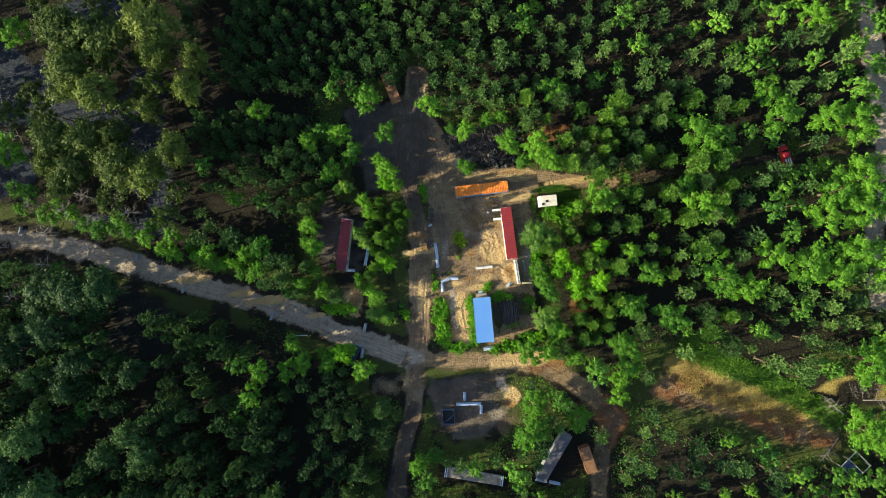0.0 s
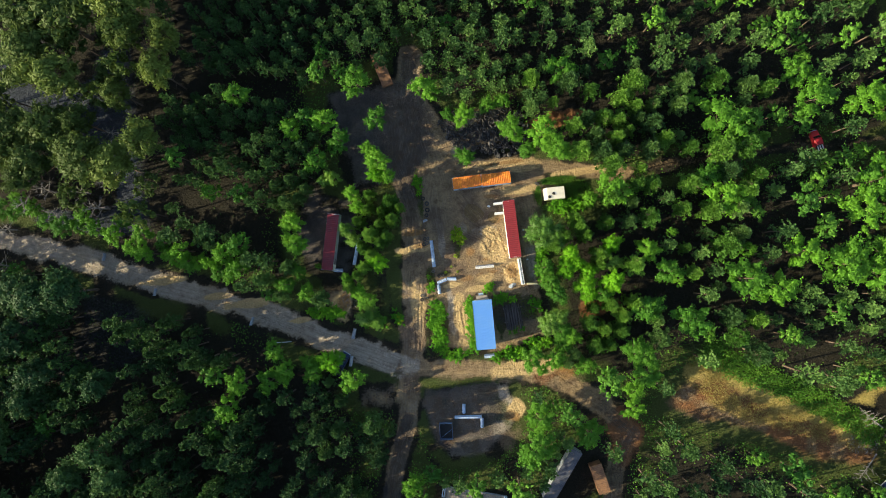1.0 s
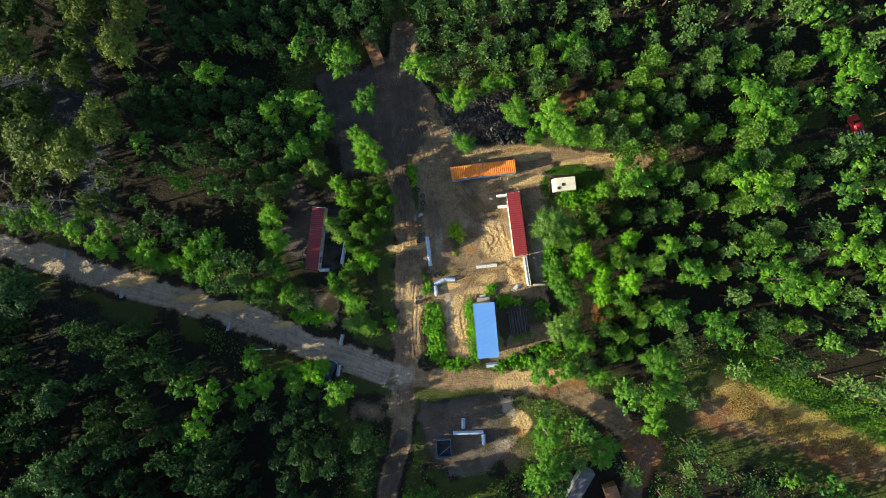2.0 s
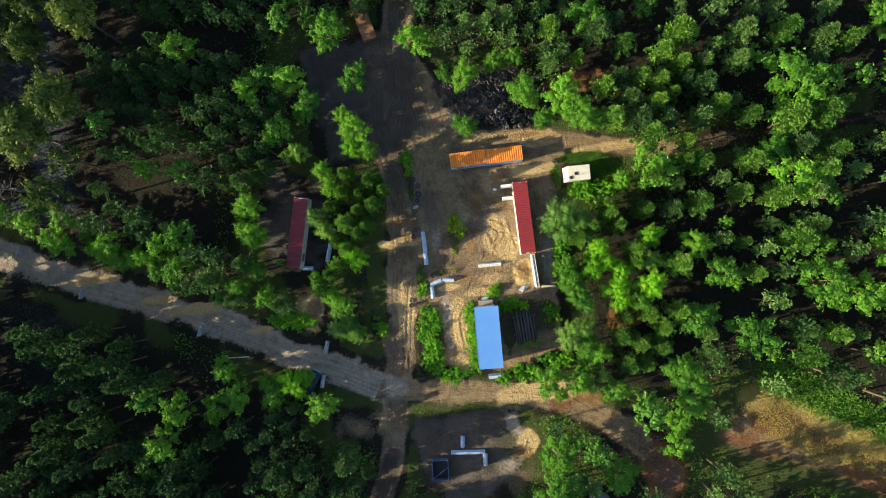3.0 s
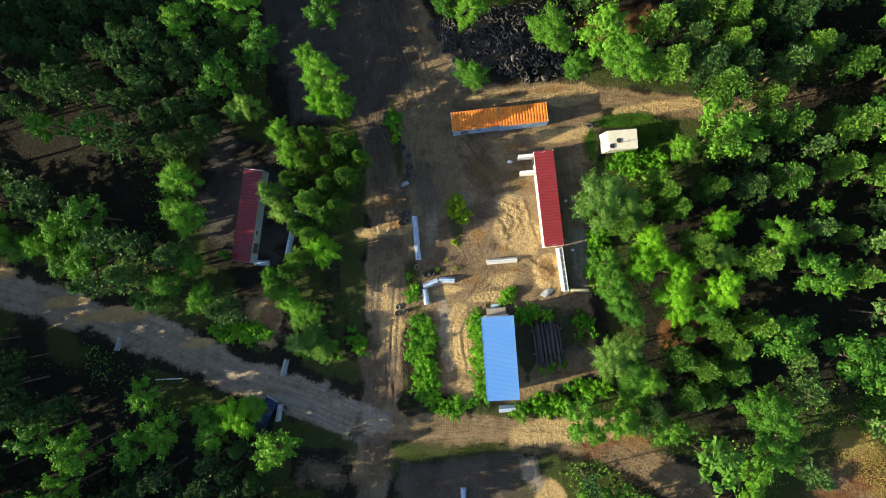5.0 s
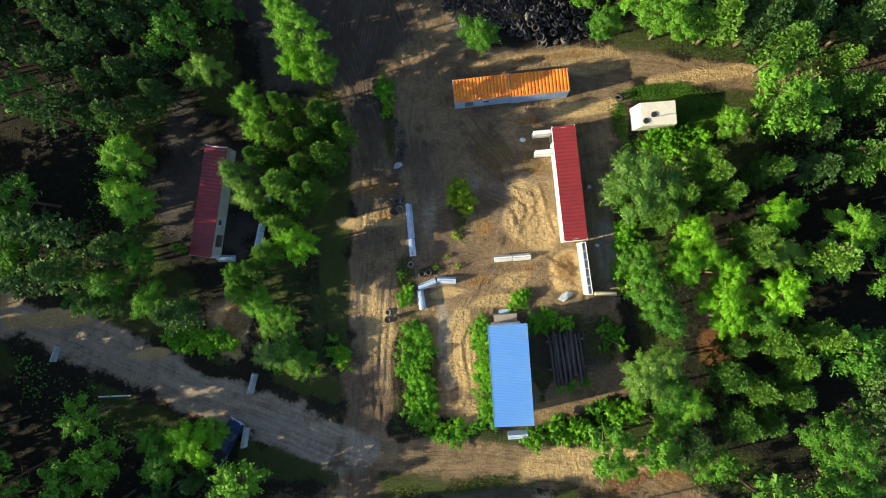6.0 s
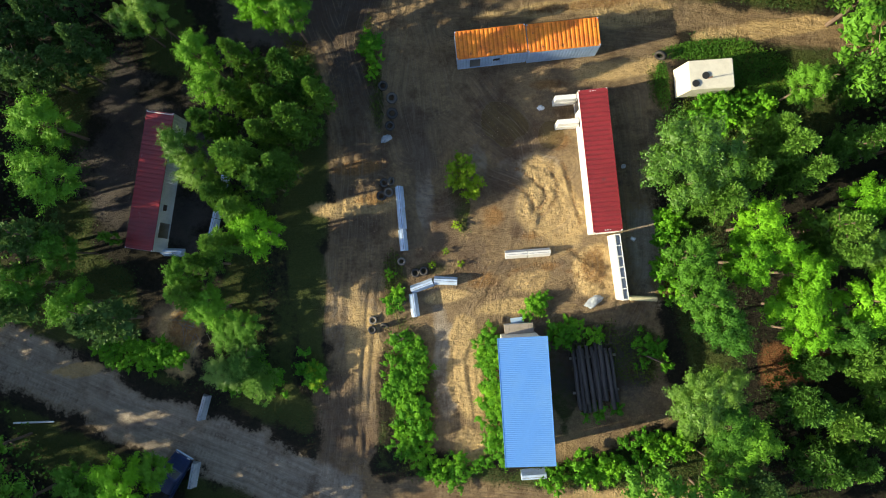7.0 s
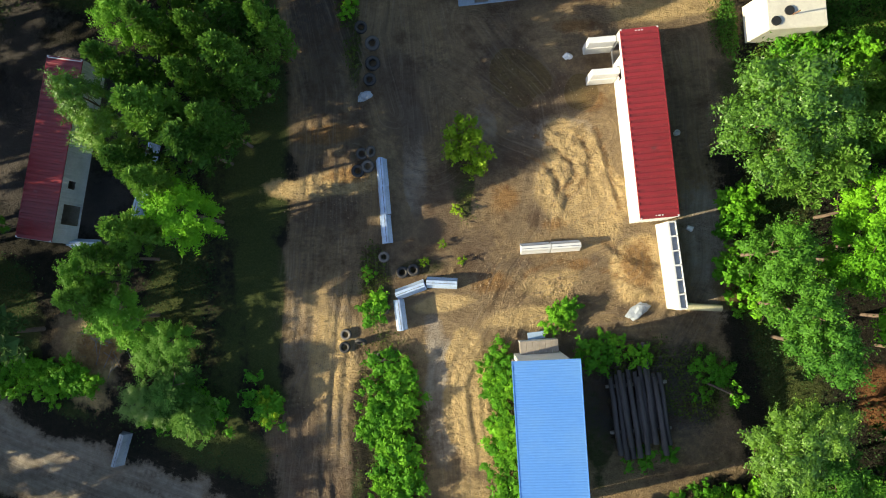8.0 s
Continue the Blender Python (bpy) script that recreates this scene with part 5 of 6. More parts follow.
    for cx, cy, rx, ry, n in PATCHES:
        for _ in range(n):
            q, a = math.sqrt(rng.random()), rng.uniform(0, 6.283)
            low = 0.5 if cx > -1 and -16 < cy < -6 else 0.62 if cx == -17.6 or (cx < -8 and cy < 0) or (cx > -8 and cx < 0 and cy > -10) else 1.0
            plant("shrub", shrub_kinds, cx + rx * q * math.cos(a), cy + ry * q * math.sin(a), low * rng.uniform(0.7, 1.5), rng.uniform(0.8, 1.2) / low)
    print("trees", near, {k: len(v) for k, v in far.items()})


plant_woods()

# ---- containers and huts ----


def corrugated(length, z0, z1, depth, pitch, holes=()):
    """Points and quads of a corrugated sheet along x, standing from z0 to z1, with openings (x0, x1, za, zb)."""
    xs, ds = [], []
    n = max(2, round(length / pitch))
    p = length / n
    for i in range(n):
        for f, d in ((0, 0), (0.25, 0), (0.37, 1), (0.63, 1), (0.75, 1), (0.88, 0)):
            xs.append(i * p + f * p)
            ds.append(d * depth)
    xs.append(length)
    ds.append(0)
    cuts = sorted({h for hole in holes for h in hole[:2]})
    pts = sorted(list(zip(xs, ds)) + [(c, float(np.interp(c, xs, ds))) for c in cuts])
    vs, fs = [], []
    for (xa, da), (xb, db) in zip(pts[:-1], pts[1:]):
        if xb - xa < 1e-6:
            continue
        spans, mid = [(z0, z1)], (xa + xb) / 2
        for x0, x1, za, zb in holes:
            if x0 < mid < x1:
                spans = [(z0, za), (zb, z1)]
        for a, b in spans:
            if b - a < 1e-4:
                continue
            i = len(vs)
            vs += [(xa, -da, a), (xb, -db, a), (xb, -db, b), (xa, -da, b)]
            fs.append((i, i + 1, i + 2, i + 3))
    return np.array(vs), np.array(fs)


def shell(ob, thick=0.03):
    mod = ob.modifiers.new("thickness", "SOLIDIFY")
    mod.thickness = thick
    return ob


def container(name, x, y, turn, length, wall_mat, roof_mat, label, holes_near=(), holes_far=(), ribs=0.28, base=0.0, rail_mat=None, height=2.59, roof_ends=(), marks=(), groove_mat=None):
    """A shipping container. Its length runs along local x from 0, its width along local y from 0; the near side is y = 0."""
    w, h = 2.44, height
    root = thing(name, x, y, base, turn, label, "shipping container")
    rail = rail_mat or wall_mat
    for which, holes, m in (("near", holes_near, pose(0, 0.03, 0)), ("far", holes_far, pose(length, w - 0.03, 0, 0, 0, 180))):
        v, f = corrugated(length, 0.14, h - 0.08, 0.036, ribs, holes)
        wall = shell(part("side_wall", mesh_from("side_wall", v, f, wall_mat), root, m=m), -0.02)
        for x0, x1, za, zb in holes:
            bm = bmesh.new()
            for cx, cz, sx, sz in ((x0, za, 0.06, zb - za), (x1, za, 0.06, zb - za), ((x0 + x1) / 2, zb, x1 - x0 + 0.06, 0.06)):
                box((sx, 0.08, sz), (cx, -0.005, cz), 0, bm)
            part("opening_frame", bm, wall, wall_mat)
    for m in (pose(0.02, w, 0, 0, 0, -90), pose(length - 0.02, 0, 0, 0, 0, 90)):
        v, f = corrugated(w, 0.14, h - 0.08, 0.03, 0.3)
        shell(part("end_wall", mesh_from("end_wall", v, f, wall_mat), root, m=m), -0.02)
    n = round(length / (ribs * 1.36))
    p = (length - 0.1) / n
    vs, fs = [], []
    prof = []
    for i in range(n):
        prof += [(0.05 + i * p, 0), (0.05 + (i + 0.42) * p, 0), (0.05 + (i + 0.56) * p, -0.038), (0.05 + (i + 0.86) * p, -0.038)]
    prof.append((length - 0.05, 0))
    for px_, pz in prof:
        vs += [(px_, 0.05, h - 0.02 + pz), (px_, w - 0.05, h - 0.02 + pz)]
    fs = [(2 * i, 2 * i + 2, 2 * i + 3, 2 * i + 1) for i in range(len(prof) - 1)]
    sheet = mesh_from("roof", vs, fs, roof_mat)
    if groove_mat:
        sheet.materials.append(groove_mat)
        for i, face in enumerate(sheet.polygons):
            face.material_index = 1 if i % 4 in (1, 2) else 0
    shell(part("roof", sheet, root), -0.02)
    for yy in (0.03, w - 0.03):
        part("top_rail", box((length, 0.07, 0.1), (length / 2, yy, h - 0.105), 0.008), root, roof_mat if rail_mat is None else rail)
        part("bottom_rail", box((length, 0.08, 0.15), (length / 2, yy, 0), 0.01), root, rail)
    for xx in (0.04, length - 0.04):
        part("end_rail", box((0.08, w - 0.16, 0.1), (xx, w / 2, h - 0.105), 0.008), root, roof_mat)
        for yy in (0.06, w - 0.06):
            part("corner_post", box((0.12, 0.12, h), (xx, yy, 0), 0.015), root, wall_mat)
    for xx in roof_ends:
        part("roof_end_sheet", box((0.07, w - 0.14, 0.012), (xx, w / 2, h - 0.018), 0.003), root, white_paint, "dirty whitewashed end of the roof")
    for xx in marks:
        for k in range(3):
            part("marking", box((0.07, 0.10 + 0.05 * (k % 2), 0.006), (xx, w / 2 - 0.22 + 0.2 * k, h - 0.002), 0), root, white_paint, "small white painted marking")
    part("container_floor", box((length - 0.1, w - 0.12, 0.12), (length / 2, w / 2, 0.02)), root, plank_wood)
    return root


container("shipping_container", -9.95, 15.98, 0.2, 6.06, blue_side, orange_rust, "blue-sided shipping container with a rusted orange roof",
          holes_near=[(1.05, 2.05, 0.14, 2.1), (3.1, 3.75, 1.2, 1.75)], height=2.55)
container("shipping_container", -3.80, 15.90, -0.3, 6.10, blue_side, orange_rust, "blue-sided shipping container with a bright orange ribbed roof", height=2.6)
container("shipping_container", 0.0, 12.19, -90, 12.19, white_paint, red_roof, "white-sided long shipping container with a red ribbed roof",
          holes_near=[(0.45, 1.5, 0.14, 2.15), (2.35, 2.95, 1.3, 1.95)], ribs=0.30, marks=(0.16, 12.03), groove_mat=grimy_red)
container("shipping_container", -37.75, 2.18, 76.4, 12.1, container_grey, faded_roof, "grey-sided long shipping container with a faded red roof",
          holes_near=[(1.2, 2.6, 0.14, 2.0), (3.6, 4.2, 1.2, 1.9)], ribs=0.30, roof_ends=(0.12, 11.98))
bpy.context.view_layer.update()


def blue_shed():
    root = thing("storage_shed", -7.2, -12.95, 0, -2.1, "open timber storage shed under a bright blue corrugated metal roof", "shed")
    w, ln = 3.95, 10.25
    vs, fs = [], []
    n = 66
    for i in range(n * 4 + 1):
        yy = -ln / 2 + ln * i / (n * 4)
        zz = 0.006 * (1 if i % 4 in (1, 2) else -1)
        vs += [(-w / 2, yy, 4.75 + zz), (w / 2, yy, 5.05 + zz)]
    fs = [(2 * i, 2 * i + 1, 2 * i + 3, 2 * i + 2) for i in range(n * 4)]
    roof = shell(part("roof", mesh_from("roof", vs, fs, blue_roof), root), 0.02)
    for xx, zz in ((-w / 2, 4.64), (w / 2, 4.94)):
        part("eaves_trim", box((0.06, ln, 0.14), (xx, 0, zz), 0.01), roof, blue_roof)
    for yy in (-ln / 2 + 0.5, -1.7, 1.7, ln / 2 - 0.5):
        for xx, hh in ((-w / 2 + 0.35, 4.75), (w / 2 - 0.35, 4.95)):
            part("post", box((0.14, 0.14, hh), (xx, yy, 0), 0.01), root, plank_wood)
    # unseen under the roof; full height added to keep sun off the poles
    part("back_wall", box((0.06, ln - 0.42, 4.6), (-w / 2 + 0.45, 0, 0.05)), root, white_paint)
    for s in (-1, 1):
        part("end_wall", box((w - 0.9, 0.06, 4.4), (0, s * (ln / 2 - 0.15), 0.05)), root, white_paint)
    return root


blue_shed()


def cream_hut():
    root = thing("hut", 11.38, 12.5, 0, -2.0, "small cream-painted hut with a sloped front and two round roof holes", "hut")
    L, W, H = 3.7, 2.5, 2.2
    bm = bmesh.new()
    pts = [(-L / 2 - 0.55, -W / 2, 0), (L / 2, -W / 2, 0), (L / 2, W / 2, 0), (-L / 2 - 0.55, W / 2, 0),
           (-L / 2, -W / 2, H), (L / 2, -W / 2, H), (L / 2, W / 2, H), (-L / 2, W / 2, H)]
    vv = [bm.verts.new(p) for p in pts]
    for f in ((3, 2, 1, 0), (4, 5, 6, 7), (0, 1, 5, 4), (1, 2, 6, 5), (2, 3, 7, 6), (3, 0, 4, 7)):
        bm.faces.new([vv[i] for i in f])
    bmesh.ops.bevel(bm, geom=list(bm.edges), offset=0.03, segments=2, affect="EDGES")
    part("body", bm, root, cream_paint)
    for xx, yy in ((-1.38, -0.72), (-0.5, -0.1)):
        part("hatch", tube((xx, yy, H - 0.02), (xx, yy, H + 0.10), 0.3, 0.3, 24), root, black_void, "round black roof hatch")
    part("periscope", tube((-0.3, -0.35, H), (-0.3, -0.5, H + 0.9), 0.04, 0.04, 8), root, rust_brown)
    return root


cream_hut()

# ---- barriers ----


def barrier_mesh(length, height=0.81, foot=0.74, top=0.30):
    prof = [(-foot / 2, 0), (foot / 2, 0), (foot / 2, 0.08), (top / 2 + 0.09, 0.33), (top / 2, height), (-top / 2, height), (-top / 2 - 0.09, 0.33), (-foot / 2, 0.08)]
    bm = bmesh.new()
    ends = []
    for xx in (-length / 2, length / 2):
        ends.append([bm.verts.new((xx, a, b)) for a, b in prof])
    n = len(prof)
    for i in range(n):
        bm.faces.new((ends[0][i], ends[0][(i + 1) % n], ends[1][(i + 1) % n], ends[1][i]))
    bm.faces.new(ends[0][::-1])
    bm.faces.new(ends[1])
    bmesh.ops.recalc_face_normals(bm, faces=bm.faces)
    bmesh.ops.bevel(bm, geom=list(bm.edges), offset=0.018, segments=2, affect="EDGES")
    me = bpy.data.meshes.new("road_barrier")
    bm.to_mesh(me)
    bm.free()
    return me


barrier_data = {}


def barrier(x, y, turn, length=1.9, material=concrete, label="pale concrete road barrier standing on sand", scale=1.0):
    key = (length, material.name)
    if key not in barrier_data:
        barrier_data[key] = barrier_mesh(length)
        barrier_data[key].materials.append(material)
    ob = new("road_barrier", barrier_data[key])
    ob.matrix_basis = pose(x, y, 0, 0, 0, turn) @ Matrix.Scale(scale, 4)
    part("seam", box((length * 0.97, 0.03, 0.008), (0, -0.03, 0.808)), ob, dark_roof, "dark seam along the top")
    for s in (-1, 1):
        part("lifting_eye", box((0.14, 0.07, 0.035), (s * length * 0.27, -0.03, 0.806), 0.008), ob, grey_concrete)
    return tagged(ob, label, "barrier", "concrete barriers")


for x, y, a in ((-6.45, -1.06, -1.5), (-4.45, -1.12, -1.5)):
    barrier(x, y, a, 1.95, white_paint, "white-painted concrete road barrier on sandy ground")
for x, y, a in ((-16.2, 5.0, 90), (-16.22, 3.1, 90), (-16.27, 1.15, 90.5)):
    barrier(x, y, a, 1.9)
for x, y, a in ((-12.85, -2.8, -8), (-14.98, -3.05, 15), (-15.83, -4.67, 92.5)):
    barrier(x, y, a, 2.05)
for x, y, a, s in ((-35.35, -11.9, 70, 1.0), (-57.3, -6.5, 65, 0.85), (-78.0, 2.45, 70, 0.75), (-88.5, 11.6, 70, 0.75), (-116.4, 21.7, 70, 0.8), (-36.7, -17.7, 75, 1.0), (-27.8, -45.9, 80, 0.8)):
    barrier(x, y, a, 2.2, grey_concrete, "grey concrete barrier beside the dirt road", s)
for x, y, a in ((-13.75, -30.7, 83), (-15.0, -32.45, -5), (-13.05, -32.62, -5), (-11.1, -32.8, -5), (-10.25, -34.15, 82)):
    barrier(x, y, a, 1.93)
for x, y, a in ((-32.0, 7.6, 73), (-32.6, 5.7, 73), (-33.2, 3.8, 73), (-37.0, 2.1, -8)):
    barrier(x, y, a, 1.95)
for x, y, a in ((1.6, -52.2, -18), (4.6, -53.1, -18)):
    barrier(x, y, a, 2.6, concrete)
barrier(-6.9, -20.2, -1, 1.7, concrete, scale=1.25)
rail = new("pole", part("w", tube((-1.85, 0, 0), (1.85, 0, 0), 0.09, 0.08, 10), None, container_grey).data)
bpy.data.objects.remove(bpy.data.objects["w"])
rail.matrix_basis = pose(-51.0, -11.9, 0.12, 0, 0, -3)
tagged(rail, "thin pale pole lying beside the dirt road", "pole")

# ---- white walls by the red-roofed container ----


def white_wall(x, y, turn, length, thick, height, label):
    root = thing("block_wall", x, y, 0, turn, label, "wall", "white walls by the container")
    n = max(1, round(length / 1.9))
    for i in range(n):
        ln = length / n
        part("block", box((ln - 0.015, thick, height * 0.56), (-length / 2 + (i + 0.5) * ln, 0, -0.05), 0.035), root, white_paint)
        part("block", box((ln - 0.015, thick * 0.86, height * 0.47), (-length / 2 + (i + 0.5) * ln, 0, height * 0.53), 0.07), root, white_paint)
    return root


white_wall(-0.98, 11.93, -1, 1.85, 0.48, 1.95, "short white-painted block wall beside the red-roofed container")
white_wall(-0.98, 9.82, -1, 1.85, 0.50, 1.95, "short white-painted block wall beside the red-roofed container")


def window_wall():
    root = thing("panel_wall", 2.05, -3.05, 0, -88.4, "tall white wall with a row of framed openings along its back", "wall")
    ln, h = 5.6, 2.4
    part("wall_face", box((ln, 0.16, h), (0, -0.22, -0.05), 0.03), root, white_paint)
    part("bottom_ledge", box((ln, 0.5, 0.3), (0, 0.05, -0.03), 0.03), root, white_paint)
    part("top_rail", box((ln, 0.08, 0.1), (0, 0.24, h - 0.12), 0.02), root, white_paint)
    for i in range(7):
        x = -ln / 2 + 0.05 + i * (ln - 0.1) / 6
        part("cross_post", box((0.1, 0.5, 0.1), (x, 0.02, h - 0.12), 0.015), root, white_paint)
        part("upright", box((0.1, 0.08, h - 0.15), (x, 0.24, 0.1), 0.015), root, white_paint)
    # panels take a blue-grey that paints in the wall's shaded side
    for i in range(6):
        x = -ln / 2 + 0.05 + (i + 0.5) * (ln - 0.1) / 6
        part("sloped_panel", box(((ln - 0.1) / 6 - 0.1, 0.46, 0.02), (0, 0, 0), 0.004), root, grey_concrete, "sloped panel between white posts, coloured blue-grey for its shaded side", m=pose(x, 0.02, h - 0.32, 28, 0, 0))
    return root


window_wall()

ob = new("log", part("x", tube((-1.15, 0, 0), (1.15, 0, 0), 0.25, 0.22, 20), None, peeled_wood).data)
bpy.data.objects.remove(bpy.data.objects["x"])
ob.matrix_basis = pose(4.15, -5.98, 0.25, 0, 0, -8)
tagged(ob, "peeled cream-coloured log lying on damp sand", "log")


def bucket(x, y, turn, tip):
    root = thing("bucket", x, y, 0.2 if tip else 0.0, turn, "small white plastic bucket lying on the sand", "bucket")
    m = pose(0, 0, 0, tip, 0, 0)
    bm = bmesh.new()
    rings = []
    prof = [(0.0, 0.02), (0.15, 0.0), (0.19, 0.36), (0.205, 0.38), (0.18, 0.37), (0.14, 0.03), (0.0, 0.04)]
    for r, z in prof:
        rings.append([bm.verts.new((max(r, 0.002) * math.cos(a), max(r, 0.002) * math.sin(a), z)) for a in np.linspace(0, 2 * math.pi, 16, endpoint=False)])
    for a, b in zip(rings[:-1], rings[1:]):
        for i in range(16):
            bm.faces.new((a[i], a[(i + 1) % 16], b[(i + 1) % 16], b[i]))
    body = part("body", bm, root, white_paint, m=m)
    bm = bmesh.new()
    pts = [(0.2 * math.cos(a), 0.05 + 0.0 * a, 0.36 + 0.16 * math.sin(a)) for a in np.linspace(0, math.pi, 8)]
    for p, q in zip(pts[:-1], pts[1:]):
        tube(p, q, 0.006, 0.006, 6, bm)
    part("wire_handle", bm, root, dark_roof, m=m)
    return root


bucket(3.66, -0.62, 60, 90)
bucket(3.68, 5.71, 15, 0)


def boulder(name, x, y, size, material, label, seed):
    rng = np.random.default_rng(seed)
    bm = bmesh.new()
    bmesh.ops.create_icosphere(bm, subdivisions=3, radius=1)
    for v in bm.verts:
        n = noise.noise(v.co * 1.3 + Vector((seed, 0, 0))) * 0.5 + noise.noise(v.co * 4 + Vector((0, seed, 0))) * 0.15
        v.co = Vector((round(v.co.x * 3) / 3 * 0.4 + v.co.x * 0.6, v.co.y, v.co.z)) * (1 + n)
        v.co = Vector((v.co.x * size[0], v.co.y * size[1], max(v.co.z, -0.3) * size[2]))
    me = bpy.data.meshes.new(name)
    bm.to_mesh(me)
    bm.free()
    me.materials.append(material)
    ob = new(name, me)
    ob.matrix_basis = pose(x, y, size[2] * 0.25, 0, 0, float(rng.uniform(0, 360)))
    return tagged(ob, label, "rubble")


boulder("concrete_chunk", -0.1, -5.85, (0.8, 0.42, 0.34), grey_concrete, "broken blue-grey concrete chunk half buried in sand", 3)
boulder("concrete_chunk", -2.95, 11.7, (0.3, 0.25, 0.22), white_paint, "small white concrete chunk on dark sand", 4)
boulder("concrete_chunk", -16.9, 10.4, (0.5, 0.3, 0.3), grey_concrete, "broken grey concrete chunk beside the track", 6)
boulder("concrete_chunk", -16.4, -8.8, (0.35, 0.6, 0.25), grey_concrete, "grey concrete slab piece among shrubs", 8)


def shed_lean_to():
    root = thing("crate", -6.92, -7.5, 0, -1, "wooden crate with a sandy plank lid beside the blue-roofed shed", "crate")
    for i in range(6):
        part("lid_plank", box((0.40, 0.85, 0.04), (-1.03 + i * 0.413, 0, 1.1), 0.006), root, plank_wood)
    for s in (-1, 1):
        part("side_board", box((2.46, 0.05, 1.08), (0, s * 0.38, 0), 0.008), root, white_paint)
        part("end_board", box((0.05, 0.7, 1.08), (s * 1.2, 0, 0), 0.008), root, plank_wood)
    return root


shed_lean_to()
sheet = new("metal_sheet", part("y", box((1.15, 0.5, 0.04), (0, 0, 0), 0.006), None, blue_side).data)
bpy.data.objects.remove(bpy.data.objects["y"])
sheet.matrix_basis = pose(-6.95, -6.82, 0.22, 18, 0, 2)
tagged(sheet, "pale blue metal sheet leaning on a wooden crate", "metal sheet")

# ---- timber poles beside the shed ----
pole_rng = np.random.default_rng(11)
pole_meshes = []
for i in range(4):
    v, f = bent_bar([(0, -2.5, 0), (0.03 * (i - 1.5), -1.0, 0), (0.02 * (1.5 - i), 1.0, 0), (0, 2.5, 0)], 0.19, 0.15, 12)
    v = np.concatenate((v, [(0, -2.5, 0), (0, 2.5, 0)]))
    n = len(v)
    caps = [(n - 2, (k + 1) % 12, k, k) for k in range(12)] + [(n - 1, 36 + k, 36 + (k + 1) % 12, 36 + (k + 1) % 12) for k in range(12)]
    tris = np.concatenate((f[:, [0, 1, 2]], f[:, [0, 2, 3]], np.array(caps)[:, :3]))
    pole_meshes.append(mesh_from("timber_pole", v, tris, tar_wood, True))
for y in (-10.6, -13.6):
    b = new("timber_bearer", part("z", box((4.0, 0.2, 0.2), (0, 0, 0), 0.02), None, plank_wood).data)
    bpy.data.objects.remove(bpy.data.objects["z"])
    b.matrix_basis = pose(-0.75, y, 0.0)
    tagged(b, "squared timber bearer under a stack of poles", "timber")
for i in range(9):
    p = new("timber_pole", pole_meshes[i % 4])
    p.matrix_basis = pose(-2.35 + 0.40 * i, -12.2 + float(pole_rng.uniform(-0.4, 0.5)) + (1.2 if i == 6 else 0), 0.37, 0, 0, 2.5 + float(pole_rng.uniform(-1.2, 1.2))) @ Matrix.Diagonal((1, float(pole_rng.uniform(0.88, 1.12)), 1, 1))
    tagged(p, "dark tarred timber pole stacked on bearers", "timber pole", "stacked poles")
for i in range(5):
    p = new("timber_pole", pole_meshes[(i + 1) % 4])
    p.matrix_basis = pose(-1.75 + 0.55 * i, -12.3 + float(pole_rng.uniform(-0.5, 0.5)), 0.69, 0, 0, 2.5 + float(pole_rng.uniform(-1.5, 1.5)))
    tagged(p, "dark tarred timber pole stacked on bearers", "timber pole", "stacked poles")

# ---- tyres ----


def tyre_mesh(major=0.25, minor=0.095, half=0.11, segs=16):
    prof = [(major - minor * 0.9, -half * 0.75), (major + minor * 0.55, -half), (major + minor, -half * 0.6), (major + minor, half * 0.6), (major + minor * 0.55, half), (major - minor * 0.9, half * 0.75), (major - minor * 0.5, 0)]
    vs = [(r * math.cos(a), r * math.sin(a), z) for a in np.linspace(0, 2 * math.pi, segs, endpoint=False) for r, z in prof]
    k = len(prof)
    fs = [(s * k + i, ((s + 1) % segs) * k + i, ((s + 1) % segs) * k + (i + 1) % k, s * k + (i + 1) % k) for s in range(segs) for i in range(k)]
    return np.array(vs), np.array(fs)


def rubber_material():
    m, nt, bsdf = base_material("dusty_tyre_rubber", 0.7)
    info = nt.nodes.new("ShaderNodeObjectInfo")
    p = math_node(nt, "POWER", info.outputs["Random"], 9.0)
    col = mix_colour(nt, p, (0.026, 0.024, 0.024), (0.20, 0.175, 0.15))
    col = mix_colour(nt, math_node(nt, "MULTIPLY", noise_fac(nt, 6, 0.5, 0.85), 0.2), col, (0.14, 0.11, 0.085))
    nt.links.new(col, bsdf.inputs["Base Color"])
    return m


dusty = rubber_material()
tv, tf = tyre_mesh()
tyre = mesh_from("tyre", tv, tf, dusty, True)
HEAP = [(-11.8, 31.2), (-7.8, 33), (5.9, 31.6), (8.0, 28), (5.6, 22.0), (0.1, 21.9), (-4.0, 24.0), (-8.8, 25.2)]


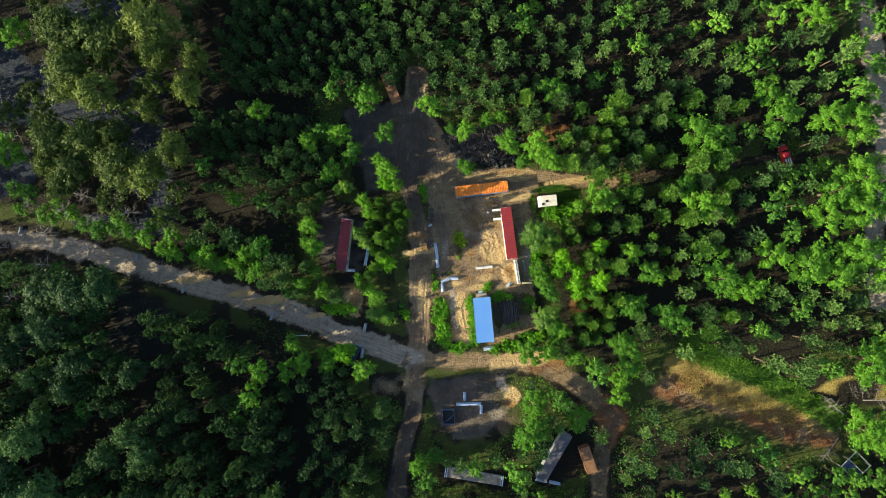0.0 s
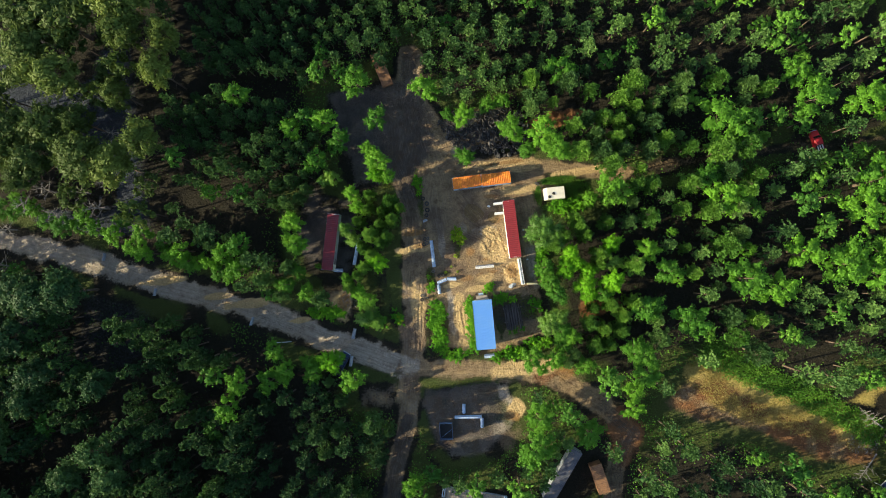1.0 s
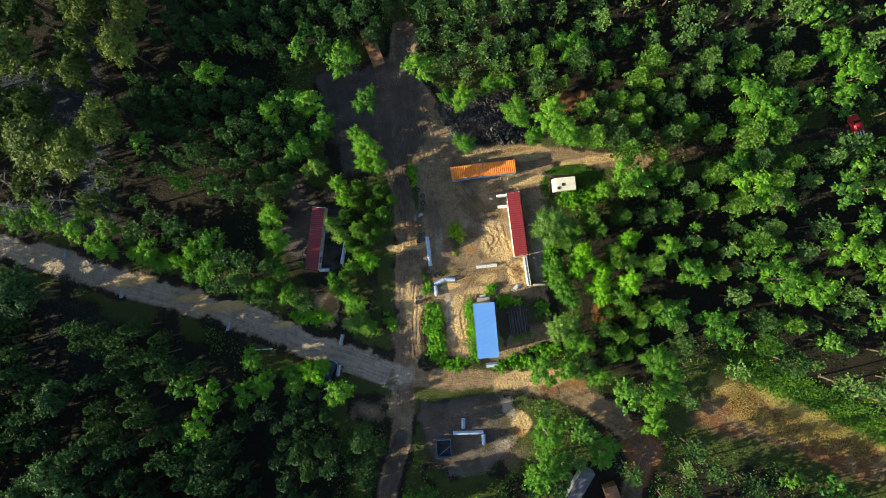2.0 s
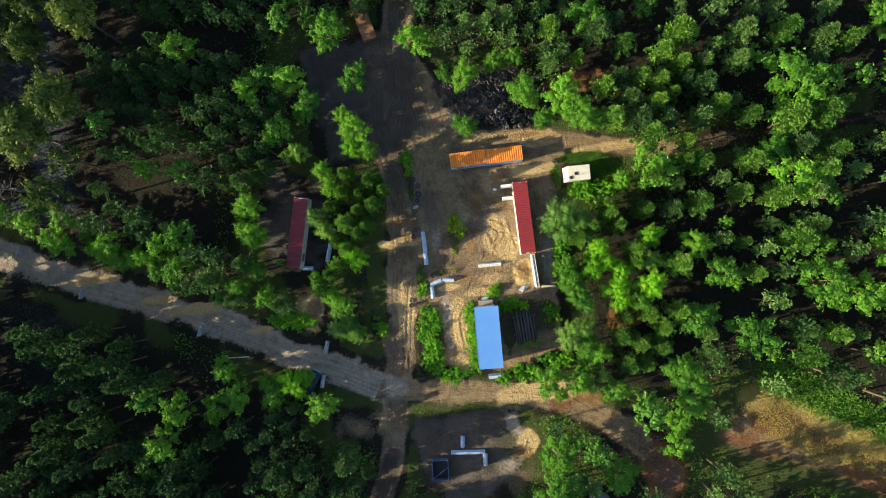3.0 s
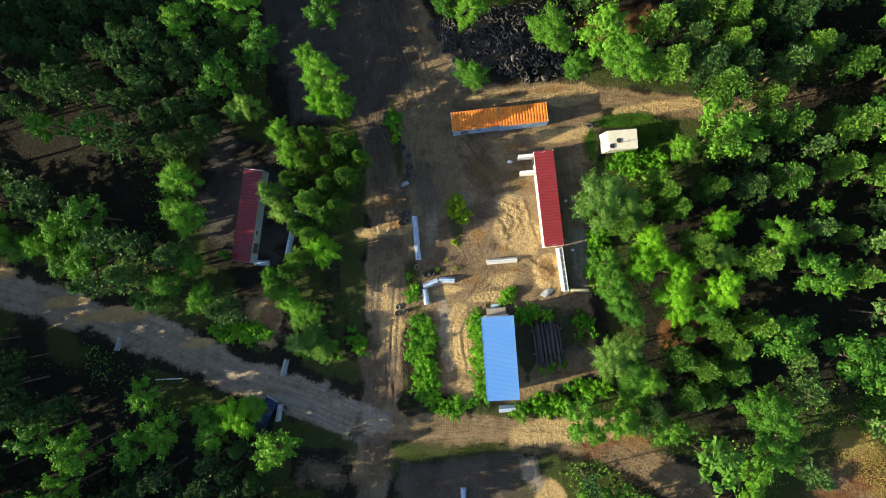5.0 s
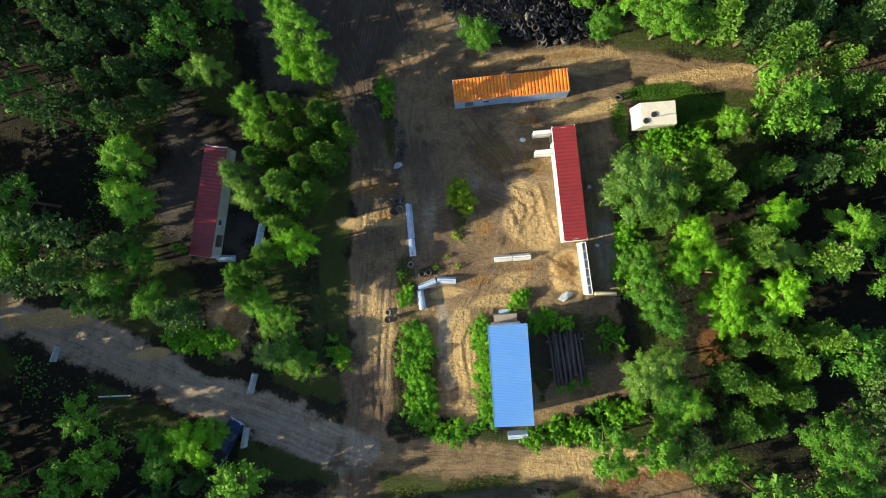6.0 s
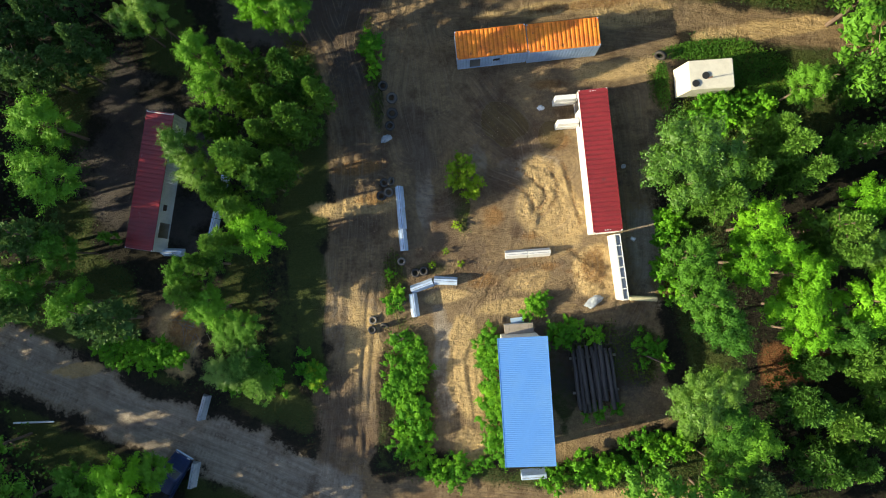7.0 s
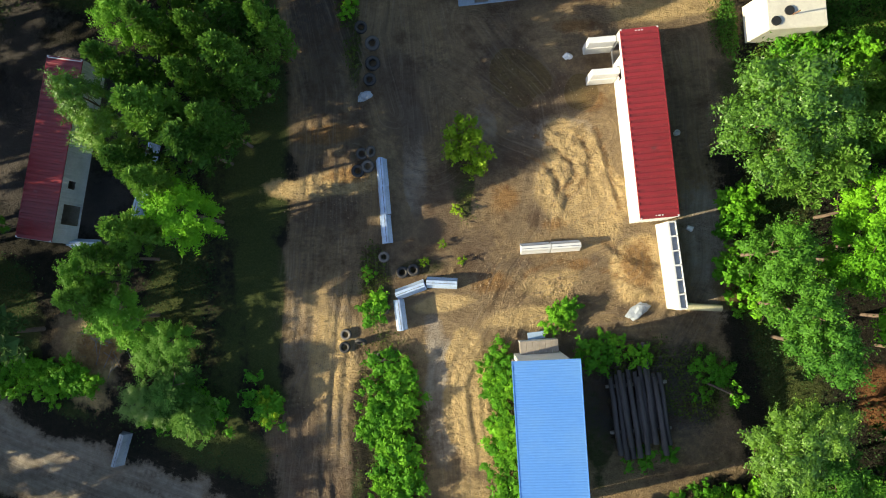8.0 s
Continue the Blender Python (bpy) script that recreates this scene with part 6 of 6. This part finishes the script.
def tyre_heap():
    rng = np.random.default_rng(21)
    made, under = 0, []
    while made < 285:
        x, y = rng.uniform(-12, 9), rng.uniform(21.5, 33)
        d = float(inside(np.array([x]), np.array([y]), HEAP)[0])
        if d < 0:
            continue
        top = 0.12 + 1.1 * min(1.0, d / 2.6) * (0.6 + 0.4 * math.sin(x * 1.3) * math.cos(y * 1.7))
        s = rng.uniform(0.95, 1.45)
        ob = new("tyre", tyre)
        tilt = rng.normal(0, 24) if d < 1.0 else rng.normal(0, 42)
        ob.matrix_basis = pose(x, y, top + 0.05 * rng.random() + abs(math.sin(radians(tilt))) * 0.22, tilt, rng.normal(0, 30), rng.uniform(0, 360)) @ Matrix.Scale(s, 4)
        tagged(ob, "worn black car tyre thrown on a heap", "tyre", "tyre heap")
        made += 1
    while len(under) < 230:
        x, y = rng.uniform(-12, 9), rng.uniform(21.5, 33)
        d = float(inside(np.array([x]), np.array([y]), HEAP)[0])
        if d > 0.2:
            m = pose(x, y, 0.12 + rng.random() * 0.85 * min(1.0, d / 2.6), rng.normal(0, 35), rng.normal(0, 35), rng.uniform(0, 360)) @ Matrix.Scale(rng.uniform(0.95, 1.4), 4)
            mm = np.array(m)
            under.append((tv @ mm[:3, :3].T + mm[:3, 3], tf))
    v, f = join(under)
    tagged(new("tyre_mound", mesh_from("tyre_mound", v, f, rubber, True)), "mound of jumbled black tyres at the edge of the woods", "tyres", kind="stuff")


tyre_heap()
for x, y, z, tilt, s in ((-19.6, -5.65, 0.12, 4, 1.1), (-19.75, -6.5, 0.12, -6, 1.1), (-17.48, 6.45, 0.12, 8, 1.2), (-16.85, 6.5, 0.3, 50, 1.15), (-17.15, 5.55, 0.12, 0, 1.3), (-17.85, 5.3, 0.12, 5, 1.3),
                         (-16.5, 11.5, 0.12, 0, 1.3), (-16.2, 12.6, 0.12, 6, 1.5), (-16.1, 14.0, 0.12, -4, 1.5), (-16.8, 15.2, 0.12, 5, 1.3), (-15.45, -1.85, 0.12, 5, 1.2), (-14.7, -1.75, 0.12, 3, 1.2),
                         (-16.6, -0.7, 0.12, 0, 1.1), (-16.9, -4.2, 0.12, 8, 1.1), (-18.6, -6.2, 0.3, 60, 1.1), (7.93, 15.15, 0.42, 70, 1.5), (-17.3, -7.3, 0.12, 10, 1.1)):
    ob = new("tyre", tyre)
    ob.matrix_basis = pose(x, y, z, tilt, tilt * 0.5, x * 40) @ Matrix.Scale(s, 4)
    tagged(ob, "worn black car tyre lying on sandy ground", "tyre", "loose tyres")

# ---- vehicles ----


def wheel(parent, x, y, r=0.36, w=0.24):
    v, f = tyre_mesh(r * 0.74, r * 0.26, w / 2, 20)
    rot = np.array(pose(0, 0, 0, 90, 0, 0))[:3, :3]
    t = part("tyre", mesh_from("wheel_tyre", v @ rot.T, f, rubber, True), part("wheel", tube((0, -w * 0.4, 0), (0, w * 0.4, 0), r * 0.55, r * 0.55, 16), parent, concrete, m=pose(x, y, r)))
    return t


def loft(sections):
    """A closed skin through sections, each (x, half width, bottom, top, top half width)."""
    bm = bmesh.new()
    rings = []
    for x, hw, z0, z1, tw in sections:
        rings.append([bm.verts.new(p) for p in ((x, -hw, z0), (x, hw, z0), (x, hw, z0 + (z1 - z0) * 0.65), (x, tw, z1), (x, -tw, z1), (x, -hw, z0 + (z1 - z0) * 0.65))])
    for a, b in zip(rings[:-1], rings[1:]):
        for i in range(6):
            bm.faces.new((a[i], a[(i + 1) % 6], b[(i + 1) % 6], b[i]))
    bm.faces.new(rings[0][::-1])
    bm.faces.new(rings[-1])
    bmesh.ops.recalc_face_normals(bm, faces=bm.faces)
    bmesh.ops.bevel(bm, geom=list(bm.edges), offset=0.04, segments=2, affect="EDGES")
    return bm


def pickup(x, y, turn, paint, label, rack):
    root = thing("pickup_truck", x, y, 0.05, turn, label, "truck")
    body = part("body", loft([(-2.55, 0.85, 0.5, 0.95, 0.82), (-2.4, 0.92, 0.38, 1.0, 0.88), (0.4, 0.93, 0.35, 1.0, 0.88), (1.9, 0.92, 0.35, 1.02, 0.84), (2.5, 0.82, 0.42, 0.88, 0.74)]), root, paint)
    part("cab", loft([(-0.75, 0.86, 0.95, 1.35, 0.80), (-0.6, 0.86, 0.95, 1.72, 0.70), (0.75, 0.86, 0.95, 1.72, 0.70), (1.35, 0.86, 0.95, 1.08, 0.80)]), root, paint)
    part("windscreen", box((0.03, 1.35, 0.66), (0, 0, -0.33), 0.01), root, glass_dark, m=pose(1.07, 0, 1.40, 0, -42, 0))
    part("rear_window", box((0.03, 1.3, 0.4), (0, 0, -0.2), 0.01), root, glass_dark, m=pose(-0.71, 0, 1.48, 0, 20, 0))
    for s in (-1, 1):
        part("side_window", box((1.1, 0.02, 0.36), (0.1, s * 0.80, 1.28), 0.005), root, glass_dark)
        part("headlight", box((0.05, 0.3, 0.14), (2.49, s * 0.55, 0.68), 0.02), root, white_paint)
        part("bed_side", box((1.65, 0.07, 0.3), (-1.62, s * 0.86, 0.95), 0.02), root, paint)
        for xx in (-1.6, 1.55):
            wheel(root, xx, s * 0.82)
    part("tailgate", box((0.06, 1.7, 0.3), (-2.45, 0, 0.95), 0.02), root, paint)
    part("bed_floor", box((1.6, 1.6, 0.04), (-1.6, 0, 1.0)), root, black_void)
    part("bumper", box((0.1, 1.7, 0.16), (2.55, 0, 0.42), 0.03), root, concrete)
    if rack:
        for i in range(3):
            part("load_board", box((2.2, 0.22, 0.05), (-1.3, -0.55 + i * 0.5, 1.3), 0.006), root, white_paint, "white board laid along the truck bed")
    return root


pickup(66.9, 16.0, 100, red_car, "red pickup truck with white boards, parked under trees", True)
pickup(-38.7, -17.9, 55, blue_car, "dark blue pickup truck half hidden under a tree", False)


def box_trailer():
    root = thing("cargo_trailer", -22.1, 43.9, 0, 104.3, "rusty brown plank-topped cargo trailer parked under trees", "trailer")
    ln, w = 7.6, 2.4
    part("chassis", box((ln, w - 0.5, 0.2), (0, 0, 0.75), 0.03), root, rust_brown)
    for i in range(9):
        part("deck_plank", box((ln - 0.05, w / 9 - 0.015, 0.05), (0, -w / 2 + (i + 0.5) * w / 9, 1.55), 0.006), root, rust_brown)
    for s in (-1, 1):
        part("side_board", box((ln, 0.06, 0.75), (0, s * (w / 2 - 0.03), 0.92), 0.01), root, rust_brown)
        part("end_board", box((0.06, w - 0.14, 0.75), (s * (ln / 2 - 0.03), 0, 0.92), 0.01), root, rust_brown)
        for xx in (-2.4, -1.3, 2.2):
            wheel(root, xx, s * 1.0, 0.46, 0.28)
    return root


box_trailer()

# ---- things south of the crossing ----
container("shipping_container", 2.3, -51.97, 52.5, 12.1, grey_concrete, dark_roof, "long shipping container with a dark grey roof among trees")
container("shipping_container", 14.5, -50.7, 101.5, 6.1, rust_brown, rust_brown, "rusty brown shipping container half hidden by trees")


def flat_rack():
    root = thing("flat_rack", -13.9, -49.4, 0, -15.6, "long plank-decked flat rack with white end frames", "flat rack")
    ln, w = 13.8, 2.3
    for i in range(34):
        part("deck_plank", box(((ln - 1.2) / 34 - 0.02, w - 0.2, 0.07), (-ln / 2 + 0.6 + (i + 0.5) * (ln - 1.2) / 34, 0, 0.62), 0.008), root, plank_wood)
    for s in (-1, 1):
        part("side_rail", box((ln, 0.14, 0.6), (0, s * (w / 2 - 0.07), 0.05), 0.015), root, grey_concrete)
        for xx in (0.12, 0.52):
            part("end_frame", box((0.2, w, 0.95), (s * (ln / 2 - xx), 0, 0.0), 0.03), root, concrete, "white-painted steel end frame")
    return root


flat_rack()


def open_bin():
    root = thing("open_bin", -18.1, -34.9, 0, -4, "blue-edged open-topped steel bin with a dark inside", "bin")
    a, b, h = 2.7, 3.4, 1.3
    for s in (-1, 1):
        part("long_wall", box((0.06, b, h), (s * a / 2, 0, 0), 0.015), root, bin_blue)
        part("short_wall", box((a - 0.07, 0.06, h), (0, s * b / 2, 0), 0.015), root, bin_blue)
    part("bin_floor", box((a - 0.12, b - 0.12, 0.05), (0, 0, 0.03)), root, black_void)
    part("cross_bar", tube((-a / 2 + 0.05, -b / 2 + 0.3, h - 0.08), (a / 2 - 0.05, b / 2 - 1.2, h - 0.08), 0.05, 0.05, 8), root, bin_blue)
    return root


open_bin()


def tarp_frame():
    root = thing("frame_shelter", 72.3, -56.0, 0, 38, "low shelter frame of white pipes with a dark sheet roof", "shelter")
    for x in (-2.4, 0, 2.4):
        part("cross_pipe", tube((x, -2.2, 2.05), (x, 2.2, 2.05), 0.06, 0.06, 8), root, white_paint)
        for s in (-1, 1):
            part("leg", tube((x, s * 2.2, 0), (x, s * 2.2, 2.05), 0.06, 0.06, 8), root, white_paint)
    for s in (-1, 1):
        part("long_pipe", tube((-2.5, s * 2.2, 2.1), (2.5, s * 2.2, 2.1), 0.06, 0.06, 8), root, white_paint)
    v = [(-2.4 + 2.4 * i / 8 * 1.0, -2.1 + 4.2 * j / 8, 2.0 - 0.16 * math.sin(math.pi * i / 8) * math.sin(math.pi * j / 8)) for i in range(9) for j in range(9)]
    f = [(i * 9 + j, (i + 1) * 9 + j, (i + 1) * 9 + j + 1, i * 9 + j + 1) for i in range(8) for j in range(8)]
    shell(part("roof_sheet", mesh_from("roof_sheet", v, f, blue_car, True), root), 0.02)
    return root


tarp_frame()

# ---- dead trees and fallen limbs ----


def dead_tree_mesh(seed):
    rng = np.random.default_rng(seed)
    h = 7.0
    pieces = [bent_bar([(0, 0, -0.2), (0.15, 0.1, h * 0.4), (0.1, 0.3, h)], 0.16, 0.03, 7)]
    for i in range(16):
        f = 0.35 + 0.62 * i / 15
        a = i * 2.4 + rng.uniform(-0.5, 0.5)
        s = np.array([0.12, 0.1 + 0.15 * f, f * h])
        reach = 2.6 * (1.15 - f * 0.75) * rng.uniform(0.7, 1.1)
        d = np.array([math.cos(a), math.sin(a), 0.35])
        e = s + d * reach
        pieces.append(bent_bar([s, s + d * reach * 0.5 + rng.normal(0, 0.1, 3), e], 0.06, 0.012, 4))
        for k in range(4):
            q = s + d * reach * (0.4 + 0.15 * k)
            dd = d + rng.normal(0, 0.55, 3)
            pieces.append(bent_bar([q, q + dd * reach * 0.2, q + dd * reach * 0.42 + rng.normal(0, 0.08, 3)], 0.028, 0.006, 4))
    v, f = join(pieces)
    return mesh_from("dead_tree", v, f, dead_wood, True)


dead_meshes = [dead_tree_mesh(900 + i) for i in range(3)]
dead_rng = np.random.default_rng(31)
for x, y, tip in ((-115, 52, 0), (-112, 44, 0), (-118, 33, 0), (-104, 31, 0), (-97, 27, 0), (-110, 27, 0), (-93, 33, 0), (-108, 12, 0), (-116, 6, 0), (-112, -2, 0), (-104, 5, 0), (-120, 18, 0),
                  (-100, 38, 0), (-107, 34, 0), (-95, 22, 0), (-90, 26, 0), (-84, 27, 0), (-101, 24, 0), (-112, 38, 0), (-88, 45, 0), (-82, 38, 0), (-107, 20, 0), (-97, 15, 0), (-86, 22, 0), (-79, 30, 0), (-102, 60, 0), (-118, -12, 0), (72, -44.5, 75), (77, -42, 80), (70, -50, 78)):
    ob = new("dead_tree", dead_meshes[int(dead_rng.integers(3))])
    ob.matrix_basis = pose(x, y, 0.1 if not tip else 0.5, tip, 0, float(dead_rng.uniform(0, 360))) @ Matrix.Scale(float(dead_rng.uniform(0.75, 1.2)), 4)
    tagged(ob, "bare grey dead tree in swampy woodland" if not tip else "bare pale fallen tree lying at the field edge", "dead tree", "dead trees")

# leaning stems at the woods' edge
for x, y, turn, ln in ((3.8, -10.9, -30, 2.2), (6.8, -19.0, -38, 1.8)):
    v, f = bent_bar([(0, 0, 0), (0.6, 0, 0.9), (1.3, 0, 1.9)], 0.09, 0.06, 8)
    ob = thing("sapling", x, y, 0, turn, "leaning sapling with a tuft of green leaves", "tree")
    part("trunk", mesh_from("sapling_trunk", v, f, bark, True), ob)
    r = np.random.default_rng(int(abs(x * 10)))
    v, f = broad_crown(r, 0.7, 1.0, 8, 26, 0.2)
    part("crown", mesh_from("sapling_crown", v + [1.4, 0, 1.3], f, shrub_leaf), ob)


# ---- weeds and undergrowth ----


def scatter(name, label, count, low, high, size, where, seed, material, area, tall=0.5):
    """Leaf cards over the ground where the plan asks for them."""
    rng = np.random.default_rng(seed)
    p = rng.uniform(area[:2], area[2:], (count, 2))
    w = where(p[:, 0], p[:, 1])
    p = p[rng.random(count) < w]
    z = ground_height(p[:, 0], p[:, 1]) + rng.uniform(low, high, len(p))
    out = rng.normal(0, 1, (len(p), 3)) * tall + [0, 0, 0.8]
    v, f = leaf_cards(np.column_stack((p, z)), out, size, rng)
    tone = np.repeat(lattice_noise(p[:, 0], p[:, 1], 1.6, seed + 1), 4)
    tagged(new(name, mesh_from(name, v, f, material, attributes={"tone": tone})), label, name, kind="stuff")


dry_leaf = leaf_material("dry_grass_blades", (0.24, 0.20, 0.055), (0.34, 0.27, 0.08), (0.46, 0.36, 0.12), by_tree="tone")


def edge_growth(x, y):
    wd = -open_ground(x, y)
    wd = np.where((x > -28) & (x < -22) & (y < 8) & (y > -13), wd * 0.0 - 1, wd)
    belt = ramp(2.8 - to_line(x, y, [(41, -27.5), (50, -32.5), (58, -37.5), (70, -46)])[0], 0, 1.2)
    return belt + ramp(wd, -0.3, 1.2) * (1 - ramp(wd, 5, 10)) * (0.25 + 0.75 * ramp(lattice_noise(x, y, 4, 51), 0.3, 0.6))


def deep_growth(x, y):
    wd = -open_ground(x, y)
    return 0.55 * ramp(wd, 2, 5) * ramp(lattice_noise(x, y, 6, 55), 0.35, 0.65)


def yard_weeds(x, y):
    w = np.zeros(x.shape)
    for cx, cy, rx, ry in ((-17.0, -12.5, 2.4, 7.4), (-9.5, -12.5, 1.2, 6.0), (-3, -20.6, 8.0, 1.3), (12.0, 9.0, 5, 3.4), (-17.6, 16.5, 0.8, 6), (-10.7, 4.0, 0.9, 3.2),
                           (3.0, -11, 3.2, 2.8), (-17.4, -2.5, 1.1, 3.0), (-24.3, 19, 1.2, 7), (-1, -8.6, 3.2, 1.5), (-13, -25.2, 9, 0.9), (7.7, 12.8, 1.2, 2.6), (14.8, 12.4, 4.0, 3.0)):
        w = np.maximum(w, ramp(1.1 - np.hypot((x - cx) / rx, (y - cy) / ry), 0, 0.5))
    return w * ramp(lattice_noise(x, y, 1.5, 58), 0.2, 0.6)


def close_by(x, y):
    return (x > -50) & (x < 24) & (y > -27) & (y < 24)


# growth under the trees takes the gloom-darkened colour, the edges a bright one
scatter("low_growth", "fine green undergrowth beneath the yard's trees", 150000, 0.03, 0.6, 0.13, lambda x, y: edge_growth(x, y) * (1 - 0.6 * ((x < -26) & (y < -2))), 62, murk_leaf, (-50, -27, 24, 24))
scatter("undergrowth", "low bright green undergrowth along the woodland edge", 105000, 0.05, 0.9, 0.30, lambda x, y: np.where(close_by(x, y), 0.0, edge_growth(x, y)), 61, broad_far, (-62, -58, 76, 60))
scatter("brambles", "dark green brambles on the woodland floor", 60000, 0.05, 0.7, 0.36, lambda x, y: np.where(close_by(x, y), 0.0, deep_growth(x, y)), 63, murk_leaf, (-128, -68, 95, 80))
scatter("weeds", "yellow-green weeds and grass tufts on the sandy yard", 200000, 0.0, 0.28, 0.15, yard_weeds, 65, grass_leaf, (-30, -28, 20, 26), 0.9)
scatter("dry_grass", "golden dry grass on the open field", 150000, 0.0, 0.3, 0.15, lambda x, y: ramp(4.5 - to_line(x, y, [(37, -29), (46, -37), (57, -41), (66, -45)])[0], 0, 2) * ramp(lattice_noise(x, y, 3, 59), 0.3, 0.6), 67, dry_leaf, (22, -58, 78, -24), 0.4)
lush_leaf = leaf_material("lush_grass", (0.035, 0.105, 0.014), (0.085, 0.215, 0.022), (0.150, 0.310, 0.035), by_tree="tone")
scatter("tall_grass", "lush green tall grass along the field's edge", 90000, 0.05, 0.6, 0.26, lambda x, y: ramp(3.4 + 2.0 * (lattice_noise(x, y, 3, 57) - 0.5) - to_line(x, y, [(40, -25.5), (50, -31.5), (58, -36.5), (69, -45)])[0], 0, 1.5), 69, lush_leaf, (34, -54, 78, -20), 0.5)


def hut_lawn(x, y):
    w = np.zeros(x.shape)
    for cx, cy, rx, ry in ((15.0, 12.2, 4.6, 3.0), (12.0, 15.4, 4.5, 0.9), (8.0, 12.6, 0.8, 2.2), (12.5, 9.8, 4.0, 1.2)):
        w = np.maximum(w, ramp(1.1 - np.hypot((x - cx) / rx, (y - cy) / ry), 0, 0.4))
    return w * np.where((np.abs(x - 11.2) < 2.7) & (np.abs(y - 12.5) < 1.6), 0, 1) * (0.3 + 0.7 * ramp(lattice_noise(x, y, 1.4, 56), 0.2, 0.6))


scatter("lawn", "lush green grass growing round the cream hut", 60000, 0.0, 0.22, 0.13, hut_lawn, 70, lush_leaf, (5, 7, 21, 17), 0.7)


def clods():
    """Crumbled lumps of earth where the ground is churned."""
    rng = np.random.default_rng(73)
    spots = ((-3.0, 2.0, 3.2, 5.0, 900), (-0.2, -3.9, 2.2, 2.4, 600), (-5.8, -4.0, 3.2, 1.2, 350), (5.5, -25.2, 5.0, 2.0, 500), (-9.5, -3.0, 3.0, 2.0, 250), (4.5, 20.2, 6.0, 1.6, 500), (-20.0, 4.5, 4.0, 2.5, 350), (-37.0, -6.0, 2.0, 3.0, 300), (-6, 9, 7, 4, 400), (-21, -8, 2.4, 6, 300))
    base = np.array([(1, 0, 0), (-1, 0, 0), (0, 1, 0), (0, -1, 0), (0, 0, 1), (0, 0, -0.6)], float)
    tri = np.array([(0, 2, 4), (2, 1, 4), (1, 3, 4), (3, 0, 4), (2, 0, 5), (1, 2, 5), (3, 1, 5), (0, 3, 5)])
    pieces = []
    for cx, cy, rx, ry, n in spots:
        for _ in range(n):
            q, a = math.sqrt(rng.random()), rng.uniform(0, 6.283)
            x, y = cx + rx * q * math.cos(a), cy + ry * q * math.sin(a)
            sz = 0.02 + 0.06 * rng.random() ** 4
            pieces.append((base * rng.uniform(0.6, 1.3, (6, 1)) * sz * [1, 1, 0.8] + [x, y, 0.03], tri))
    v, f = join(pieces)
    tagged(new("clods", mesh_from("clods", v, f, clod_soil)), "crumbled lumps of sandy earth on the churned yard", "soil", kind="stuff")


clod_soil = worn("clod_soil", (0.40, 0.28, 0.16), (0.22, 0.15, 0.09), 0.95, scale=0.6, fine=8)
clods()


# yellow-green bushes on the open yard
for i, (x, y, size) in enumerate(((-10.55, 7.0, 1.75), (-10.0, 5.8, 1.8), (-10.95, 6.1, 1.5), (-9.8, 4.8, 1.2), (-11.4, 2.0, 0.6), (-13.9, -1.3, 0.5), (-12.6, -0.2, 0.4), (-11.4, -1.4, 0.45), (-25.0, -10.3, 1.0), (-25.2, -9.4, 0.9))):
    r = np.random.default_rng(700 + i)
    v, f = broad_crown(r, 0.8, 1.25, 14, 60, 0.12, True)
    ob = thing("bush", x, y, -0.05, 40 * i, "yellow-green leafy bush on the sandy yard", "bush", "yellow-green bushes")
    ob.matrix_basis = ob.matrix_basis @ Matrix.Scale(size, 4)
    part("leaves", mesh_from("bush_leaves", v - [0, 0, 0.1], f, yellow_leaf), ob)
    part("stems", trunk_mesh("bush_stems", r, 0.8, 0.025, 6, 0.5, bark, 0.1, 5), ob)


def brush_pile(cx, cy, rx, ry, n, seed):
    """Broken branches lying criss-cross on the ground."""
    rng = np.random.default_rng(seed)
    pieces = []
    for _ in range(n):
        q, a, t = math.sqrt(rng.random()), rng.uniform(0, 6.283), rng.uniform(0, 6.283)
        c = np.array([cx + rx * q * math.cos(a), cy + ry * q * math.sin(a), 0.08 + 0.25 * rng.random()])
        d = np.array([math.cos(t), math.sin(t), rng.uniform(-0.08, 0.08)]) * rng.uniform(0.3, 1.0)
        pieces.append(bent_bar([c - d, c + rng.normal(0, 0.06, 3), c + d], 0.028, 0.012, 4))
    v, f = join(pieces)
    tagged(new("brush_pile", mesh_from("brush_pile", v, f, dead_wood, True)), "pile of broken pale branches on bare ground", "branches", kind="stuff")


brush_pile(-35.6, -4.2, 1.6, 2.2, 34, 41)
brush_pile(68, -47.5, 3.0, 2.5, 70, 42)
brush_pile(78, -39.5, 4.0, 2.0, 60, 43)
